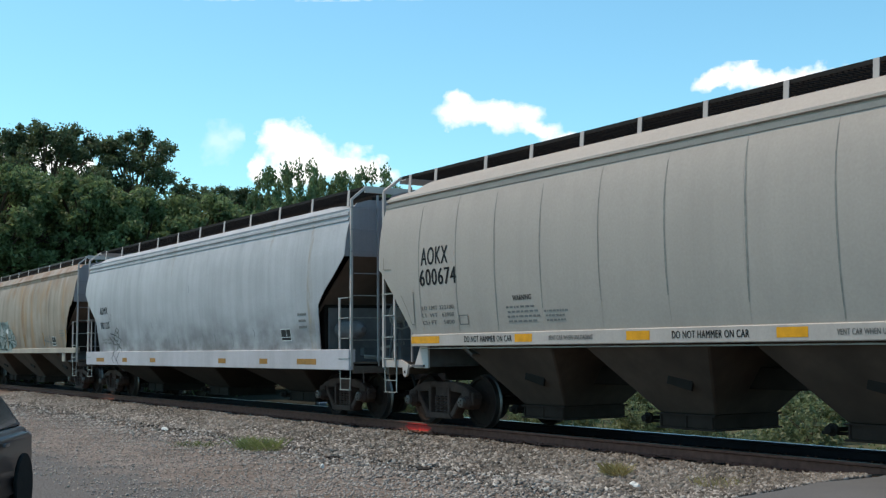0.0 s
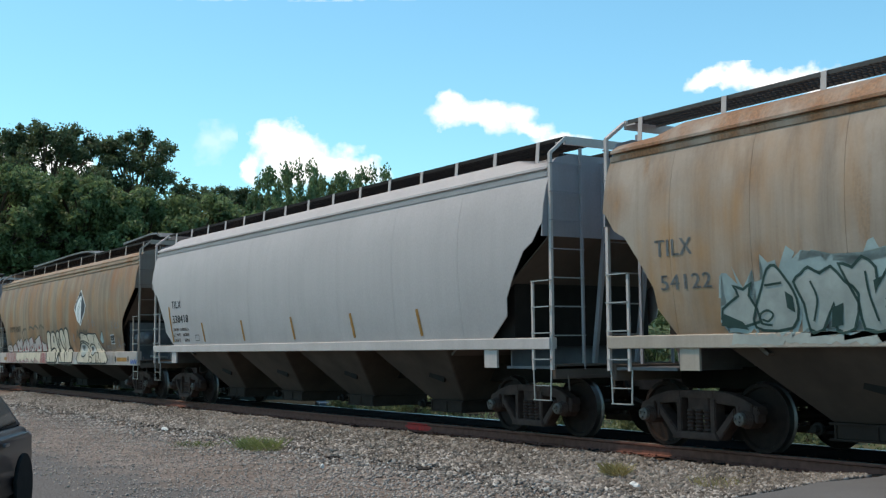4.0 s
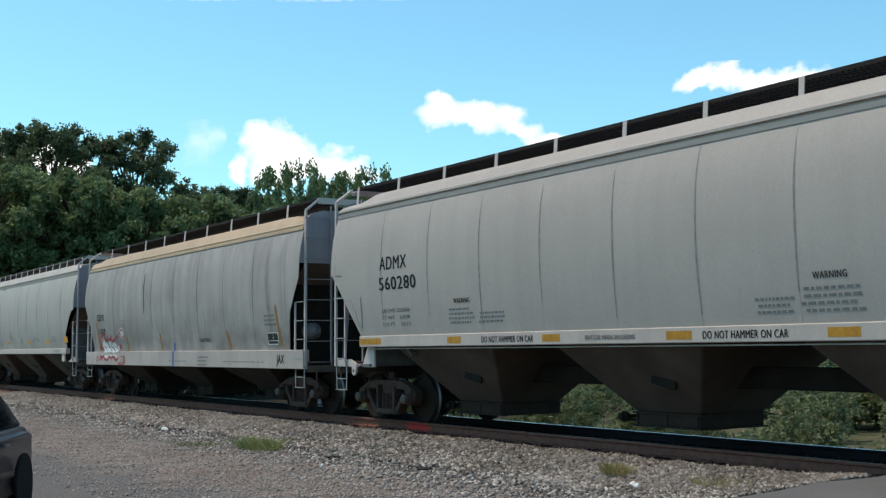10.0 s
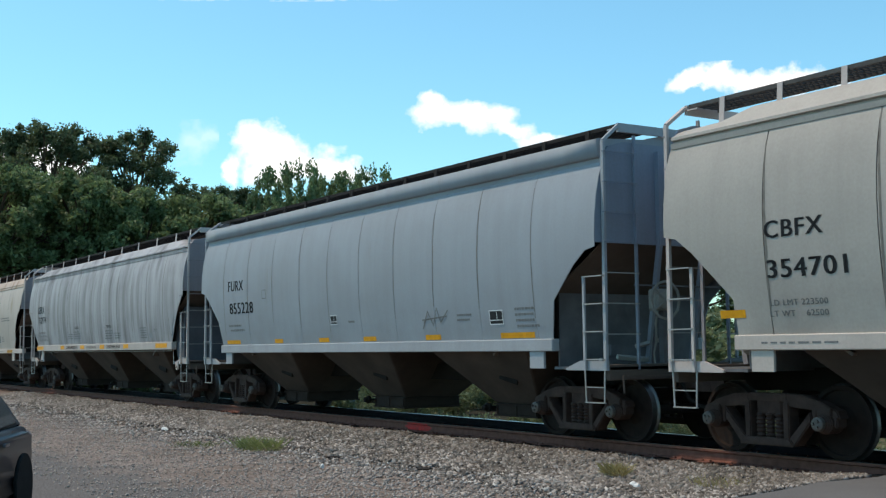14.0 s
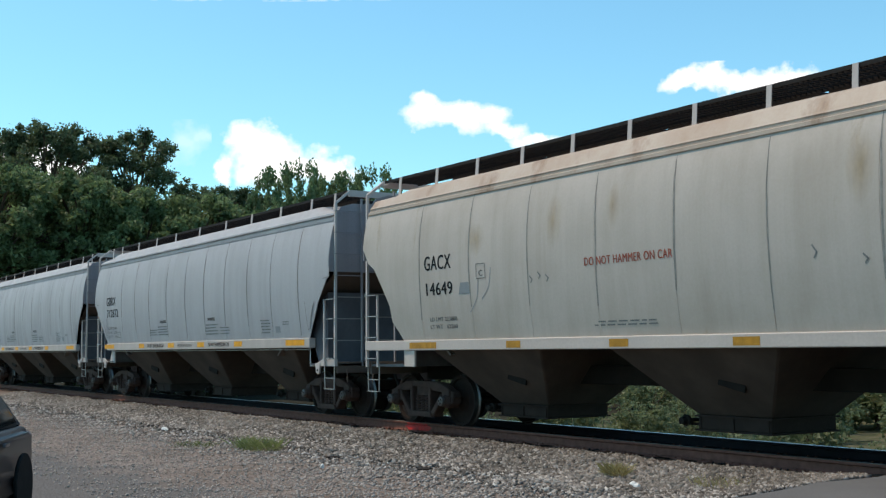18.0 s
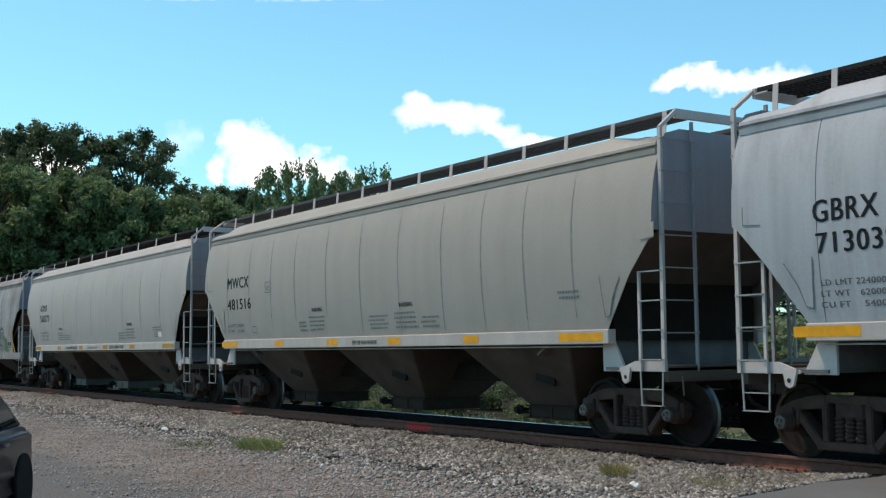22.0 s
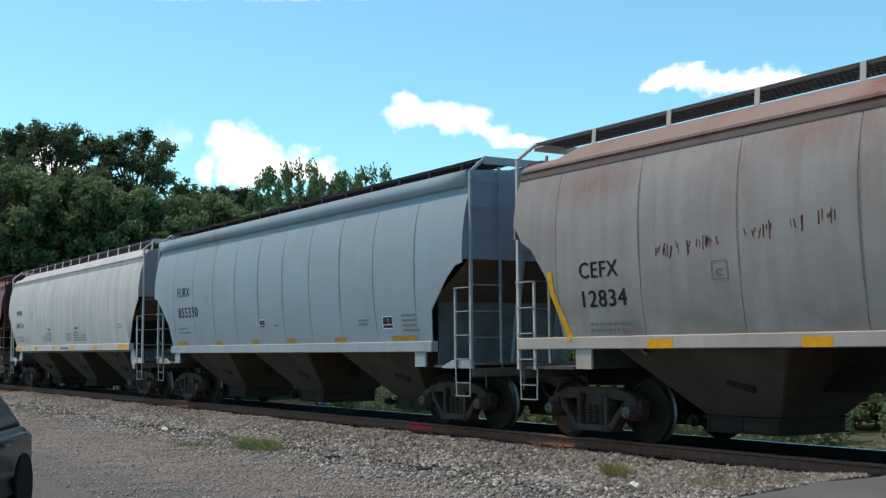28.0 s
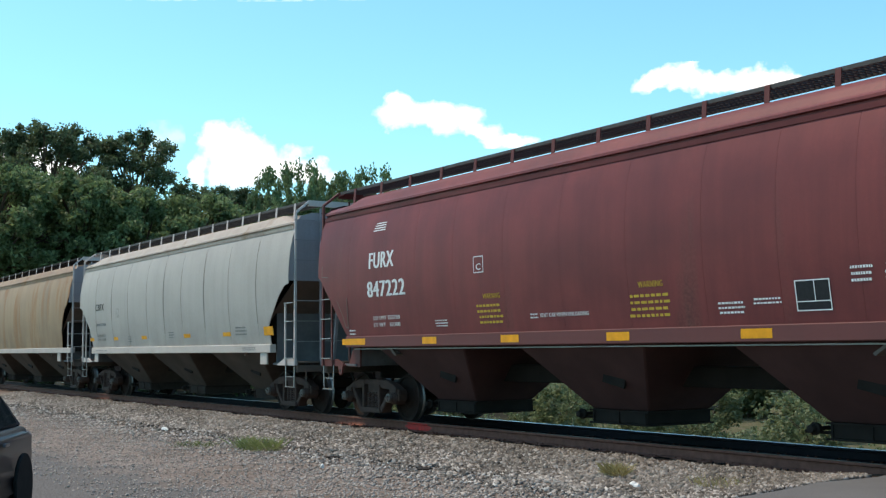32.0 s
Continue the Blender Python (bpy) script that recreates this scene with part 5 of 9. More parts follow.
def ragged(car, name, mat, pts, amp, seed, label="", lift=0.0035):
    """A patch with a torn, uneven edge."""
    rg = random.Random(seed)
    out = []
    for (ax, az), (bx, bz) in zip(pts, pts[1:] + pts[:1]):
        n = max(1, int(math.hypot(bx - ax, bz - az) / 0.07))
        for i in range(n):
            t = i / n
            out.append((ax + (bx - ax) * t + rg.uniform(-amp, amp), az + (bz - az) * t + rg.uniform(-amp, amp) * 1.5))
    return poly(car, name, mat, out, label, lift)


def streaks(car, mat, xs, top, seed, lo=0.4, hi=1.2, w=0.05):
    """Runs of rust or dirt hanging from a height: thin tapered shapes."""
    rg = random.Random(seed)
    bm = bmesh.new()
    for x in xs:
        n = rg.uniform(lo, hi)
        for _ in range(9):
            a = w * rg.uniform(0.06, 0.22)
            u = rg.gauss(0, 0.55)
            c0 = x + w * u
            t0 = top - rg.uniform(0, 0.25) * n
            k = n * rg.uniform(0.35, 1.0) * math.exp(-0.5 * u * u)
            m = rg.uniform(-0.02, 0.02)
            bm.faces.new([bm.verts.new((c0 + p, 0, q)) for p, q in ((-a * 0.5, t0), (-a + m * 0.3, t0 - 0.3 * k), (-a * 0.6 + m, t0 - 0.7 * k), (m * 1.5, t0 - k), (a * 0.6 + m, t0 - 0.65 * k), (a + m * 0.3, t0 - 0.25 * k), (a * 0.5, t0))])
    return tagged(on_side("rust_run" if mat in (M_RUST, M_RUST_RUN) else "dirt_run", bm, mat, car, 0.003), kind="stuff")


def smooth(pts, closed=False, n=5):
    """A flowing line through a few points."""
    p = [Vector((a, b)) for a, b in pts]
    m = len(p)
    out = []
    for i in range(m if closed else m - 1):
        p0 = p[(i - 1) % m] if closed or i else p[0]
        p1, p2 = p[i], p[(i + 1) % m]
        p3 = p[(i + 2) % m] if closed or i + 2 < m else p[-1]
        for k in range(n):
            t = k / n
            q = 0.5 * ((2 * p1) + (p2 - p0) * t + (2 * p0 - 5 * p1 + 4 * p2 - p3) * t * t + (3 * p1 - p0 - 3 * p2 + p3) * t ** 3)
            out.append((q.x, q.y))
    if not closed:
        out.append((p[-1].x, p[-1].y))
    return out


def blob(car, pts, fill, line, w=0.04, n=4, lift=0.005, label=""):
    """One sprayed letter: a filled outline with a line round it."""
    lo = SPEC[car.name]["sill_b"] + 0.02 + w / 2
    o = [(x, max(z, lo)) for x, z in (smooth(pts, True, n) if n > 1 else pts)]
    poly(car, "graffiti", fill, o, label, lift)
    stroke(car, "graffiti", line, o, w, True, lift=lift + 0.003)


def scrawl(car, lines, mat, w=0.035, lift=0.011):
    for p in lines:
        stroke(car, "graffiti", mat, smooth(p) if len(p) > 2 else p, w, lift=lift)


ENDS = ((-1.2, -19.1), (-20.34, -38.49), (-39.74, -56.59), (-57.84, -75.85), (-77.2, -95.09), (-96.33, -112.78), (-114.02, -131.13), (-132.47, -148.57), (-149.83, -165.91), (-167.16, -182.59), (-183.8, -200.38), (-201.67, -218.74), (-220.01, -236.35), (-237.62, -253.98), (-255.26, -271.63), (-272.85, -289.95), (-291.22, -307.78), (-309.07, -326.03), (-327.31, -342.87), (-344.15, -360.5), (-361.8, -378), (-379.27, -395.46), (-396.72, -413.22))
CARS = []


def car(style, m, label, **kw):
    r, l = ENDS[len(CARS)]
    ob = hopper_car(r, l, style, m, label, gear=len(CARS) in (1, 4, 9, 19), **kw)
    CARS.append(ob)
    return ob


DNH, VENT = "DO NOT HAMMER ON CAR", "VENT CAR WHEN UNLOADING"

# 1: clean grey
c = car("A", mats(paint("warm_grey_paint", (0.43, 0.425, 0.385), streak=0.10, patch=0.08, low=0.12, seed=1)), "warm grey covered hopper car with black lettering and yellow marks", seams=(-7.45, -6.3, -5.17, -3.95, -2.58, -1.22, 0.17, 1.55, 2.95, 4.3, 5.5, 6.65), groove=0.003, soft=True, posts=(-8.49, -7.59, -6.0, -4.71, -3.44, -2.15, -0.86, 0.51, 1.82, 3.12, 4.42, 5.72, 7.0, 8.3), bays=4)
lettering(c, "AOKX", -7.49, -6.63, 2.86, 0.31, M_BLACK)
lettering(c, "600674", -7.5, -6.35, 2.50, 0.29, M_BLACK)
data_lines(c, -7.46, -6.45, 1.80, 2.18, ("LD LMT 222100", "LT  WT   63900", "CU FT    5800"), M_GREY)
stroke(c, "plate_frame", M_GREY, [(-6.28, 1.8), (-6.03, 1.8), (-6.03, 1.95), (-6.28, 1.95)], 0.02, True)
warning(c, -4.95, 1.80, M_BLACK, 0.88, 0.30, -0.62, 3)
yellow_marks(c, ((-7.84, -6.91), (-4.71, -4.26), (-2.1, -1.63), (0.57, 1.04), (3.2, 3.66), (6.6, 7.5)), 1.49, 1.615)
for a in (-6.13, -1.2, 3.75):
    lettering(c, DNH, a, a + 1.34, 1.50, 0.10, M_BLACK)
for a in (-3.85, 1.45):
    lettering(c, VENT, a, a + 1.03, 1.51, 0.07, M_GREY)

# 2: pale blue-white, scuffed low down
c = car("B", mats(paint("pale_blue_white_paint", (0.465, 0.53, 0.565), (0.11, 0.11, 0.115), 0.25, 0.2, (0.35, 0.24, 0.1), 0.10, 0.75, seed=21), paint("pale_blue_sill", (0.52, 0.56, 0.61), streak=0.2, patch=0.2, low=0.0, seed=22)), "pale blue-white covered hopper car, scuffed and dented along the bottom", pitch=1.8, groove=0.004, posts=11, under=M_HOPPER_DARK)
lettering(c, "ADMX", -7.43, -6.65, 2.56, 0.22, M_BLACK)
lettering(c, "90120", -7.39, -6.51, 2.10, 0.22, M_BLACK)
framed_letter(c, -6.53, -6.29, 2.33, 2.53, M_GREY)
data_lines(c, -7.29, -6.4, 1.62, 1.83, ("LD LMT 198400", "LT WT  64600"), M_GREY)
stroke(c, "graffiti", M_SPRAYK, [(-6.4, 1.95), (-6.0, 1.9), (-5.4, 1.75), (-5.9, 1.5), (-6.3, 1.2), (-6.1, 1.06)], 0.025)
stroke(c, "graffiti", M_SPRAYK, [(-6.25, 1.6), (-5.9, 2.03), (-5.6, 1.9), (-5.8, 1.7), (-6.2, 1.85), (-5.5, 1.45), (-5.9, 1.1)], 0.025)
stroke(c, "graffiti", M_SPRAYK, [(-5.95, 2.05), (-5.75, 2.12), (-5.6, 2.02), (-5.75, 1.95), (-5.95, 2.05)], 0.02)
stroke(c, "graffiti", M_SPRAYK, [(-6.5, 1.85), (-6.1, 1.6), (-5.5, 1.6), (-6.2, 1.35), (-5.6, 1.0)], 0.025)
yellow_marks(c, ((-7.91, -7.08), (-5.26, -4.82), (-2.78, -2.31), (2.29, 2.76), (4.75, 5.19), (6.7, 7.62)), 1.09, 1.21, M_ORANGE)
test_plate(c, 5.88, 6.36, 1.60, 1.85)
bars_block(c, 6.75, 1.85, 0.45, 0.4, 3, M_GREY, 7)
dented(c, ((-2.6, 2.0, 0.2), (-1.5, 1.5, 0.25), (-0.6, 1.6, 0.2), (0.3, 2.9, 0.2), (2.0, 1.6, 0.2), (3.1, 1.5, 0.3), (1.2, 1.7, 0.15), (4.4, 1.7, 0.2)), M_STEELGREY)

# 3: beige with rust stains
c = car("C", mats(paint("stained_beige_paint", (0.385, 0.35, 0.285), (0.14, 0.108, 0.078), 0.7, 0.4, (0.32, 0.15, 0.05), 0.30, 0.55, seed=31, bands=(0.40, 0.20, 0.07), spots=((-8.05, 3.4, 0.45, 0.5), (-7.2, 3.6, 0.35, 0.55), (-5.6, 3.5, 0.4, 0.5), (-5.5, 2.45, 0.5, 0.4), (2.4, 3.5, 0.5, 0.6), (3.3, 3.7, 0.35, 0.4), (7.1, 2.6, 0.45, 0.7), (7.3, 3.5, 0.8, 0.8), (5.8, 3.9, 0.9, 0.5), (7.9, 2.4, 0.4, 0.9), (-3.4, 3.6, 0.35, 0.6), (-0.6, 3.8, 0.5, 0.4))), paint("dirty_cream_sill", (0.42, 0.40, 0.34), streak=0.35, patch=0.3, low=0.0, seed=32), roof=paint("rusty_beige_roof", (0.37, 0.34, 0.28), (0.13, 0.09, 0.06), 0.5, 0.5, (0.30, 0.135, 0.055), 0.66, 0.0, seed=33)), "rust-stained beige covered hopper car with pale wild-style graffiti", pitch=1.4, groove=0.005, posts=(-8.02, 1.61), airy=True)
lettering(c, "TILX", -7.38, -6.7, 2.59, 0.22, M_GREY)
lettering(c, "54122", -7.27, -6.36, 2.14, 0.2, M_GREY)
M_SPRAYFOG = plain("spray_fog_grey", (0.40, 0.41, 0.375), 0.65, 0.0, 0.3, 3.0, 0.0)
ragged(c, "graffiti", M_AQUA, [(-6.16, 1.59), (-6.17, 2.02), (-6.04, 2.33), (-5.68, 2.16), (-5.45, 2.41), (-4.85, 2.46), (-4.29, 2.31), (-3.82, 2.45), (-3.48, 2.37), (-3.04, 2.49), (-2.55, 2.56), (-2.23, 2.58), (-1.93, 2.48), (-1.7, 2.42), (-1.41, 2.54), (-1.12, 2.56), (-1.09, 2.3), (-0.72, 2.27), (-0.53, 2.11), (-0.29, 2.18), (-0.28, 2.02), (-0.45, 1.87), (-0.07, 1.8), (-0.19, 1.67), (-0.58, 1.69), (-0.8, 1.53)], 0.10, 12, "pale blue sprayed halo", 0.003)
for pts in ([(-6.15, 1.64), (-6.19, 1.86), (-5.91, 2.01), (-5.98, 2.14), (-5.82, 2.09), (-5.68, 2.16), (-5.74, 2.01), (-5.59, 1.69)],
            [(-5.71, 1.71), (-5.52, 2.1), (-5.42, 2.31), (-5.29, 2.35), (-5.15, 2.19), (-5.05, 2.04), (-5, 1.83), (-5.12, 1.6), (-5.57, 1.58)],
            [(-5.03, 2.14), (-4.91, 2.23), (-4.8, 2.3), (-4.64, 2.22), (-4.48, 2.29), (-4.31, 2.11), (-4.14, 1.96), (-4.25, 1.57), (-4.49, 1.57), (-4.49, 1.87), (-4.68, 1.57), (-4.87, 1.58), (-4.91, 1.88)],
            [(-4.38, 2.31), (-4.2, 2.26), (-4.06, 2.37), (-3.89, 2.24), (-3.88, 2.05), (-3.65, 2.33), (-3.46, 2.37), (-3.37, 2.22), (-3.59, 2.04), (-3.79, 1.9), (-3.35, 1.94), (-3.63, 1.8), (-3.76, 1.56), (-4.12, 1.57), (-4.16, 1.86)],
            [(-3.57, 2.23), (-3.46, 2.35), (-3.33, 2.22), (-3.23, 1.93), (-3.15, 1.56), (-3.41, 1.56), (-3.48, 1.85), (-3.59, 2.04)],
            [(-3.26, 2.33), (-3.08, 2.38), (-2.99, 2.25), (-3.01, 2.44), (-2.88, 2.43), (-2.79, 2.29), (-2.78, 2.06), (-2.89, 1.92), (-2.71, 2.06), (-2.49, 2.02), (-2.49, 1.82), (-2.56, 1.55), (-2.89, 1.55), (-2.98, 1.6), (-3.09, 1.93)],
            [(-2.84, 2.11), (-2.72, 2.29), (-2.57, 2.42), (-2.54, 2.53), (-2.39, 2.57), (-2.3, 2.5), (-2.3, 2.42), (-2.12, 2.37), (-1.96, 2.26), (-1.91, 2.12), (-1.93, 2.03), (-2.09, 2.01), (-2.27, 2.02), (-2.5, 2.05), (-2.67, 2.06)],
            [(-2.5, 1.55), (-2.44, 1.73), (-2.28, 1.95), (-1.97, 1.97), (-1.71, 1.87), (-1.84, 1.81), (-2.06, 1.81), (-1.92, 1.76), (-2.18, 1.54)],
            [(-1.89, 2.12), (-1.82, 2.29), (-1.66, 2.4), (-1.55, 2.31), (-1.37, 2.39), (-1.28, 2.47), (-1.19, 2.5), (-1.19, 2.22), (-1.26, 1.98), (-1.38, 1.97), (-1.39, 2.14), (-1.57, 2.15), (-1.67, 1.98), (-1.84, 2)],
            [(-1.71, 1.87), (-1.38, 1.95), (-1.09, 1.96), (-0.92, 2), (-0.94, 2.08), (-1.04, 2.21), (-1.03, 2.28), (-0.9, 2.28), (-0.82, 2.2), (-0.77, 2.03), (-0.75, 1.91), (-0.96, 1.87), (-1.11, 1.77), (-1.34, 1.71), (-1.51, 1.54), (-1.88, 1.54), (-1.93, 1.67)],
            [(-0.78, 2.08), (-0.39, 2.14), (-0.32, 2.12), (-0.34, 2.03), (-0.48, 1.98), (-0.5, 1.89), (-0.17, 1.81), (-0.14, 1.72), (-0.25, 1.7), (-0.77, 1.8), (-0.79, 1.93)]):
    blob(c, pts, M_SPRAYFOG, M_SPRAYG, 0.035, 2, 0.006, "fog-grey sprayed letters with thin dark lines")
for pts in ([(-6.23, 1.65), (-6.16, 1.8), (-5.86, 1.69), (-5.78, 1.59)], [(-3.09, 1.7), (-2.85, 1.86), (-2.71, 1.73), (-2.78, 1.58), (-2.95, 1.58)], [(-2.34, 1.56), (-2.15, 1.72), (-1.92, 1.74), (-2.1, 1.56)], [(-1.46, 1.88), (-1.1, 1.86), (-1.05, 1.74), (-1.33, 1.72)], [(-3.8, 1.81), (-3.52, 1.94), (-3.44, 1.65), (-3.67, 1.58)], [(-4.5, 1.82), (-4.34, 1.87), (-4.38, 1.62), (-4.54, 1.6)], [(-1.01, 1.74), (-0.9, 1.78), (-0.64, 1.69), (-0.8, 1.54), (-0.98, 1.55)], [(-3.2, 2.12), (-3.05, 2), (-3.11, 1.79), (-3.23, 1.93)], [(-1.8, 2.12), (-1.64, 2.24), (-1.62, 2.11), (-1.69, 2)], [(-5.17, 2.04), (-5.06, 1.97), (-5.05, 1.78), (-5.16, 1.84)], [(-3.94, 2.1), (-3.83, 2.14), (-3.93, 1.95)]):
    poly(c, "graffiti", M_SPRAYG, pts, "", 0.010)
scrawl(c, [[(-5.54, 1.71), (-5.45, 1.69), (-5.37, 1.77), (-5.46, 1.82), (-5.57, 1.77), (-5.57, 1.67), (-5.41, 1.64)], [(-2.39, 2.27), (-2.39, 2.21)], [(-2.16, 2.24), (-2.06, 2.23)], [(-2.24, 2.01), (-2.23, 2.09), (-2.03, 2.12), (-1.91, 2.09)], [(-0.76, 1.97), (-0.54, 1.98), (-0.49, 1.92)], [(-0.75, 1.9), (-0.49, 1.89)], [(-4.78, 2.13), (-4.71, 1.93), (-4.79, 1.68)], [(-4.02, 2.2), (-4, 1.96), (-3.92, 1.66)], [(-2.67, 1.69), (-2.57, 1.87), (-2.68, 1.96)], [(-2.06, 1.81), (-2.16, 1.89), (-2.05, 1.94)], [(-0.85, 1.65), (-0.77, 1.73), (-0.73, 1.57), (-0.63, 1.71), (-0.62, 1.58)], [(-5.48, 2.12), (-5.23, 2.14)], [(-3.06, 2.21), (-2.98, 2.02)]], M_SPRAYG, 0.028, 0.012)
poly(c, "graffiti", M_SPRAYBRIGHT, smooth([(-1.61, 2.28), (-1.49, 2.36), (-1.31, 2.33), (-1.29, 2.21), (-1.44, 2.15), (-1.59, 2.19)], True, 3), "", 0.010)
ragged(c, "graffiti", M_SPRAYFOG, [(-6, 1.53), (-0.74, 1.49), (-0.74, 1.41), (-6.01, 1.42)], 0.02, 5, "", 0.003)
stroke(c, "graffiti", M_ORANGE, [(-1.52, 2.12), (-1.47, 1.59)], 0.10, lift=0.014)
stroke(c, "reflective_mark", M_ORANGE, [(1.32, 2.09), (1.37, 1.65)], 0.09)
stroke(c, "reflective_mark", M_ORANGE, [(4.18, 2.08), (4.25, 1.65)], 0.10)
scrawl(c, [[(4.35, 1.6), (4.5, 1.95), (4.62, 1.65), (4.75, 1.98), (4.9, 1.7), (5.05, 2.0), (5.2, 1.65), (5.3, 1.95)], [(4.3, 1.85), (4.7, 1.8), (5.3, 1.75)]], M_GREY, 0.035)
test_plate(c, 5.40, 5.87, 1.64, 1.94)
bars_block(c, 6.38, 1.95, 0.68, 0.26, 3, M_GREY, 9)
patch(c, "scrape", M_ORANGE, 7.15, 7.27, 1.75, 2.2)

# 4: clean pale grey, four bays
c = car("C", mats(paint("pale_neutral_paint", (0.47, 0.485, 0.485), streak=0.10, patch=0.1, low=0.15, seed=41), paint("pale_neutral_sill", (0.50, 0.51, 0.50), streak=0.15, patch=0.15, low=0.0, seed=42)), "clean pale grey covered hopper car with black lettering", pitch=2.2, groove=0.005, bays=4, posts=15)
lettering(c, "TILX", -7.38, -6.71, 2.53, 0.19, M_BLACK)
lettering(c, "338418", -7.33, -6.2, 2.14, 0.20, M_BLACK)
data_lines(c, -7.31, -6.22, 1.62, 2.05, ("LDLMT 219200LO", "LT WT   66800", "CUFT     5791"), M_BLACK)
stroke(c, "reflective_mark", M_ORANGE, [(-7.55, 2.55), (-7.42, 1.66)], 0.10)
stroke(c, "plate_frame", M_GREY, [(-5.75, 1.66), (-5.5, 1.66), (-5.5, 1.8), (-5.75, 1.8)], 0.02, True)
for x in (-5.2, -2.7, 0.0, 2.7, 5.2):
    stroke(c, "reflective_mark", M_ORANGE, [(x - 0.03, 2.08), (x + 0.05, 1.65)], 0.09)

# 5: rusty tan with cream graffiti and a leaf emblem
c = car("B", mats(paint("rusty_tan_paint", (0.34, 0.24, 0.145), (0.085, 0.058, 0.042), 0.85, 0.3, (0.46, 0.21, 0.06), 0.36, 0.95, seed=51, fade=(0.33, 0.245, 0.16), band=1.3, bands=(0.30, 0.115, 0.032), spots=((-8.0, 3.1, 0.35, 0.9), (-5.6, 3.2, 0.55, 1.0), (-3.4, 3.1, 0.4, 0.9), (-0.7, 3.4, 0.55, 1.1), (1.3, 3.2, 0.5, 0.9), (4.7, 3.3, 0.4, 0.8), (6.5, 2.7, 0.6, 0.6), (7.4, 3.7, 0.5, 0.6), (5.6, 4.0, 0.9, 0.3), (-3.0, 4.0, 1.2, 0.3))), paint("worn_white_sill", (0.46, 0.45, 0.42), streak=0.3, patch=0.4, rust=(0.3, 0.17, 0.08), rust_amount=0.25, low=0.0, seed=52), roof=paint("rusty_tan_roof", (0.33, 0.25, 0.16), (0.15, 0.12, 0.09), 0.4, 0.4, (0.34, 0.15, 0.05), 0.4, 0.0, seed=53), end=paint("rusty_end_paint", (0.26, 0.25, 0.22), (0.14, 0.1, 0.07), 0.4, 0.4, (0.28, 0.14, 0.06), 0.3, 0.3, seed=54), lad=paint("worn_tan_ladder", (0.36, 0.33, 0.28), streak=0.2, patch=0.4, low=0.0, seed=55)), "rust-stained tan covered hopper car with cream graffiti and leaf emblem", pitch=1.75, groove=0.004, posts=11, under=M_HOPPER_DARK)
poly(c, "emblem", M_WHITE, [(3.18, 3.47), (3.81, 2.92), (3.71, 2.69), (3.14, 2.26), (2.61, 2.68), (2.46, 2.84)], "leaf-shaped emblem in white and dark grey", 0.004)
poly(c, "emblem", M_EMBLEM, [(3.18, 3.43), (3.76, 2.92), (3.67, 2.72), (3.14, 2.31), (2.65, 2.71), (2.51, 2.84)], "", 0.007)
poly(c, "emblem", M_WHITE, smooth([(3.31, 3.24), (3.31, 2.9), (3.27, 2.62), (3.19, 2.39), (2.93, 2.37), (2.68, 2.6), (2.67, 2.8), (2.91, 3.1)], True, 3), "", 0.009)
scrawl(c, [[(3.25, 3.12), (2.95, 2.84), (2.86, 2.55)], [(3.22, 2.9), (3.02, 2.74), (2.98, 2.45)]], M_GREY, 0.03)
lettering(c, "ADM", 2.60, 3.87, 1.86, 0.28, M_FADED)
lettering(c, "ADMX 90697", -6.85, -5.09, 2.20, 0.22, M_FADED)
# fat finger letters: four cream shapes over one another
FINGERS = (
    [(-1.205, 1.0), (-1.225, 1.27), (-1.215, 1.47), (-1.185, 1.94), (-1.085, 2.1), (-0.895, 2.14), (-0.725, 2.06), (-0.735, 1.77), (-0.835, 1.45), (-0.595, 1.52), (-0.305, 1.54), (-0.005, 1.39), (-0.025, 1.2), (-0.205, 1.0)],
    [(-0.735, 1.49), (-0.675, 1.85), (-0.575, 2.04), (-0.335, 2.12), (-0.115, 2.08), (0.055, 1.91), (0.145, 1.64), (0.375, 1.38), (0.255, 1.27), (0.005, 1.0), (-0.145, 1.0), (0.005, 1.2), (-0.075, 1.4), (-0.305, 1.55)],
    [(0.075, 1.94), (0.135, 2.07), (0.295, 2.13), (0.475, 2.1), (0.565, 1.85), (0.825, 1.56), (1.155, 1.4), (1.145, 1.0), (0.805, 1.0), (0.455, 1.0), (0.415, 1.16), (0.555, 1.36), (0.405, 1.46), (0.215, 1.64)],
    [(0.575, 2.02), (0.645, 2.16), (0.905, 2.19), (1.045, 2.1), (1.155, 1.93), (1.165, 2.1), (1.285, 2.2), (1.465, 2.2), (1.635, 2.08), (1.695, 1.61), (1.855, 1.52), (2.155, 1.37), (2.115, 1.2), (1.965, 1.0), (1.215, 1.0), (1.155, 1.2), (1.095, 1.41), (0.835, 1.58), (0.625, 1.83)])
for k, pts in enumerate(FINGERS):
    stroke(c, "graffiti", M_SPRAYDARKG, smooth(pts, True, 3), 0.09, True, lift=0.0035)
for k, pts in enumerate(FINGERS):
    blob(c, pts, M_CREAM, M_SPRAYK, 0.05, 3, 0.005 + 0.0005 * k, "cream and black sprayed letters")
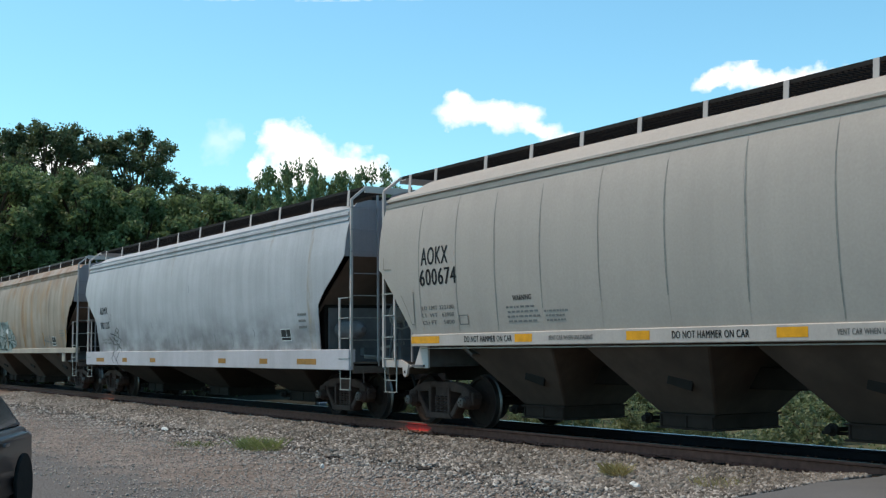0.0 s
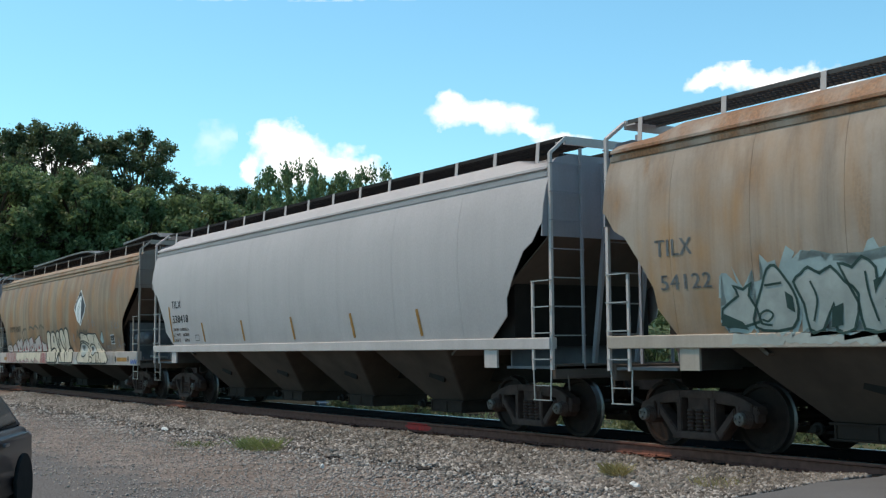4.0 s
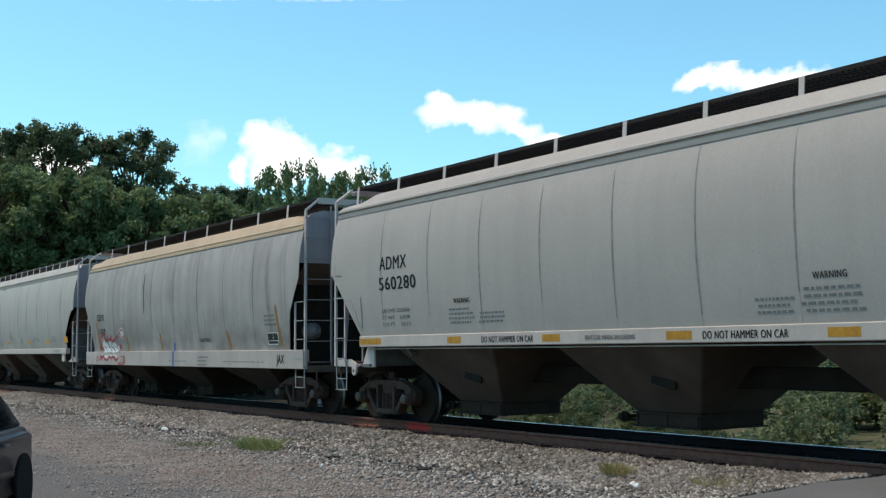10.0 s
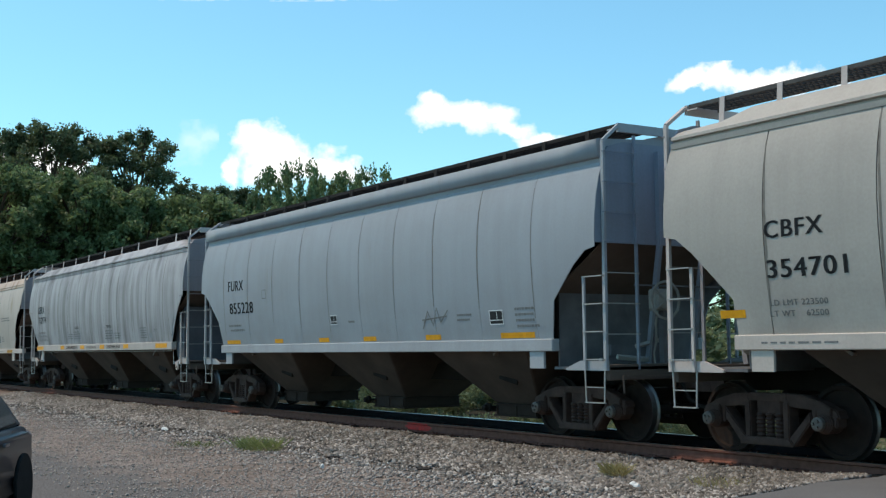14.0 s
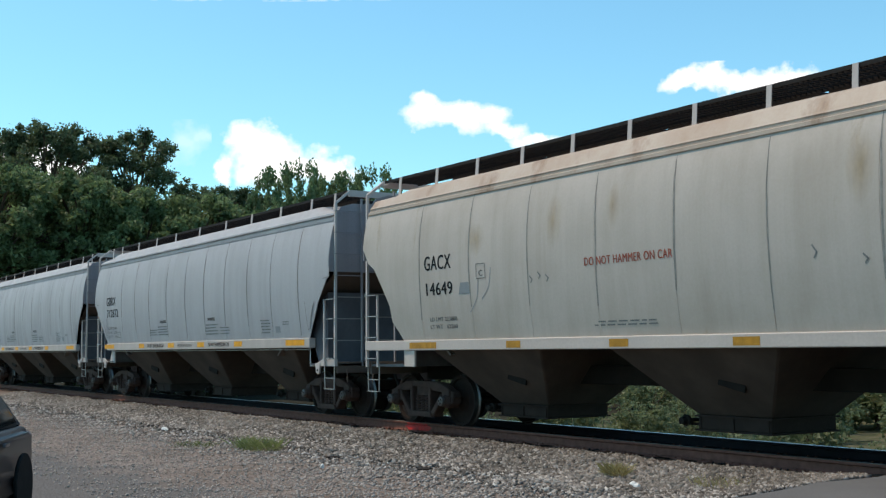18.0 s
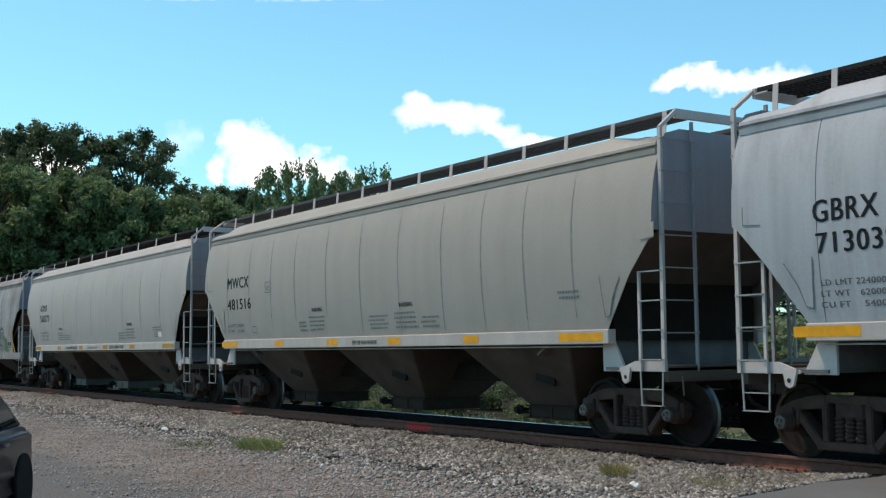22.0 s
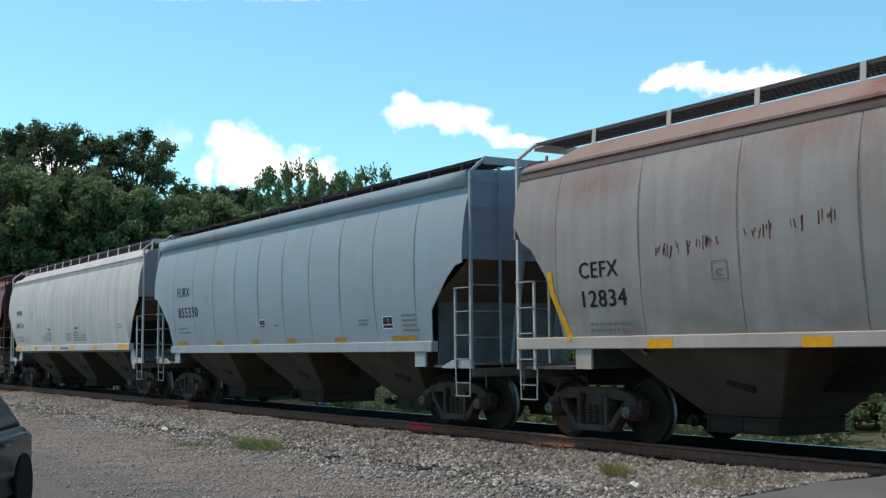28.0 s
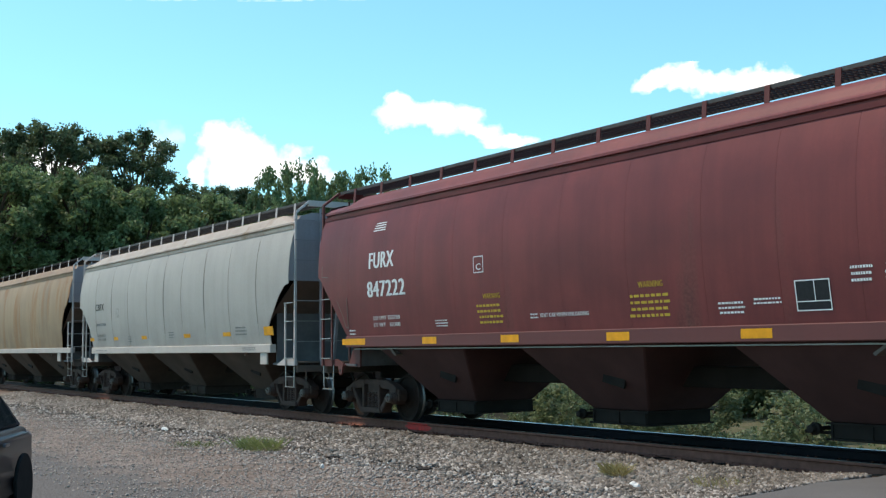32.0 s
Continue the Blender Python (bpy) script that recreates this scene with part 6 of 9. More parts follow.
scrawl(c, [[(-0.315, 1.95), (-0.355, 1.8), (-0.265, 1.76), (-0.255, 1.92), (-0.315, 1.95)], [(0.315, 1.93), (0.285, 1.75), (0.425, 1.62), (0.315, 1.93)], [(0.915, 1.95), (1.025, 1.7), (1.145, 1.45)], [(1.265, 1.95), (1.225, 1.7), (1.185, 1.45)], [(1.415, 1.3), (1.565, 1.5), (1.815, 1.5)], [(-0.785, 1.2), (-0.815, 1.02)], [(0.615, 1.3), (0.815, 1.02)]], M_SPRAYK, 0.045)
# spiky pale letters with maroon shadows, dripping in red stripes over the sill
SPIKES = (
    [(-6.515, 1.43), (-6.545, 1.66), (-6.065, 1.76), (-5.865, 1.58), (-5.815, 1.43)],
    [(-5.715, 1.42), (-5.695, 1.53), (-5.865, 1.58), (-5.795, 1.84), (-5.585, 1.93), (-5.405, 1.83), (-5.095, 1.96), (-4.905, 1.82), (-4.995, 1.69), (-5.165, 1.42)],
    [(-5.115, 1.42), (-5.005, 1.62), (-4.505, 1.87), (-4.315, 1.9), (-4.295, 1.74), (-4.095, 1.92), (-3.885, 1.72), (-3.715, 1.42)],
    [(-3.905, 1.72), (-3.835, 1.9), (-3.395, 1.98), (-3.245, 1.79), (-3.235, 1.62), (-3.335, 1.42), (-3.635, 1.42)],
    [(-3.255, 1.42), (-3.185, 1.74), (-2.955, 1.76), (-2.905, 1.7), (-2.915, 1.86), (-2.225, 2.03), (-2.095, 1.78), (-2.045, 1.61), (-2.185, 1.54), (-2.165, 1.42)],
    [(-1.945, 1.43), (-1.965, 1.81), (-1.685, 1.72), (-1.395, 1.71), (-1.345, 1.53), (-1.335, 1.43)])
for pts in SPIKES:
    poly(c, "graffiti", M_SPRAYR, [(x + 0.07, max(1.42, z - 0.02)) for x, z in pts], "", 0.0035)
    blob(c, pts, M_SPRAYPINK, M_SPRAYDARKG, 0.032, 1, 0.005, "pale spiky sprayed letters")
blob(c, [(-7.515, 1.45), (-7.495, 1.63), (-7.355, 1.69), (-7.015, 1.71), (-6.755, 1.65), (-6.705, 1.43)], M_SPRAYPINK, M_SPRAYK, 0.03, 2)
scrawl(c, [[(-7.385, 1.5), (-7.335, 1.6), (-7.265, 1.5)], [(-7.135, 1.5), (-7.085, 1.62), (-7.035, 1.5), (-6.975, 1.62), (-6.915, 1.5)]], M_SPRAYK, 0.025)
for pts in ([(-4.955, 1.45), (-4.785, 1.62), (-4.685, 1.45)], [(-4.485, 1.5), (-4.355, 1.66), (-4.235, 1.48)], [(-4.035, 1.44), (-3.915, 1.6), (-3.815, 1.44)], [(-3.615, 1.56), (-3.495, 1.72), (-3.455, 1.55)], [(-3.085, 1.44), (-2.935, 1.58), (-2.835, 1.44)], [(-2.555, 1.55), (-2.435, 1.7), (-2.385, 1.52)], [(-5.485, 1.5), (-5.335, 1.62), (-5.235, 1.5)]):
    poly(c, "graffiti", M_SPRAYR, pts, "", 0.0085)
    stroke(c, "graffiti", M_SPRAYDARKG, pts, 0.02, True, lift=0.010)
for a, b, n in ((-7.58, -6.72, 7), (-6.62, -6.0, 6), (-5.6, -2.3, 20), (-2.2, -1.45, 10)):
    for i in range(n):
        x = a + (b - a) * i / (n - 1)
        patch(c, "graffiti", (M_SPRAYR, M_SPRAYPALERED, M_SPRAYR)[i % 3], x, x + 0.045, 1.01, 1.385, "", 0.0035)
poly(c, "graffiti", M_CREAM, [(-5.845, 1.385), (-5.905, 1.13), (-5.605, 1.04), (-5.265, 1.13), (-5.135, 1.04), (-4.655, 1.13), (-4.365, 1.03), (-4.215, 1.21), (-3.765, 1.02), (-3.505, 1.17), (-3.175, 1.03), (-2.915, 1.25), (-2.815, 1.15), (-2.215, 1.01), (-2.095, 1.385)], "", 0.006)
scrawl(c, [[(-5.905, 1.13), (-5.605, 1.04), (-5.265, 1.13), (-5.135, 1.04)], [(-4.655, 1.13), (-4.365, 1.03)], [(-4.215, 1.21), (-3.765, 1.02)], [(-3.505, 1.17), (-3.175, 1.03), (-2.915, 1.25)]], M_SPRAYDARKG, 0.022, 0.009)
# faded arcs of an older piece above
for pts in ([(-4.195, 2.29), (-4.645, 2.28), (-4.815, 2.18), (-4.785, 2.0), (-4.645, 1.86)], [(-3.795, 2.26), (-3.615, 2.36), (-3.165, 2.29)], [(-3.105, 2.26), (-2.835, 2.39), (-2.405, 2.26)], [(-2.225, 2.3), (-2.015, 2.39), (-1.585, 2.27)]):
    stroke(c, "graffiti", M_FADED, smooth(pts), 0.075, lift=0.003)
# the face
blob(c, [(2.79, 1.0), (2.84, 1.38), (2.95, 1.59), (3.13, 1.76), (3.02, 1.98), (3.24, 2.03), (3.51, 2.0), (3.85, 1.95), (4.02, 2.0), (4.51, 1.97), (4.72, 1.98), (4.87, 1.95), (5.15, 1.71), (5.46, 1.51), (5.82, 1.4), (5.93, 1.29), (5.92, 1.02)], M_CREAM, M_SPRAYK, 0.045, 2)
for white, pupil in (([(3.07, 1.55), (3.23, 1.63), (3.53, 1.64), (3.78, 1.54), (3.8, 1.37), (3.65, 1.27), (3.44, 1.25), (3.24, 1.31)], [(3.22, 1.61), (3.59, 1.62), (3.59, 1.52), (3.45, 1.44), (3.31, 1.46), (3.22, 1.52)]), ([(4.2, 1.53), (4.42, 1.59), (4.67, 1.5), (4.74, 1.39), (4.61, 1.3), (4.4, 1.33)], [(4.28, 1.55), (4.5, 1.56), (4.5, 1.45), (4.38, 1.4), (4.29, 1.47)])):
    poly(c, "graffiti", M_SPRAYW, smooth(white, True, 3), "", 0.009)
    poly(c, "graffiti", M_STEELGREY, smooth(pupil, True, 3), "", 0.011)
    mx, mz = sum(p[0] for p in pupil) / len(pupil), sum(p[1] for p in pupil) / len(pupil) + 0.02
    poly(c, "graffiti", M_SPRAYK, [(mx + 0.07 * math.cos(a), mz + 0.06 * math.sin(a)) for a in np.arange(0, 6.2, 0.6)], "", 0.012)
scrawl(c, [[(2.91, 1.51), (3.15, 1.67), (3.48, 1.69), (3.87, 1.58), (4.11, 1.41)], [(3.03, 1.72), (3.31, 1.76), (3.66, 1.73), (3.99, 1.64)], [(3.24, 1.29), (3.44, 1.24), (3.74, 1.31)], [(4.09, 1.57), (4.32, 1.65), (4.63, 1.6), (4.85, 1.4)], [(4.4, 1.32), (4.56, 1.28), (4.77, 1.37)], [(4.11, 1.41), (4.13, 1.21), (4.01, 1.01)], [(4.15, 1.25), (4.34, 1.23), (4.47, 1.17), (4.44, 1.07), (4.23, 1.05)], [(4.87, 1.39), (4.89, 1.21), (4.85, 1.01)], [(4.97, 1.37), (5.17, 1.35), (5.17, 1.18)], [(5.33, 1.18), (5.44, 1.04), (5.76, 1.03), (5.88, 1.11)], [(3.85, 1.93), (4.0, 1.74), (3.99, 1.66)], [(4.56, 1.96), (4.58, 1.72), (4.58, 1.6)], [(4.69, 1.97), (4.73, 1.87)], [(5.07, 1.67), (5.41, 1.44)]], M_SPRAYK, 0.042, 0.013)
lettering(c, "VERA", 4.9, 5.25, 1.03, 0.11, M_SPRAYK)
blob(c, [(5.53, 2.04), (5.64, 1.77), (5.56, 1.66), (5.41, 1.69), (5.29, 1.8)], M_AQUA, M_SPRAYK, 0.025, 3)
scrawl(c, [[(5.98, 1.5), (6.05, 1.6), (6.1, 1.48), (6.2, 1.6), (6.25, 1.48), (6.35, 1.58), (6.42, 1.48), (6.5, 1.6), (6.6, 1.48), (6.7, 1.58), (6.78, 1.5)], [(7.05, 1.48), (7.15, 1.6), (7.2, 1.78), (7.2, 1.48), (7.3, 1.6), (7.4, 1.5), (7.5, 1.62), (7.55, 1.45), (7.65, 1.62), (7.74, 1.6)], [(6.05, 1.03), (6.08, 1.3)], [(6.2, 1.03), (6.2, 1.3)], [(6.2, 1.16), (6.33, 1.18)], [(6.33, 1.03), (6.33, 1.3)], [(6.45, 1.03), (6.5, 1.28), (6.6, 1.05), (6.65, 1.28)], [(6.75, 1.05), (6.9, 1.28)], [(6.9, 1.05), (6.75, 1.28)], [(4.1, 2.2), (4.17, 2.42), (4.28, 2.25), (4.2, 2.18)], [(4.45, 2.3), (4.6, 2.42), (4.55, 2.2), (4.72, 2.36), (4.8, 2.22)], [(6.55, 2.32), (6.66, 2.1), (6.78, 2.34)], [(6.88, 2.2), (6.98, 2.28), (7.04, 2.14), (6.92, 2.12), (6.88, 2.2)], [(7.3, 2.32), (7.16, 2.26), (7.28, 2.18), (7.15, 2.1)], [(2.2, 1.9), (2.4, 1.92)], [(2.2, 1.78), (2.42, 1.8)], [(2.28, 1.7), (2.26, 2.0)], [(2.37, 1.7), (2.35, 2.0)]], M_STEELGREY, 0.022)
poly(c, "graffiti", M_SPRAYW, smooth([(2.35, 1.2), (2.55, 1.1), (2.75, 1.3), (2.7, 1.05), (2.45, 1.0)], True, 3), "", 0.006)
test_plate(c, 6.40, 6.76, 1.64, 1.91)
yellow_marks(c, ((-8.0, -7.55), (1.45, 1.72), (7.02, 8.0)), 1.1, 1.22, M_ORANGE)
for x in (6.92, 8.12):
    poly(c, "sill_hole", M_BLACK, [(x + 0.06 * math.cos(a), 1.17 + 0.1 * math.sin(a)) for a in np.arange(0, 6.2, 0.7)])
scrawl(c, [[(8.35, 1.04), (8.42, 1.15), (8.5, 1.05), (8.58, 1.14), (8.66, 1.05), (8.75, 1.15), (8.82, 1.05), (8.9, 1.14)]], M_BLUE, 0.05)
for a, b in ((-8.3, 0.6), (3.75, 7.5)):
    k = b - a
    part("raised_hatch", prism([(a, 4.98), (a + 0.02, 5.03), (a + 0.4 * k, 5.07), (a + 0.68 * k, 5.11), (a + 0.8 * k, 5.11), (a + 0.92 * k, 5.06), (b, 4.92), (b - 0.06, 4.90), (a + 0.9 * k, 5.01), (a + 0.78 * k, 5.05), (a + 0.66 * k, 5.05), (a + 0.4 * k, 5.01), (a + 0.04, 4.95)], -0.42, 0.42), M_HATCHGREY, c, "dark arched hatch cover standing open")
    for x in (a + 0.25 * k, a + 0.7 * k):
        part("hatch_stay", bars(((x, -0.3, 4.6), (x, -0.3, 5.0), 0.03), ((x, 0.3, 4.6), (x, 0.3, 5.0), 0.03)), M_GRATE, c)

# 6: peeling pale blue with teal graffiti
c = car("B", mats(paint("peeling_pale_blue_paint", (0.60, 0.73, 0.82), (0.22, 0.2, 0.18), 0.4, 0.25, (0.20, 0.07, 0.035), 0.16, 0.75, seed=61, flakes=((-7.75, 3.65, 0.62, 0.6), (-7.85, 3.2, 0.5, 0.75), (-3.3, 3.6, 0.34, 0.5), (0.05, 3.5, 0.6, 0.55), (0.0, 3.9, 0.5, 0.3), (7.35, 3.65, 0.25, 0.5), (7.75, 3.5, 0.22, 0.2), (-2.1, 3.2, 0.13, 0.2), (-1.0, 3.3, 0.12, 0.5), (3.0, 3.4, 0.10, 0.7), (3.7, 3.3, 0.12, 0.8))), paint("scraped_pale_sill", (0.46, 0.46, 0.45), streak=0.3, patch=0.5, low=0.0, seed=62), roof=paint("rusty_pale_roof", (0.42, 0.43, 0.42), (0.2, 0.16, 0.13), 0.4, 0.4, (0.2, 0.09, 0.06), 0.45, 0.0, seed=63)), "peeling pale blue covered hopper car with rust patches and teal graffiti", pitch=1.7, groove=0.007, posts=11, under=M_HOPPER_DARK, tank=M_RESERVOIR)
ragged(c, "repaint_patch", M_PATCHBAND, [(-4.7, 1.42), (-4.75, 1.9), (-4.4, 2.55), (-3.4, 2.48), (-2.5, 2.58), (-1.7, 2.40), (-1.0, 2.5), (0.0, 2.62), (1.2, 2.42), (2.2, 2.45), (3.4, 2.6), (4.2, 2.38), (5.0, 2.45), (6.1, 2.5), (6.5, 2.1), (6.5, 1.42)], 0.02, 3, "duller grey repaint band", 0.0025)
patch(c, "repaint_patch", M_PATCHBAND, -6.97, -6.04, 2.10, 2.78, "grey repaint patch")
lettering(c, "AEX", -6.9, -6.35, 2.44, 0.24, M_GREY)
lettering(c, "8132", -6.9, -6.23, 2.15, 0.22, M_BLACK)
data_lines(c, -6.85, -6.2, 1.55, 1.85, ("LD LMT 223", "LT WT  64"), M_GREY)
framed_letter(c, -5.85, -5.55, 2.12, 2.34, M_GREY)
for x, z in ((-4.55, 3.8), (-1.02, 3.8), (3.0, 3.8), (3.7, 3.8), (-1.0, 3.1), (3.68, 3.7), (6.0, 3.3)):
    streaks(c, M_RUST, [x, x + 0.05, x + 0.11], z, int(x * 10) + 40, 0.5, 1.4, 0.022)
poly(c, "inspection_tag", M_BLACK, [(-3.34, 2.32), (-3.24, 2.32), (-3.24, 2.62), (-3.34, 2.62)])
poly(c, "inspection_tag", M_WHITE, [(-3.31, 2.36), (-3.27, 2.36), (-3.27, 2.57), (-3.31, 2.57)], "", 0.006)
rg = random.Random(9)
bm = bmesh.new()
for i in range(330):
    x, z = rg.uniform(-5.9, -3.6), 1.5 + abs(rg.gauss(0, 0.4))
    w = rg.uniform(0.01, 0.032)
    quad_into(bm, x, x + w, z, z + w * rg.uniform(0.6, 1.6))
for i in range(420):
    x, z = rg.uniform(2.6, 7.0), 2.5 - abs(rg.gauss(0, 0.4))
    w = rg.uniform(0.008, 0.024)
    quad_into(bm, x, x + w, max(z, 1.45), max(z, 1.45) + w * rg.uniform(0.6, 2.2))
for i in range(110):
    x, z = rg.uniform(-4.5, 7.2), rg.uniform(1.5, 2.7)
    w = rg.uniform(0.008, 0.024)
    quad_into(bm, x, x + w, z, z + w * rg.uniform(0.6, 2.2))
tagged(on_side("chipped_paint", bm, M_GREY, c, 0.003), kind="stuff")
poly(c, "graffiti", M_SPRAYY, smooth([(-4.24, 1.01), (-4.05, 1.51), (-4.18, 1.68), (-3.93, 1.91), (-3.44, 2.07), (-3.04, 2.0), (-2.36, 2.01), (-1.83, 1.86), (-1.02, 1.74), (-0.83, 1.48), (-0.79, 1.17), (-1.13, 1.01)], True, 3), "yellow sprayed halo", 0.0035)
blob(c, [(-3.84, 2.03), (-3.36, 1.84), (-3.17, 1.95), (-2.42, 1.99), (-2.34, 1.82), (-2.13, 1.95), (-1.99, 1.94), (-1.88, 1.75), (-1.52, 1.69), (-0.83, 1.48), (-1.03, 1.35), (-1.43, 1.01), (-1.79, 1.01), (-2.2, 1.15), (-2.59, 1.03), (-2.93, 1.01), (-3.45, 1.16), (-3.81, 1.01), (-4.24, 1.22), (-3.81, 1.5)], M_TEAL, M_SPRAYK, 0.055, 1, 0.006, "teal sprayed letters with black outline")
scrawl(c, [[(-3.56, 1.79), (-3.36, 1.73), (-3.63, 1.56), (-3.16, 1.5)], [(-3.1, 1.78), (-2.93, 1.5), (-2.59, 1.49)], [(-2.87, 1.72), (-2.26, 1.73)], [(-2.59, 1.71), (-2.64, 1.49)], [(-2.1, 1.84), (-1.99, 1.54), (-1.63, 1.48)], [(-1.88, 1.75), (-1.84, 1.49)], [(-3.39, 1.16), (-3.27, 1.36), (-2.93, 1.05)], [(-2.81, 1.33), (-2.59, 1.06), (-2.43, 1.27), (-2.27, 1.03)], [(-1.84, 1.38), (-1.79, 1.03)], [(-1.6, 1.42), (-1.5, 1.15)]], M_SPRAYK, 0.055)
for r in (0.2, 0.08):
    stroke(c, "graffiti", M_SPRAYK, [(-1.39 + r * math.cos(a), 1.78 + 0.8 * r * math.sin(a)) for a in np.arange(0, 6.2, 0.5)], 0.05, True, lift=0.012)
stroke(c, "graffiti", M_TEAL, [(-1.39 + 0.14 * math.cos(a), 1.78 + 0.11 * math.sin(a)) for a in np.arange(0, 6.2, 0.5)], 0.05, True, lift=0.010)
scrawl(c, [[(-0.78, 1.58), (-1.02, 1.99), (-0.91, 2.3), (-0.53, 2.38), (-0.16, 2.27)], [(-0.16, 2.22), (-0.11, 2.41), (0.3, 2.52), (0.73, 2.4), (0.89, 2.13)], [(0.02, 2.16), (0.12, 2.33), (0.47, 2.36), (0.81, 2.18)], [(-0.82, 1.89), (-0.72, 2.19), (-0.53, 2.18), (-0.35, 1.87), (-0.13, 1.47)], [(-0.26, 1.77), (0.11, 1.86), (0.46, 1.78)], [(0.45, 1.46), (0.5, 1.95), (0.72, 2.04), (0.97, 1.84), (1.25, 1.46)], [(-0.13, 1.47), (0.45, 1.44), (0.63, 1.65)], [(0.1, 1.71), (0.37, 1.71), (0.28, 1.54), (0.1, 1.66)], [(1.04, 1.46), (1.0, 1.6), (1.21, 1.55), (1.12, 1.43)], [(-0.16, 1.32), (-0.13, 1.1), (0.27, 1.22), (0.31, 1.03), (0.75, 1.32), (0.87, 1.15)], [(1.08, 1.27), (1.15, 1.02)], [(1.44, 1.29), (1.68, 1.32), (1.48, 1.11), (1.87, 1.13)], [(2.13, 1.02), (2.21, 1.27), (2.35, 1.09), (2.5, 1.31), (2.57, 1.02), (2.72, 1.31)], [(1.53, 1.45), (1.62, 1.91), (1.78, 2.05), (2.16, 2.08), (2.52, 2.02), (2.54, 1.44)], [(1.58, 2.19), (1.78, 2.23), (1.7, 2.09)], [(1.76, 1.59), (2.0, 1.77), (2.37, 1.76), (2.51, 1.49)], [(2.51, 1.62), (2.64, 2.19), (2.74, 2.19), (2.8, 1.62), (3.0, 1.57)], [(2.6, 1.5), (2.7, 1.9), (2.85, 1.55), (2.95, 1.8)], [(3.39, 1.98), (3.67, 1.91), (4.04, 1.89)], [(3.39, 1.79), (3.7, 1.74), (4.03, 1.72)], [(3.95, 2.02), (4.39, 2.03), (4.73, 1.9), (4.84, 1.5), (4.11, 1.51), (4.04, 1.95)], [(4.89, 1.81), (5.37, 1.91), (5.6, 1.79), (5.36, 1.63), (4.92, 1.61)]], M_SPRAYG, 0.055, 0.006)
test_plate(c, 5.46, 5.95, 1.62, 1.83)
poly(c, "sill_patch", M_SPRAYW, [(4.0, 1.03), (4.0, 1.36), (4.5, 1.36), (4.5, 1.1), (4.7, 1.03)], "", 0.003)
yellow_marks(c, ((-6.36, -5.91), (-4.56, -4.28), (1.6, 2.0), (5.0, 5.5)), 1.07, 1.24, M_ORANGE)
bm = bmesh.new()
lathe_into(bm, [(-7.2, 0.03), (-7.18, 0.085), (-2.2, 0.085), (-2.15, 0.1), (-2.05, 0.1), (-2.0, 0.085), (3.3, 0.085), (3.35, 0.1), (3.45, 0.1), (3.5, 0.085), (7.35, 0.085), (7.85, 0.03)], 12, (0, -1.12, 4.78), "x")
part("hatch_pipe", bm, M_UNDER, c, "dark pipe along the hatch opening")

# 7: grey
ADMX_SEAMS = (-6.65, -5.02, -3.42, -1.78, -0.12, 1.52, 3.12, 4.76, 6.43)
GREY7 = paint("soft_grey_paint", (0.42, 0.425, 0.395), streak=0.10, patch=0.10, low=0.1, seed=71)
c = car("A", mats(GREY7), "grey covered hopper car with black lettering and yellow sill marks", seams=[x + 0.17 for x in ADMX_SEAMS], groove=0.003, soft=True, posts=(-8.18, 1.61))


def grey_adm(c, num, cu):
    lettering(c, "ADMX", -6.62, -5.66, 2.87, 0.24, M_BLACK)
    lettering(c, num, -6.62, -5.32, 2.49, 0.24, M_BLACK)
    data_lines(c, -6.53, -5.55, 1.80, 2.18, ("LD LMT 223500", "LT WT    63500", "CU FT    " + cu), M_GREY)
    warning(c, -4.3, 1.82, M_BLACK, 0.8, 0.30, -0.8, 5)
    warning(c, 3.25, 1.78, M_BLACK, 0.92, 0.34, 0.65, 6)
    bars_block(c, 5.7, 1.98, 0.85, 0.14, 2, M_GREY, 8)
    bars_block(c, 5.8, 1.8, 0.3, 0.15, 3, M_GREY, 9)
    patch(c, "sticker", M_WHITE, 6.15, 6.4, 1.8, 1.93)
    yellow_marks(c, ((-7.44, -6.61), (-4.32, -3.90), (-1.67, -1.23), (1.03, 1.5), (3.66, 4.11), (6.5, 7.41)), 1.485, 1.60, M_DULLYEL)
    for a in (-3.28, 1.7):
        lettering(c, DNH, a, a + 1.39, 1.49, 0.10, M_BLACK)
    for a in (-0.66,):
        lettering(c, VENT, a, a + 1.08, 1.50, 0.07, M_GREY)


grey_adm(c, "560280", "5613")

# 8: grey with tan roof and red graffiti
c = car("B", mats(paint("dusty_grey_paint", (0.385, 0.395, 0.375), (0.16, 0.15, 0.14), 0.55, 0.4, (0.2, 0.12, 0.08), 0.12, 0.75, seed=81), paint("dusty_pale_sill", (0.46, 0.455, 0.43), streak=0.25, patch=0.25, low=0.0, seed=82), roof=paint("sandy_roof", (0.48, 0.40, 0.265), (0.25, 0.2, 0.14), 0.3, 0.4, low=0.0, seed=83)), "dusty grey covered hopper car with sandy roof and red graffiti", pitch=1.75, shift=0.26, groove=0.012, cut=CUT_SMALL, posts=(-6.65, 1.635), ribs=2, under=M_HOPPER_DARK)
lettering(c, "CEFX", -6.74, -6.0, 2.36, 0.20, M_BLACK)
lettering(c, "11029", -6.62, -5.92, 1.91, 0.20, M_BLACK)
framed_letter(c, -4.31, -4.03, 2.1, 2.31, M_GREY)
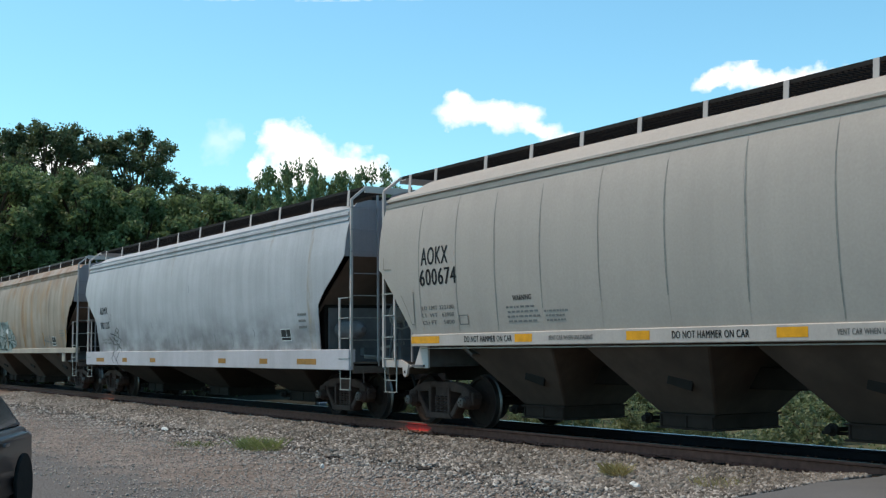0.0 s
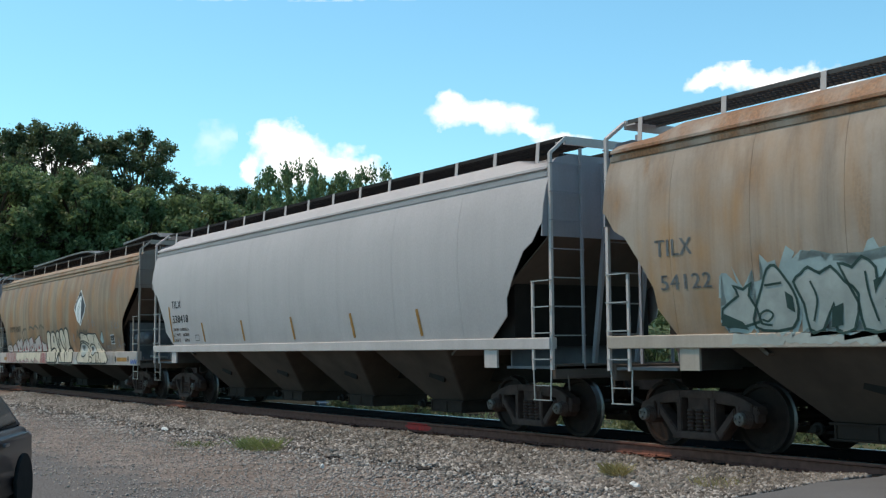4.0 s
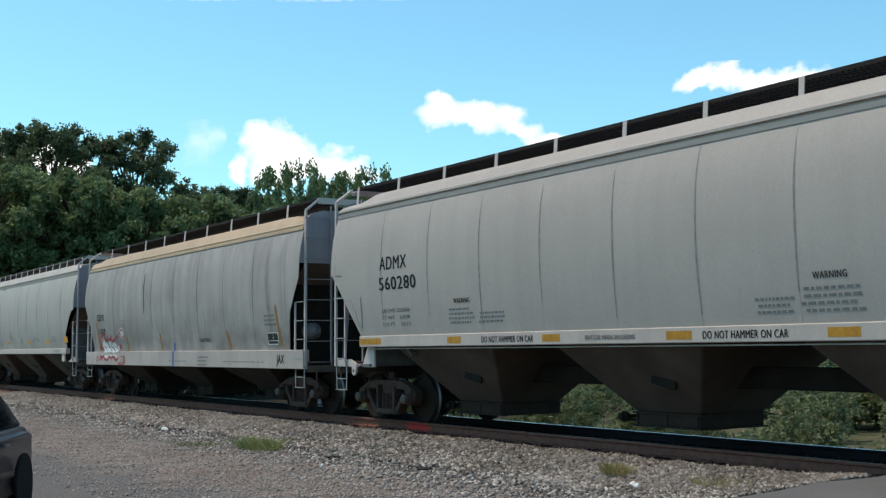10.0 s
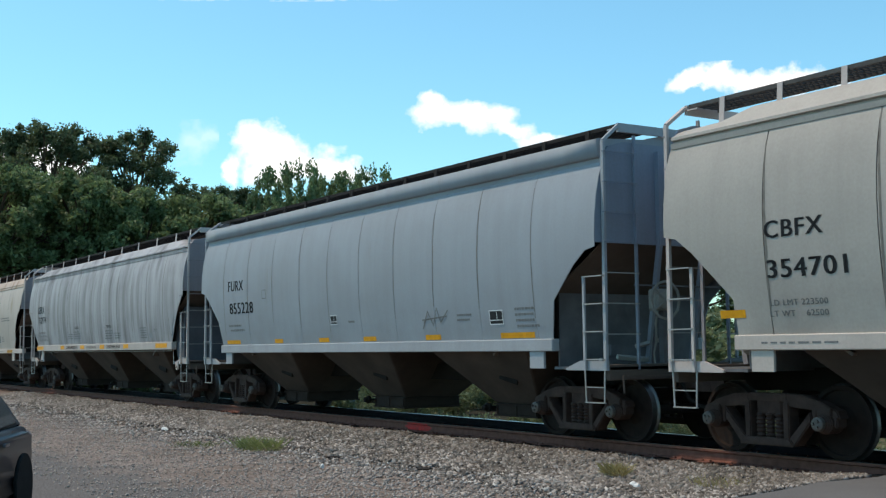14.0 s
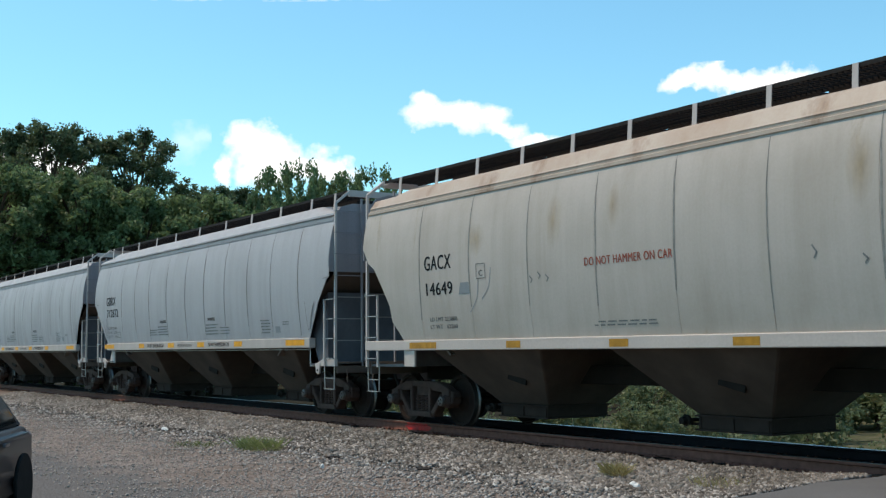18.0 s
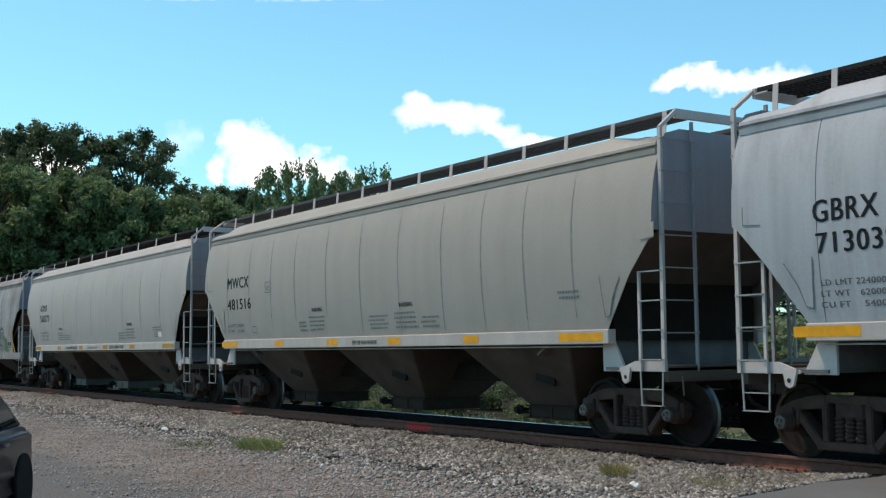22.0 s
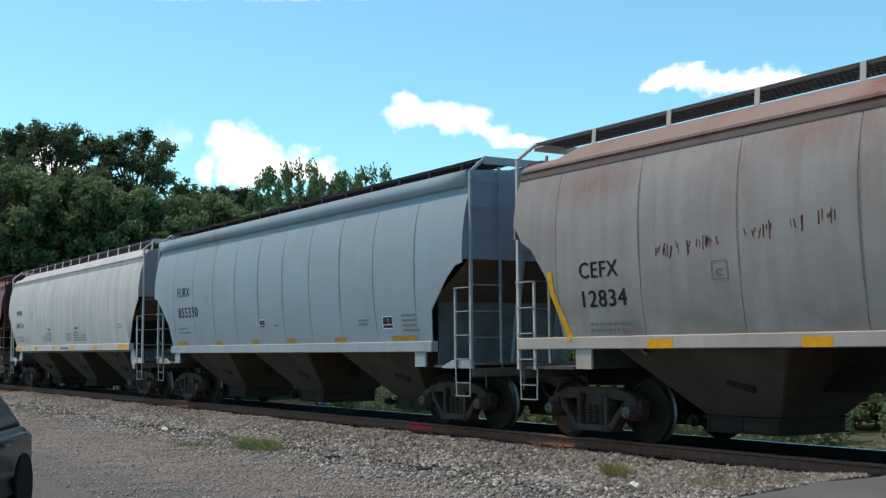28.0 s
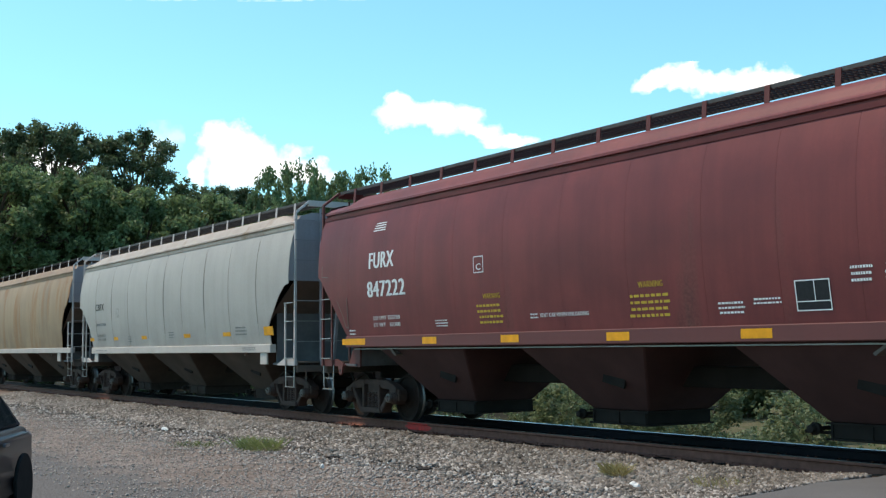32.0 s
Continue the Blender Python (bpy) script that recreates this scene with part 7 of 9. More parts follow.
ragged(c, "graffiti", M_SPRAYBRIGHT, [(-6.35, 1.64), (-6.11, 1.78), (-5.92, 1.66), (-5.71, 1.63), (-5.56, 1.74), (-5.31, 1.61), (-5.12, 1.73), (-4.99, 1.59), (-4.73, 1.6), (-4.65, 1.37), (-6.23, 1.38)], 0.02, 2, "white and red sprayed tag", 0.004)
ragged(c, "graffiti", M_SPRAYBRIGHT, [(-6.38, 1.31), (-6.23, 1.27), (-6.02, 1.2), (-5.81, 1.17), (-5.6, 1.26), (-5.33, 1.21), (-4.97, 1.24), (-4.71, 1.19), (-4.59, 1.11), (-4.53, 1.07), (-4.66, 1.31)], 0.012, 3, "", 0.004)
for pts in [[(-6.5, 1.82), (-6.39, 1.87), (-6.2, 1.92), (-6.04, 1.94)], [(-6.49, 1.79), (-6.4, 1.61), (-6.33, 1.4)], [(-6.03, 1.88), (-6.02, 1.75), (-5.79, 1.8), (-5.74, 1.9)], [(-5.76, 1.77), (-5.56, 1.76), (-5.41, 1.82), (-5.38, 1.89)], [(-5.39, 1.76), (-5.25, 1.71), (-5.09, 1.75), (-4.91, 1.83), (-4.72, 1.87)], [(-6.49, 1.14), (-6.38, 1.29), (-6.31, 1.17), (-6.16, 1.28), (-5.99, 1.18), (-5.77, 1.13), (-5.6, 1.21), (-5.53, 1.27), (-5.33, 1.19), (-5.2, 1.24), (-4.97, 1.22), (-4.94, 1.11)], [(-4.94, 1.15), (-4.75, 1.15), (-4.63, 1.2)]]:
    stroke(c, "graffiti", M_SPRAYR, pts, 0.075, lift=0.007)
scrawl(c, [[(-6.07, 1.88), (-6.03, 1.68)], [(-5.8, 1.8), (-5.79, 1.66), (-5.65, 1.61)], [(-6.18, 1.55), (-6.04, 1.53), (-5.87, 1.38)], [(-5.72, 1.61), (-5.59, 1.53), (-5.35, 1.37)], [(-5.42, 1.84), (-5.43, 1.54), (-5.23, 1.51), (-5.01, 1.37)], [(-5.09, 1.73), (-5.09, 1.52)], [(-4.72, 1.84), (-4.72, 1.6)], [(-4.75, 1.6), (-4.93, 1.54), (-4.72, 1.45), (-4.63, 1.37)], [(-6.3, 1.51), (-6.09, 1.38)], [(-6.02, 1.31), (-6.02, 1.1)], [(-4.94, 1.29), (-4.92, 1.11)], [(-4.71, 1.31), (-4.65, 1.19)], [(-5.2, 1.29), (-5.23, 1.21)]], M_SPRAYK, 0.026, 0.009)
scrawl(c, [[(-6.83, 1.26), (-6.84, 1.04)], [(-6.83, 1.23), (-6.71, 1.25), (-6.65, 1.18), (-6.73, 1.12), (-6.82, 1.13)], [(-4.38, 1.24), (-4.26, 1.25), (-4.29, 1.1), (-4.36, 1.06), (-4.4, 1.11)], [(-4.2, 1.26), (-4.13, 1.26), (-4.14, 1.1), (-4.22, 1.06)], [(-3.99, 1.24), (-4.08, 1.23), (-4.07, 1.16), (-4, 1.13), (-4.02, 1.08), (-4.1, 1.07)], [(-4.03, 1.28), (-4.04, 1.04)], [(-4.45, 1.02), (-4.11, 1.03)]], M_SPRAYR, 0.03, 0.009)
poly(c, "graffiti", M_SPRAYBRIGHT, smooth([(-4.56, 1.93), (-4.5, 2.05), (-4.33, 2.11), (-4.16, 2.06), (-4.09, 1.94), (-4.14, 1.82), (-4.27, 1.76), (-4.41, 1.81), (-4.52, 1.87)], True, 3), "", 0.004)
stroke(c, "graffiti", M_SPRAYR, smooth([(-4.51, 1.95), (-4.41, 2.03), (-4.28, 2.05), (-4.19, 2.01), (-4.15, 1.92), (-4.17, 1.84), (-4.26, 1.8), (-4.35, 1.84), (-4.41, 1.9)], True, 3), 0.05, True, lift=0.007)
for ring in ([(-6.57 + 0.09 * math.cos(a), 1.5 + 0.07 * math.sin(a)) for a in np.arange(0, 6.2, 0.6)], [(-4.53 + 0.1 * math.cos(a), 1.54 + 0.09 * math.sin(a)) for a in np.arange(0, 6.2, 0.6)], [(-4.55 + 0.08 * math.cos(a), 1.03 + 0.05 * math.sin(a)) for a in np.arange(0, 6.2, 0.6)]):
    poly(c, "graffiti", M_SPRAYR, ring, "", 0.008)
for a, b in (((-6.78, 2.3), (-6.64, 1.54)), ((-3.86, 1.86), (-3.78, 1.43)), ((-0.92, 1.87), (-0.84, 1.43)), ((3.85, 1.85), (4.0, 1.43)), ((6.71, 2.36), (6.82, 1.51))):
    stroke(c, "reflective_mark", M_ORANGE, [a, b], 0.10)
stroke(c, "graffiti", M_BLUE, [(0.12, 1.62), (0.12, 1.41)], 0.08)
stroke(c, "graffiti", M_BLUE, [(0.12, 1.38), (0.12, 1.01)], 0.08)
poly(c, "gash", M_FADED, [(-2.28, 3.63), (-2.22, 3.61), (-2.21, 3.41), (-2.23, 3.05), (-2.2, 2.62), (-2.28, 2.43), (-2.26, 2.91), (-2.3, 3.27)], "torn dark gash")
lettering(c, "CAUTION", 2.0, 2.7, 1.62, 0.09, M_BLACK)
bars_block(c, -0.3, 1.12, 1.7, 0.06, 1, M_GREY, 11)
bars_block(c, 1.9, 1.03, 0.75, 0.28, 3, M_GREY, 12)
bars_block(c, 6.04, 1.95, 0.65, 0.3, 3, M_GREY, 13)
test_plate(c, 6.17, 6.72, 1.53, 1.78)
lettering(c, "JAX", 6.70, 7.08, 1.04, 0.26, M_SPRAYK, 0.012, "graffiti")
bars_block(c, 3.6, 1.12, 2.4, 0.05, 1, M_GREY, 14)
dented(c, ((1.1, 1.9, 0.3), (1.5, 1.7, 0.2), (0.8, 2.2, 0.2), (2.4, 1.9, 0.5), (-2.4, 3.0, 0.4)), M_GREY)

# 9: grey, strongly seamed
CBFX_SEAMS = (-6.24, -4.62, -3.04, -1.36, 0.04, 1.43, 3.02, 4.63, 6.28)
GREY9 = paint("seamed_grey_paint", (0.43, 0.45, 0.415), streak=0.14, patch=0.12, low=0.25, seed=91)
c = car("D", mats(GREY9, paint("clean_pale_sill", (0.52, 0.52, 0.48), streak=0.15, patch=0.15, low=0.0, seed=92)), "grey covered hopper car with dark panel seams and yellow squares", seams=CBFX_SEAMS, groove=0.016, posts=16, airy=True)


def cbf(c, num, tags):
    lettering(c, "CBFX", -6.33, -5.47, 2.68, 0.21, M_BLACK)
    if num:
        lettering(c, num, -6.28, -5.13, 2.20, 0.22, M_BLACK)
    framed_letter(c, -4.2, -3.95, 2.44, 2.68, M_GREY)
    data_lines(c, -6.26, -5.41, 1.72, 1.98, ("LD LMT 223500", "LT WT    62500"), M_GREY)
    yellow_marks(c, ((-7.08, -6.66), (-4.57, -4.17), (-1.98, -1.54), (1.42, 1.91), (4.11, 4.59)), 1.74, 1.84)
    patch(c, "reflective_mark", M_YELLOW, 6.53, 7.03, 1.73, 1.93)
    bars_block(c, -3.2, 1.68, 0.35, 0.2, 3, M_GREY, 21)
    bars_block(c, 0.25, 1.75, 0.45, 0.2, 3, M_GREY, 22)
    bars_block(c, 4.86, 1.76, 0.75, 0.24, 3, M_GREY, 23)
    bars_block(c, -6.5, 1.42, 1.5, 0.05, 1, M_GREY, 24)
    bars_block(c, 5.3, 1.40, 0.8, 0.09, 2, M_GREY, 25)
    if tags:
        scrawl(c, [[(-1.5, 1.72), (-1.42, 2.1), (-1.36, 1.8), (-1.25, 2.2), (-1.18, 1.75), (-1.05, 2.12), (-1.0, 1.78), (-0.86, 1.98), (-0.7, 1.72)], [(-1.32, 1.95), (-1.1, 2.02), (-0.9, 1.9)], [(-1.2, 2.26), (-1.12, 2.05)], [(2.2, 1.74), (2.28, 2.0), (2.4, 1.8), (2.52, 1.98), (2.6, 1.72), (2.74, 2.02), (2.86, 1.76), (3.0, 1.95), (3.1, 1.8), (3.3, 1.86)], [(2.3, 1.85), (2.7, 1.88), (3.2, 1.8)], [(2.62, 1.62), (2.78, 1.52), (2.9, 1.62)], [(0.4, 1.98), (0.6, 2.0), (0.5, 1.9)]], M_GREY, 0.014)


cbf(c, "354701", True)

# 10: blue-grey
BLUE10 = paint("faded_blue_paint", (0.31, 0.385, 0.43), (0.2, 0.21, 0.21), 0.25, 0.2, (0.3, 0.24, 0.18), 0.08, 0.35, seed=101)
BLUE_SEAMS = (-6.2, -4.78, -3.41, -2.06, -0.73, 0.59, 1.9, 3.25, 4.64, 6.12)
BLUESILL = paint("faded_blue_sill", (0.36, 0.43, 0.47), streak=0.2, patch=0.2, low=0.0, seed=102)


def furx_blue(c, num):
    lettering(c, "FURX", -6.0, -5.12, 2.80, 0.24, M_BLACK)
    lettering(c, num, -5.9, -4.54, 2.26, 0.26, M_BLACK)
    framed_letter(c, -4.02, -3.82, 2.56, 2.75, M_GREY, "")
    bars_block(c, -6.0, 1.85, 0.9, 0.22, 2, M_GREY, 31)
    yellow_marks(c, ((-6.2, -5.4), (-3.47, -3.05), (-1.3, -0.85), (0.6, 1.1), (2.87, 3.37), (5.15, 6.05)), 1.55, 1.64, M_DULLYEL if num.endswith("30") else M_YELLOW)
    test_plate(c, 4.88, 5.24, 1.78, 2.0)
    bars_block(c, 5.57, 1.72, 0.6, 0.36, 4, M_GREY, 32)
    test_plate(c, -0.71, -0.44, 1.90, 2.08)
    patch(c, "stencil_block", M_GREY, 0.04, 0.29, 1.92, 1.96)
    bars_block(c, 3.9, 1.86, 0.46, 0.16, 2, M_GREY, 33)


c = car("D", mats(BLUE10, BLUESILL, END_BLUE, lad=BLUESILL), "faded blue-grey covered hopper car with black lettering", seams=BLUE_SEAMS, groove=0.007, posts=14, board=4.67, ribs=0, post_mat=M_GRATE)
furx_blue(c, "855228")
for pts in ([(2.8, 1.75), (3.0, 2.05), (3.15, 1.8), (3.3, 2.1), (3.4, 1.85), (3.65, 2.05)], [(2.8, 1.9), (3.6, 1.95)]):
    stroke(c, "graffiti", M_GREY, pts, 0.025)

# 11: silver grey with dark runs
def gbrx(c, num, seed):
    lettering(c, "GBRX", -6.96, -6.08, 2.80, 0.26, M_BLACK)
    lettering(c, num, -6.90, -5.82, 2.44, 0.24, M_BLACK)
    end_lettering(c, "GBRX", 0.1, 0.58, 3.84, 0.15, M_GREY)
    end_lettering(c, num, 0.1, 0.68, 3.60, 0.15, M_GREY)
    data_lines(c, -6.85, -5.98, 1.80, 2.18, ("LD LMT 224000", "LT WT   62000", "CU FT    5400"), M_GREY)
    framed_letter(c, -5.9, -5.68, 1.82, 1.98, M_GREY, "")
    warning(c, -2.33, 1.84, M_BLACK, 0.82, 0.28, 0.65, seed)
    warning(c, 1.19, 1.80, M_BLACK, 0.85, 0.30, -0.65, seed + 1)
    bars_block(c, 4.58, 1.78, 0.55, 0.34, 5, M_GREY, seed + 2)
    patch(c, "stencil_panel", M_PATCHGREY, 5.38, 5.62, 1.78, 1.92)
    bars_block(c, 5.75, 1.95, 0.35, 0.1, 2, M_GREY, seed + 3)
    yellow_marks(c, ((-7.25, -6.31), (-3.98, -3.5), (-1.56, -1.07), (0.65, 1.11), (3.04, 3.52), (5.91, 6.84)), 1.49, 1.615)
    for a in (-3.21, 1.4):
        lettering(c, DNH, a, a + 1.34, 1.50, 0.10, M_BLACK)
    lettering(c, VENT, -0.8, 0.25, 1.51, 0.07, M_GREY)


GBRX_SEAMS = (-6.8, -5.42, -4.17, -2.95, -1.52, -0.09, 1.22, 2.57, 3.95, 5.27, 6.66)
GBRX_POSTS = (-7.74, -6.84, -5.26, -3.65, -2.07, -0.26, 1.55, 3.16, 4.82, 6.4, 7.5)
c = car("A", mats(paint("streaked_silver_paint", (0.42, 0.47, 0.495), (0.10, 0.097, 0.093), 0.95, 0.2, low=0.15, seed=111, band=1.9)), "silver-grey covered hopper car with dark vertical dirt runs", seams=GBRX_SEAMS, posts=GBRX_POSTS, endbox=M_ENDBOX, groove=0.010)
gbrx(c, "712974", 41)

# 12: cream with rusty roof
c = car("C", mats(paint("dented_cream_paint", (0.50, 0.495, 0.45), (0.27, 0.245, 0.19), 0.35, 0.3, (0.36, 0.25, 0.12), 0.16, 0.2, seed=121, spots=((2.95, 3.4, 0.3, 0.6), (-2.55, 3.3, 0.28, 0.6), (-1.2, 3.4, 0.2, 0.5), (6.9, 3.3, 0.35, 0.6), (-4.6, 3.2, 0.4, 0.4))), paint("bright_pale_sill", (0.55, 0.54, 0.50), streak=0.1, patch=0.15, low=0.0, seed=122), roof=paint("rusty_cream_roof", (0.47, 0.445, 0.38), (0.3, 0.2, 0.13), 0.3, 0.5, (0.27, 0.14, 0.07), 0.42, 0.0, seed=123)), "dented cream covered hopper car with a rusty roof edge", pitch=1.6, groove=0.005, soft=True, posts=13, ribs=2)
lettering(c, "GACX", -6.3, -5.46, 2.76, 0.25, M_BLACK)
lettering(c, "14649", -6.23, -5.4, 2.32, 0.22, M_BLACK)
framed_letter(c, -4.68, -4.43, 2.54, 2.78, M_GREY)
poly(c, "repaint_patch", M_PATCHGREY, [(-5.22, 2.3), (-5.15, 2.5), (-4.9, 2.5), (-4.89, 2.32)])
data_lines(c, -6.15, -5.3, 1.72, 1.98, ("LD LMT 223800", "LT WT   62200"), M_GREY)
lettering(c, DNH, -1.91, -0.11, 2.57, 0.12, M_REDTEXT)
bars_block(c, 4.95, 2.68, 1.65, 0.2, 2, M_GREY, 51)
bars_block(c, -1.8, 1.7, 1.5, 0.1, 2, M_GREY, 52)
test_plate(c, 4.26, 4.77, 1.80, 2.09)
bars_block(c, 5.0, 1.85, 0.5, 0.22, 3, M_GREY, 53)
yellow_marks(c, ((-3.88, -3.50), (-1.4, -1.0), (0.93, 1.37), (3.4, 3.85), (5.98, 6.91)), 1.40, 1.51, M_DULLYEL)
patch(c, "reflective_mark", M_DULLYEL, -6.85, -5.95, 1.40, 1.51)
bars_block(c, 4.4, 1.43, 0.9, 0.06, 1, M_GREY, 54)
# creases of the dents: their shade is drawn as grey strokes
for x, z, h in ((-4.9, 2.0, 0.55), (-4.55, 2.2, 0.5), (3.6, 1.9, 0.5)):
    stroke(c, "dent_shade", M_PATCHGREY, smooth([(x, z), (x + 0.22, z + 0.4 * h), (x + 0.3, z + h)]), 0.018, lift=0.003)
dented(c, ((-3.2, 2.4, 0.1), (-3.0, 2.45, 0.1), (-2.8, 2.4, 0.1), (2.2, 2.4, 0.15), (3.4, 2.4, 0.12), (2.9, 2.3, 0.1)), M_GREY)

# 13, 14: silver grey
SILVER = paint("silver_grey_paint", (0.415, 0.465, 0.49), (0.16, 0.155, 0.15), 0.22, 0.12, low=0.1, seed=131)
c = car("A", mats(SILVER), "silver-grey covered hopper car with black lettering and yellow sill marks", seams=GBRX_SEAMS, posts=GBRX_POSTS, endbox=M_ENDBOX, groove=0.011)
gbrx(c, "712872", 61)
c = car("A", mats(paint("pale_silver_paint", (0.44, 0.495, 0.525), (0.15, 0.145, 0.14), 0.42, 0.15, low=0.12, seed=141)), "pale silver-grey covered hopper car with faint dirt streaks", seams=GBRX_SEAMS, posts=GBRX_POSTS, endbox=M_ENDBOX, groove=0.011)
gbrx(c, "713039", 71)

# 15: olive-tinged grey
def mw(c, mark, num, text, second=True):
    small = mark == "WFRX"
    lettering(c, mark, -6.82 if small else -6.75, -5.92 if small else -5.53, 2.82 if small else 2.86, 0.2 if small else 0.26, text, 0.01)
    lettering(c, num, -6.82 if small else -6.72, -5.73 if small else -5.37, 2.35 if small else 2.36, 0.2 if small else 0.25, text, 0.01)
    framed_letter(c, -4.57, -4.29, 2.69, 2.92, M_GREY)
    data_lines(c, -6.8, -5.83, 1.80, 2.06, ("LD LMT 223800", "LT WT   63200"), M_GREY)
    framed_letter(c, -5.36, -5.11, 1.8, 1.94, M_GREY, "")
    warning(c, -2.45, 1.80, M_BLACK, 0.84, 0.34, 0.4, 81)
    warning(c, 1.1, 1.78, M_BLACK, 0.84, 0.34, -0.6, 83)
    bars_block(c, 0.13, 1.78, 0.75, 0.3, 4, M_GREY, 84)
    bars_block(c, 5.95, 2.12, 0.55, 0.16, 2, M_GREY, 85)
    yellow_marks(c, ((-7.16, -6.22), (-4.12, -3.66), (-1.6, -1.12), (0.88, 1.33), (3.4, 3.85), (5.97, 6.97)), 1.48, 1.605)
    lettering(c, VENT, -0.51, 0.48, 1.49, 0.08, M_BLACK)


MW_SEAMS = (-6.7, -5.4, -4.21, -2.98, -1.53, -0.09, 1.37, 2.82, 4.05, 5.2, 6.4)
c = car("A", mats(paint("olive_grey_paint", (0.385, 0.385, 0.345), (0.17, 0.165, 0.14), 0.16, 0.12, low=0.15, seed=151)), "olive-tinged grey covered hopper car with bold black lettering", seams=MW_SEAMS, groove=0.004, soft=True, airy=True, posts=(-7.3, 1.087))
mw(c, "MWCX", "481516", M_BLACK)

# 16: grey
c = car("A", mats(paint("mild_grey_paint", (0.435, 0.435, 0.405), streak=0.10, patch=0.10, low=0.1, seed=161)), "light grey covered hopper car with black lettering and dull yellow marks", seams=ADMX_SEAMS, groove=0.004, soft=True, posts=(-8.1, 1.61), pan=M_PAN)
grey_adm(c, "560277", "5613")

# 17: grimy grey with shield and grey block graffiti
c = car("E", mats(paint("grimy_grey_paint", (0.36, 0.385, 0.40), (0.125, 0.098, 0.08), 0.95, 0.65, (0.26, 0.14, 0.07), 0.32, 0.95, seed=171, high=0.75, band=1.1, spots=((-1.6, 3.9, 1.1, 0.5), (2.0, 4.0, 1.0, 0.45), (-5.5, 4.0, 1.6, 0.35), (-0.9, 2.2, 0.5, 0.6), (6.5, 4.0, 1.2, 0.4), (0.6, 3.6, 0.5, 0.7), (3.2, 3.6, 0.35, 0.6), (-3.4, 3.8, 0.4, 0.5))), paint("grimy_sill", (0.27, 0.27, 0.27), streak=0.5, patch=0.6, low=0.0, seed=172), END_BLUE, roof=paint("grimy_roof", (0.31, 0.31, 0.31), (0.12, 0.09, 0.07), 0.6, 0.6, (0.18, 0.09, 0.05), 0.5, 0.0, seed=173)), "grimy grey covered hopper car with shield emblem and grey graffiti", pitch=1.85, groove=0.008, posts=13, under=M_HOPPER_DARK)
patch(c, "repaint_patch", M_PATCHGREY, -6.94, -5.28, 2.03, 2.91, "darker repaint patch")
lettering(c, "NDYX", -6.86, -5.68, 2.57, 0.29, M_BLACK, 0.01)
lettering(c, "849022", -6.77, -5.50, 2.05, 0.26, M_BLACK)
shield = [(4.22, 3.18), (4.38, 3.20), (4.52, 3.28), (4.66, 3.20), (4.86, 3.2), (4.82, 2.9), (4.84, 2.72), (4.74, 2.58), (4.52, 2.52), (4.32, 2.56), (4.20, 2.70), (4.24, 2.9)]
poly(c, "shield", M_WHITE, shield, "white and navy shield emblem", 0.004)
poly(c, "shield", M_NAVY, [(4.25, 3.16), (4.38, 3.17), (4.52, 3.25), (4.66, 3.17), (4.83, 3.17), (4.80, 2.93), (4.25, 2.93)], "", 0.007)
for z in (3.06, 2.96):
    patch(c, "shield", M_WHITE, 4.32, 4.74, z, z + 0.055, "", 0.009)
for k, pts in enumerate(([(2.65, 1.42), (2.84, 2.17), (3.45, 2.26), (3.44, 1.42)], [(5.41, 1.42), (5.52, 2.07), (5.91, 1.95), (5.95, 1.42)], [(-0.15, 1.9), (-0.1, 1.42), (0.25, 1.42)], [(1.7, 1.42), (1.9, 2.3), (2.4, 2.3), (2.7, 1.42)])):
    ragged(c, "graffiti", M_OLIVE, pts, 0.03, k, "olive sprayed ground", 0.003)
for pts in ([(0.1, 1.42), (0.07, 2.13), (0.32, 2.32), (0.69, 2.32), (1.05, 2.13), (1.26, 1.9), (1.26, 1.45), (0.83, 1.45), (0.69, 1.45), (0.54, 1.42)], [(1.33, 1.42), (1.15, 2.16), (1.33, 2.32), (1.67, 2.3), (2.07, 2.07), (2.39, 1.62), (2.43, 1.42), (2.0, 1.42), (1.8, 1.63)], [(2.14, 2.19), (2.21, 2.28), (2.72, 2.26), (3.08, 1.85), (3.14, 1.42), (2.65, 1.42), (2.46, 1.87)], [(3.44, 1.42), (3.23, 2.03), (3.33, 2.3), (3.69, 2.36), (4.08, 2.18), (4.41, 1.77), (4.52, 1.42), (4.02, 1.42), (3.79, 1.78), (3.73, 1.42)], [(4.09, 2.33), (4.59, 2.38), (4.79, 1.98), (4.9, 1.87), (4.96, 2.34), (5.47, 2.32), (5.41, 1.42), (5.15, 1.42), (5.0, 1.67), (4.74, 1.7), (4.58, 1.82)]):
    blob(c, pts, M_STEELGREY, M_SPRAYK, 0.06, 2, 0.006)
    stroke(c, "graffiti", M_SPRAYW, [(x + 0.07, z - 0.05) for x, z in pts[1:-2]], 0.02, lift=0.012)
scrawl(c, [[(0.62, 1.65), (0.62, 1.95), (0.76, 1.97), (0.93, 1.77), (0.9, 1.61)], [(1.53, 1.76), (1.47, 2.09), (1.67, 2.11), (2.0, 1.63)], [(3.55, 1.7), (3.5, 2.05), (3.7, 2.1), (4.0, 1.75)]], M_SPRAYK, 0.045)
for x in (0.0, 0.9, 2.2, 3.1, 3.7, 4.3, 5.4):
    stroke(c, "graffiti", M_SPRAYW, [(x - 0.1, 1.16), (x + 0.02, 1.36), (x + 0.12, 1.2), (x + 0.25, 1.36)], 0.025)
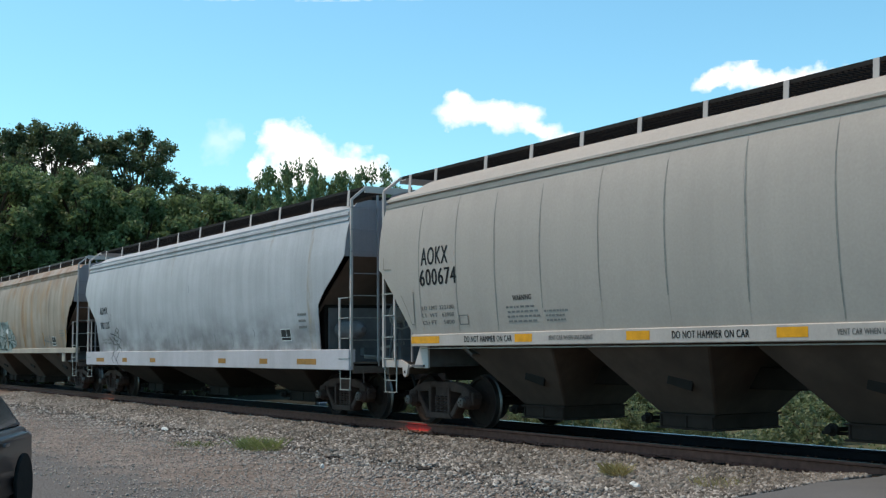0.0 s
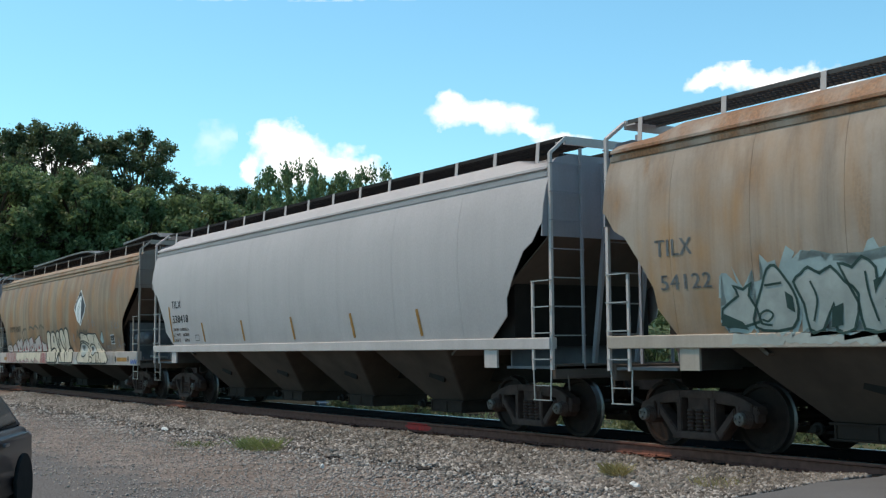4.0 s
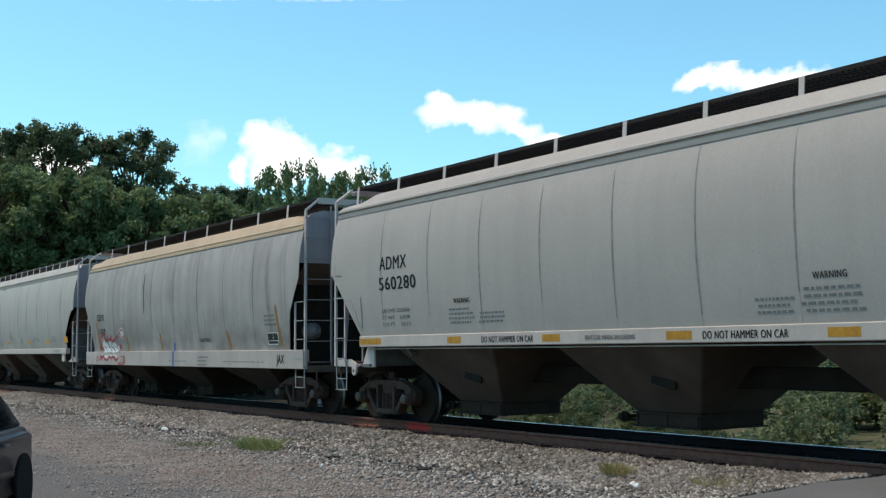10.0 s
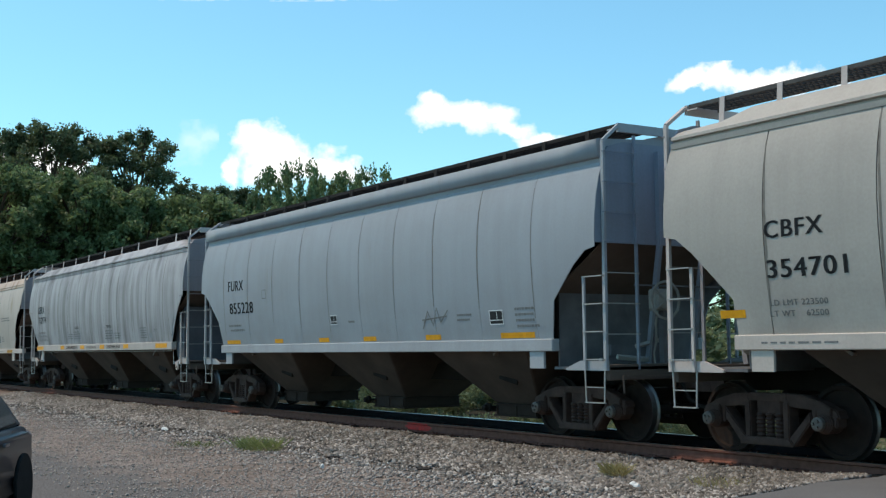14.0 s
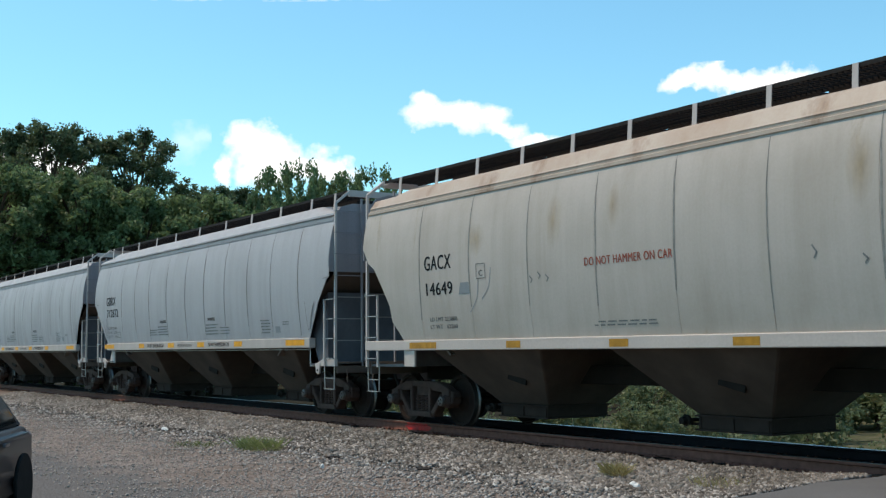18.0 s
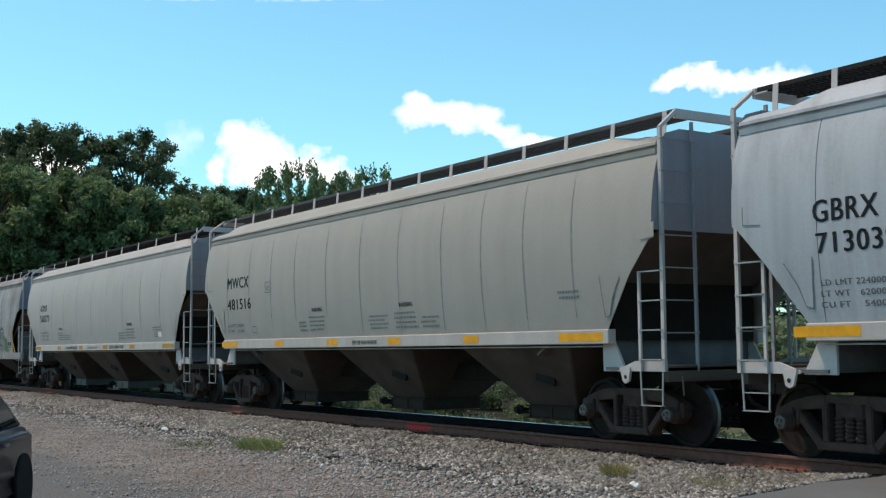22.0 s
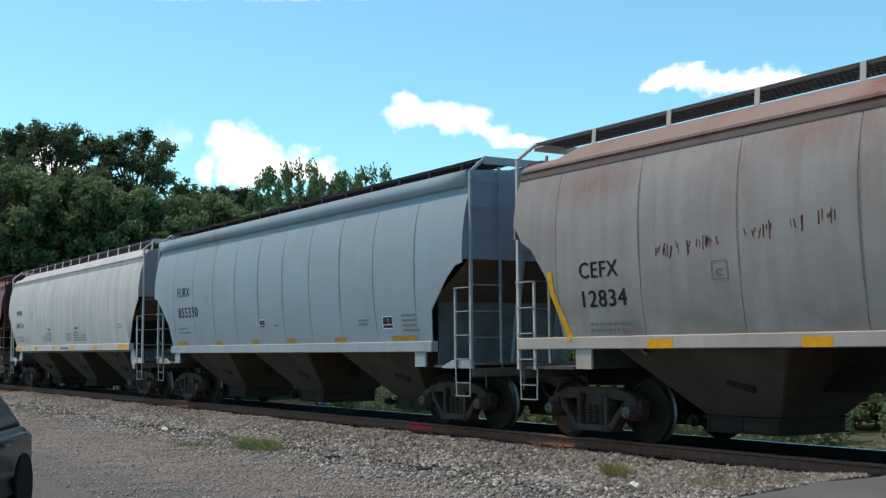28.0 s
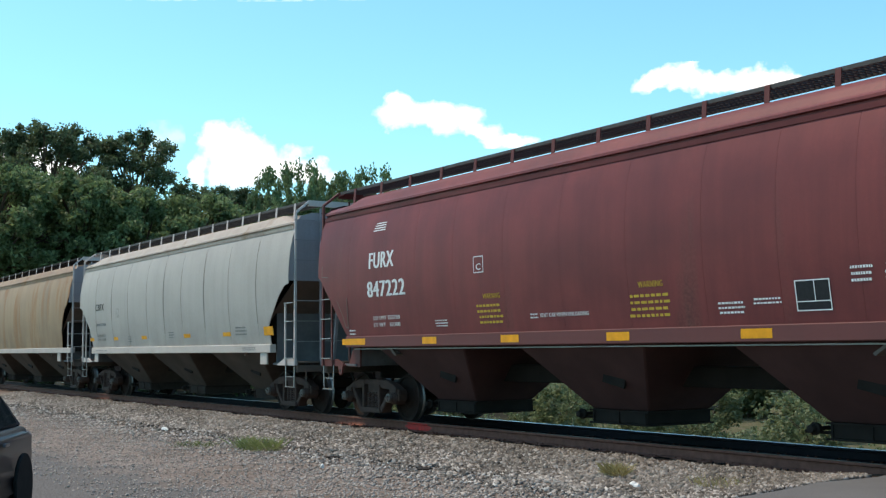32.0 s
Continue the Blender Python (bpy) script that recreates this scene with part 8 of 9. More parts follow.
poly(c, "repaint_patch", M_PATCHTAN, [(-1.17, 2.9), (-0.75, 2.92), (-0.7, 2.15), (-0.2, 2.15), (-0.19, 1.93), (-1.07, 1.9)], "pale tan repaint patch")
ragged(c, "graffiti", M_PATCHGREY, [(-3.75, 2.01), (-3.4, 2.2), (-3.09, 2.3), (-2.6, 2.1), (-1.84, 2.26), (-1.66, 1.75), (-2.2, 1.61), (-3.08, 1.59)], 0.07, 31, "faded pale sprayed tag")
scrawl(c, [[(-3.5, 1.8), (-3.2, 2.2), (-2.9, 1.8), (-2.6, 2.1), (-2.3, 1.7), (-2.0, 2.1)]], M_GREY, 0.04, 0.007)
test_plate(c, 6.03, 6.59, 1.58, 1.85)
stroke(c, "reflective_mark", M_YELLOW, [(6.82, 2.33), (6.86, 1.9), (7.07, 1.45)], 0.11)
patch(c, "sticker", M_AQUA, 6.35, 6.52, 1.92, 2.02)

# 18: reddish faded grey
c = car("C", mats(paint("red_dusted_grey_paint", (0.33, 0.325, 0.32), (0.16, 0.14, 0.125), 0.5, 0.4, (0.30, 0.13, 0.11), 0.42, 0.85, seed=181, high=0.75, spots=((-6.5, 3.8, 1.6, 0.6), (-2.5, 3.9, 1.4, 0.5), (2.0, 3.9, 1.6, 0.5), (5.5, 3.8, 1.5, 0.6))), paint("pinkish_sill", (0.47, 0.44, 0.41), streak=0.2, patch=0.3, low=0.0, seed=182), roof=paint("red_dusted_roof", (0.27, 0.185, 0.165), (0.24, 0.2, 0.18), 0.3, 0.4, (0.27, 0.10, 0.085), 0.4, 0.0, seed=183)), "faded grey covered hopper car dusted with red at the top", pitch=1.8, shift=-0.12, groove=0.010, airy=True, posts=(-6.94, 1.6))
lettering(c, "CEFX", -6.87, -6.04, 2.39, 0.23, M_BLACK)
lettering(c, "12834", -6.81, -5.87, 1.97, 0.24, M_BLACK)
framed_letter(c, -4.25, -3.99, 2.24, 2.47, M_GREY)
bars_block(c, -6.75, 1.62, 0.95, 0.18, 2, M_GREY, 93)
stroke(c, "reflective_mark", M_YELLOW, [(-7.54, 2.5), (-7.5, 2.2), (-7.18, 1.53)], 0.11)
yellow_marks(c, ((-5.46, -4.97), (-2.84, -2.39), (-0.33, 0.16), (2.2, 2.65), (4.6, 5.5)), 1.375, 1.50)
M_BLUEPATCH = paint("repaint_blue_grey", (0.34, 0.375, 0.385), streak=0.25, patch=0.2, low=0.0, seed=184)
for x0, x1, z0, z1, m in ((-1.64, -0.74, 1.56, 2.08, M_DULLPATCH), (2.94, 3.45, 1.56, 2.08, M_DULLPATCH), (2.62, 3.30, 3.22, 3.82, M_BLUEPATCH)):
    ragged(c, "repaint_patch", m, [(x0, z0), (x0, z1), (x1, z1), (x1, z0)], 0.012, 7, "squared repaint patch", 0.003)
rg = random.Random(4)
for i in range(44):
    x = rg.choice((rg.uniform(-5.35, -4.1), rg.uniform(-3.7, -2.3)))
    z = 2.68 + 0.07 * (x + 5)
    stroke(c, "scrape", M_RUST, [(x, z + rg.uniform(-0.12, 0.0)), (x + rg.uniform(-0.03, 0.05), z + rg.uniform(0.02, 0.1))], rg.uniform(0.010, 0.024), lift=0.003)
bars_block(c, 0.65, 1.6, 0.7, 0.18, 3, M_GREY, 94)

# 19: blue-grey
c = car("D", mats(paint("weathered_blue_paint", (0.285, 0.385, 0.45), (0.22, 0.23, 0.22), 0.2, 0.2, (0.33, 0.27, 0.2), 0.06, 0.3, seed=191), BLUESILL, END_BLUE, lad=BLUESILL), "weathered pale blue covered hopper car with black lettering", seams=BLUE_SEAMS, groove=0.011, posts=14, board=4.67, ribs=0, post_mat=M_GRATE)
furx_blue(c, "855330")

# 20: white with dark runs
c = car("A", mats(paint("streaked_white_paint", (0.58, 0.60, 0.605), (0.15, 0.145, 0.13), 0.36, 0.15, low=0.12, seed=201), paint("white_sill", (0.56, 0.565, 0.565), streak=0.2, patch=0.2, low=0.0, seed=202), lad=paint("white_ladder_paint", (0.62, 0.63, 0.63), streak=0.1, patch=0.1, low=0.0, seed=203)), "white covered hopper car with dark vertical stains", seams=MW_SEAMS, groove=0.003, airy=True, posts=(-7.3, 1.087))
mw(c, "WFRX", "454136", M_BLACK)

# 21: maroon
MAROON = paint("maroon_paint", (0.20, 0.053, 0.050), (0.085, 0.026, 0.028), 0.55, 0.55, (0.15, 0.06, 0.05), 0.2, 0.2, seed=211, rough=0.5)
# the maroon end is a darker copy of the side, for its shade
c = car("A", mats(MAROON, paint("maroon_sill", (0.13, 0.05, 0.048), (0.07, 0.04, 0.04), 0.2, 0.2, low=0.0, seed=212), paint("shaded_maroon_end", (0.07, 0.028, 0.026), (0.04, 0.025, 0.025), 0.3, 0.3, low=0.2, seed=213), lad=paint("maroon_ladder", (0.13, 0.045, 0.04), (0.07, 0.03, 0.03), 0.2, 0.2, low=0.0, seed=214)), "maroon covered hopper car with white lettering and bright yellow marks", seams=MW_SEAMS, groove=0.003, posts=(-7.3, 1.087), airy=True, under=plain("maroon_hopper", (0.07, 0.032, 0.03), 0.7, 0.0, 0.3, 1.5, 0.1))
lettering(c, "FURX", -6.0, -5.1, 2.92, 0.30, M_WHITE, 0.02)
lettering(c, "847222", -6.04, -4.68, 2.38, 0.30, M_WHITE, 0.02)
for i in range(4):
    patch(c, "emblem", M_WHITE, -5.94 + 0.03 * i, -5.48, 3.63 + 0.045 * i, 3.65 + 0.045 * i)
framed_letter(c, -2.45, -2.18, 2.64, 2.9, M_WHITE)
data_lines(c, -5.85, -4.89, 1.80, 2.06, ("LD LMT 223700", "LT WT   62300"), M_WHITE)
bars_block(c, -6.85, 1.68, 0.25, 0.14, 2, M_WHITE, 95)
bars_block(c, -3.7, 1.78, 0.4, 0.14, 3, M_WHITE, 96)
warning(c, -2.4, 1.80, M_YELTEXT, 0.75, 0.36, 0, 97)
lettering(c, VENT, -0.7, 0.45, 1.86, 0.06, M_WHITE)
bars_block(c, -0.95, 1.85, 0.2, 0.1, 2, M_WHITE, 98)
warning(c, 1.32, 1.80, M_YELTEXT, 0.9, 0.36, 0, 99)
bars_block(c, 2.98, 1.80, 0.45, 0.18, 3, M_WHITE, 100)
bars_block(c, 3.55, 1.9, 0.5, 0.1, 2, M_WHITE, 101)
test_plate(c, 4.23, 4.72, 1.80, 2.15)
bars_block(c, 5.0, 2.1, 0.3, 0.22, 3, M_WHITE, 102)
bars_block(c, 5.45, 2.1, 0.25, 0.22, 3, M_WHITE, 103)
patch(c, "sticker", M_WHITE, 6.2, 6.42, 1.82, 1.92)
bars_block(c, 6.6, 1.8, 0.35, 0.12, 2, M_WHITE, 104)
yellow_marks(c, ((-7.12, -6.19), (-4.11, -3.64), (-1.72, -1.24), (0.85, 1.33), (3.37, 3.87), (5.93, 6.9)), 1.485, 1.605)

# 22, 23
c = car("D", mats(GREY9, paint("clean_pale_sill", (0.52, 0.52, 0.48), streak=0.15, patch=0.15, low=0.0, seed=92), roof=paint("rust_flecked_roof", (0.44, 0.43, 0.38), (0.2, 0.15, 0.1), 0.3, 0.3, (0.3, 0.18, 0.08), 0.3, 0.0, seed=221)), "grey covered hopper car with dark seams and rusty roof edge", seams=CBFX_SEAMS, groove=0.013, posts=16, airy=True)
cbf(c, "", False)
bars_block(c, -6.33, 2.2, 1.1, 0.2, 1, M_GREY, 105)
c = car("C", mats(paint("rust_run_beige_paint", (0.36, 0.275, 0.165), (0.15, 0.11, 0.075), 0.5, 0.35, (0.36, 0.155, 0.045), 0.46, 0.5, seed=231, band=1.2, spots=((4.65, 3.4, 0.35, 1.1), (5.45, 3.3, 0.35, 1.2), (6.65, 3.4, 0.4, 1.1), (7.1, 3.2, 0.4, 1.1), (3.1, 3.6, 0.3, 0.7), (-3.0, 3.5, 0.4, 0.8), (-6.0, 3.4, 0.5, 0.9))), roof=paint("rusty_tan_roof_edge", (0.33, 0.26, 0.17), (0.14, 0.1, 0.07), 0.4, 0.4, (0.3, 0.14, 0.05), 0.45, 0.0, seed=232)), "tan covered hopper car with orange rust runs", pitch=1.4, groove=0.006, posts=14)

# ---- things in the yard ----
M_CARPAINT, _nt, _b = node_mat("dark_blue_car_paint")
_b.inputs["Base Color"].default_value = (0.016, 0.020, 0.030, 1)
_b.inputs["Roughness"].default_value, _b.inputs["Coat Weight"].default_value = 0.4, 0.3
M_GLASS, _nt, _b = node_mat("tinted_car_glass")
_b.inputs["Base Color"].default_value = (0.01, 0.012, 0.014, 1)
_b.inputs["Roughness"].default_value = 0.05
M_TEALPAINT, _nt, _b = node_mat("slate_car_paint")
_b.inputs["Base Color"].default_value = (0.05, 0.085, 0.12, 1)
_b.inputs["Roughness"].default_value, _b.inputs["Coat Weight"].default_value = 0.35, 0.8
M_TYRE = plain("tyre_rubber", (0.02, 0.02, 0.02), 0.85, 0.0, 0.3, 12.0, 0.2)
M_ALLOY = plain("wheel_alloy", (0.35, 0.36, 0.38), 0.35, 0.8, 0.2, 10.0, 0.0)
M_REDLENS = plain("red_lens", (0.10, 0.008, 0.008), 0.25, 0.0, 0.1, 10.0, 0.0)
M_DIMLENS = plain("smoked_lens", (0.14, 0.13, 0.14), 0.3, 0.0, 0.1, 10.0, 0.0)
M_LENS = plain("clear_lens", (0.6, 0.62, 0.65), 0.2, 0.0, 0.1, 10.0, 0.0)


def vehicle(name, m, paint_mat, label, front):
    """A five-door car: rounded body with cabin, glass, wheels, lamps. Nose towards local +x."""
    ob = empty(name, m, label, "car")
    ob.scale = (1, 1, 1.1 if front else 1)
    low = [(-2.18, 0.34), (-2.24, 0.55), (-2.20, 0.88), (-1.9, 0.95), (0.75, 0.93), (1.35, 0.88), (1.95, 0.74), (2.14, 0.58), (2.16, 0.34), (1.75, 0.22), (-1.8, 0.22)]
    cab = [(-1.95, 0.92), (-1.76, 1.06), (-1.30, 1.32), (-0.9, 1.44), (-0.3, 1.48), (0.1, 1.42), (0.45, 1.28), (1.12, 0.90)] if front else [(-2.12, 0.90), (-1.85, 1.22), (-1.45, 1.40), (-0.6, 1.47), (0.1, 1.42), (0.45, 1.28), (1.12, 0.90)]
    bm = bmesh.new()
    prism_into(bm, low, -0.88, 0.88)
    bmesh.ops.bevel(bm, geom=[e for e in bm.edges], offset=0.07, segments=3, affect="EDGES")
    for v in bm.verts:
        k = 1.0 - 0.10 * max(0, abs(v.co.x) - 1.5)
        v.co.y *= k
    for f in bm.faces:
        f.smooth = True
    part("body", bm, paint_mat, ob)
    bm = bmesh.new()
    prism_into(bm, cab, -0.78, 0.78)
    for v in bm.verts:
        if v.co.z > 1.1:
            v.co.y *= 0.84
    bmesh.ops.bevel(bm, geom=bm.edges[:], offset=0.05, segments=2, affect="EDGES")
    part("cabin", bm, paint_mat, ob)
    for s in (-1, 1):
        for pts in ([(-1.62, 1.0), (-1.22, 1.28), (-0.72, 1.38), (-0.72, 0.96)] if front else [(-1.72, 0.97), (-1.52, 1.30), (-0.72, 1.38), (-0.72, 0.96)], [(-0.64, 0.96), (-0.64, 1.38), (0.06, 1.34), (0.34, 1.22), (0.86, 0.95)]):
            bm = bmesh.new()
            vs = [bm.verts.new((x, s * (0.79 - 0.128 * max(0, z - 0.93) / 0.5), z)) for x, z in pts]
            bm.faces.new(vs if s < 0 else vs[::-1])
            r = bmesh.ops.extrude_face_region(bm, geom=bm.faces[:])
            for v in r["geom"]:
                if isinstance(v, bmesh.types.BMVert):
                    v.co.y += s * 0.012
            bmesh.ops.recalc_face_normals(bm, faces=bm.faces[:])
            part("side_window", bm, M_GLASS, ob)
        part("door_handle", box(-0.95, -0.78, *sorted((s * 0.87, s * 0.90)), 0.80, 0.83), M_ALLOY, ob)
        part("door_handle", box(0.15, 0.32, *sorted((s * 0.87, s * 0.90)), 0.79, 0.82), M_ALLOY, ob)
        part("mirror", box(0.72, 0.90, *sorted((s * 0.86, s * 1.02)), 0.93, 1.06, bevel=0.03), paint_mat, ob)
        part("headlight", box(1.85, 2.13, *sorted((s * 0.52, s * 0.80)), 0.58, 0.72, bevel=0.04), M_LENS, ob)
        part("tail_light", box(-2.2, -2.02, *sorted((s * 0.62, s * 0.82)), 0.76, 0.88, bevel=0.04), M_DIMLENS if front else M_REDLENS, ob)
        for x in (-1.66 if front else -1.36, 1.32):
            arch = bmesh.new()
            lathe_into(arch, [(0.0, 0.34), (s * 0.03, 0.35), (s * 0.045, 0.34)], 20, (x, s * 0.84, 0.33))
            part("wheel_arch", arch, M_TYRE, ob)
            w = new("wheel")
            w.parent = ob
            w.matrix_basis = pose(x, s * (0.70 if front else 0.80), 0.32)
            tyre = bmesh.new()
            lathe_into(tyre, [(-0.10, 0.2), (-0.11, 0.29), (-0.08, 0.32), (0.08, 0.32), (0.11, 0.29), (0.10, 0.2)], 24, (0, 0, 0))
            part("tyre", tyre, M_TYRE, w)
            rim = bmesh.new()
            lathe_into(rim, [(-0.105, 0.06), (-0.09, 0.21), (0.09, 0.21), (0.105, 0.06)], 14, (0, 0, 0))
            for k in range(5):
                a = 2 * math.pi * k / 5
                bar_into(rim, (0, s * 0.11, 0), (0.2 * math.cos(a), s * 0.11, 0.2 * math.sin(a)), 0.05, 0.02)
            part("rim", rim, M_ALLOY, w)
    bm = bmesh.new()
    vs = [bm.verts.new(p) for p in ((0.52, -0.62, 1.27), (0.52, 0.62, 1.27), (1.06, 0.70, 0.955), (1.06, -0.70, 0.955))]
    bm.faces.new(vs)
    bmesh.ops.solidify(bm, geom=bm.faces[:], thickness=-0.03)
    part("windscreen", bm, M_GLASS, ob)
    bm = bmesh.new()
    vs = [bm.verts.new(p) for p in (((-1.40, -0.58, 1.31), (-1.40, 0.58, 1.31), (-1.78, 0.66, 1.09), (-1.78, -0.66, 1.09)) if front else ((-1.88, -0.60, 1.22), (-1.88, 0.60, 1.22), (-2.10, 0.68, 0.98), (-2.10, -0.68, 0.98)))]
    bm.faces.new(vs)
    bmesh.ops.solidify(bm, geom=bm.faces[:], thickness=0.03)
    part("rear_window", bm, M_GLASS, ob)
    part("bumper", box(2.08, 2.22, -0.75, 0.75, 0.30, 0.52, bevel=0.05), paint_mat, ob)
    part("bumper", box(-2.30, -2.15, -0.75, 0.75, 0.32, 0.55, bevel=0.05), paint_mat, ob)
    part("number_plate", box(-2.315, -2.30, -0.15, 0.15, 0.60, 0.70), M_WHITE, ob)
    return ob


vehicle("parked_car", pose(-13.095, -10.755, -0.5, 0, 0, 332), M_CARPAINT, "dark blue parked car on the edge of the lot", True)
vehicle("distant_car", pose(-45.4, 11.2, -1.3, 0, 0, -27), M_TEALPAINT, "dark blue car parked beyond the track", False)


def tuft(name, x, y, n, r, h, seed, mat, label):
    """A clump of grass blades, each a narrow bent strip."""
    rg = np.random.RandomState(seed)
    z = float(ground_z(np.array([x]), np.array([y]))[0])
    a = rg.uniform(0, 2 * math.pi, n)
    d = r * np.sqrt(rg.uniform(0, 1, n))
    bx, by = d * np.cos(a) * 1.6, d * np.sin(a)
    hh = h * rg.uniform(0.4, 1.1, n)
    lx, ly = rg.normal(0, 0.6, n) * hh, rg.normal(0, 0.6, n) * hh
    w = 0.0035
    v = np.stack([np.stack([bx - w, by, 0 * bx], -1), np.stack([bx + w, by, 0 * bx], -1), np.stack([bx + lx * 0.5 + w, by + ly * 0.5, hh * 0.6], -1), np.stack([bx + lx, by + ly, hh], -1)], 1)
    f = np.arange(4 * n).reshape(n, 4)
    ob = new(name, mesh_np(name, v.reshape(-1, 3), f, mat))
    ob.matrix_basis = pose(x, y, z)
    return tagged(ob, label, "grass", "", "stuff")


M_GRASS = leaf_mat("grass_blade", (0.09, 0.13, 0.035), (0.20, 0.23, 0.09))
M_WEED = leaf_mat("weed_blade", (0.16, 0.21, 0.07), (0.30, 0.34, 0.15))
M_DRYGRASS = leaf_mat("dry_grass_blade", (0.25, 0.22, 0.09), (0.42, 0.38, 0.19))
tuft("grass_tuft", -20.2, -3.6, 520, 0.40, 0.24, 1, M_WEED, "green grass tuft growing in the gravel")
tuft("grass_tuft", -12.0, -2.08, 420, 0.15, 0.17, 2, M_DRYGRASS, "dry yellowish grass tuft in the ballast")
tuft("grass_tuft", -21.8, -4.2, 260, 0.4, 0.12, 3, M_GRASS, "sparse green grass in the gravel")
tuft("grass_tuft", -10.1, -2.0, 220, 0.3, 0.12, 4, M_DRYGRASS, "dry grass stems beside the road edge")


def lump(name, x, y, size, flat, seed, mat, label, category, turn=0):
    """A bent, broken piece lying on the gravel."""
    bm = bmesh.new()
    bmesh.ops.create_icosphere(bm, subdivisions=2, radius=1.0)
    for v in bm.verts:
        k = 1 + 0.35 * noise.noise(v.co * 1.7 + Vector((seed, seed, 0)))
        v.co = Vector((v.co.x * size[0] * k, v.co.y * size[1] * k, v.co.z * flat * k))
    ob = part(name, bm, mat)
    z = float(ground_z(np.array([x]), np.array([y]))[0])
    ob.matrix_basis = pose(x, y, z + flat * 0.6, 0, 0, turn)
    return tagged(ob, label, category)


M_SCRAP = plain("dark_scrap", (0.035, 0.03, 0.028), 0.8, 0.0, 0.4, 9.0, 0.3)
M_PAPER = plain("white_litter", (0.75, 0.75, 0.73), 0.7, 0.0, 0.2, 9.0, 0.1)
for x, y, s, k, t in ((-26.1, -3.05, (0.30, 0.06), 1, 40), (-19.0, -2.3, (0.16, 0.05), 2, 25), (-16.3, -2.5, (0.2, 0.06), 3, 0), (-15.0, -3.2, (0.12, 0.08), 4, 40), (-28.0, -2.6, (0.25, 0.06), 5, 15), (-13.6, -2.35, (0.12, 0.06), 6, 0), (-17.6, -3.4, (0.14, 0.05), 7, 60)):
    lump("tie_scrap", x, y, s, 0.03, k, M_SCRAP, "dark splinter of old tie wood on the gravel", "scrap", t)
for x, y, s, k in ((-26.25, -3.25, (0.20, 0.05), 11), (-11.27, -2.42, (0.07, 0.05), 12), (-11.1, -2.5, (0.05, 0.05), 13), (-16.6, -4.1, (0.03, 0.03), 14)):
    lump("litter", x, y, s, 0.045, k, M_PAPER, "crumpled white litter on the gravel", "litter")

# small marker posts beyond the rails
for x, y in ((-51.0, 3.2), (-50.6, 3.2)):
    z = float(ground_z(np.array([x]), np.array([y]))[0])
    p = part("marker_post", box(-0.03, 0.03, -0.03, 0.03, -0.1, 0.75, bevel=0.006), M_PATCHTAN)
    p.matrix_basis = pose(x, y, z)
    tagged(p, "short pale marker post beyond the rails", "post", "marker posts")

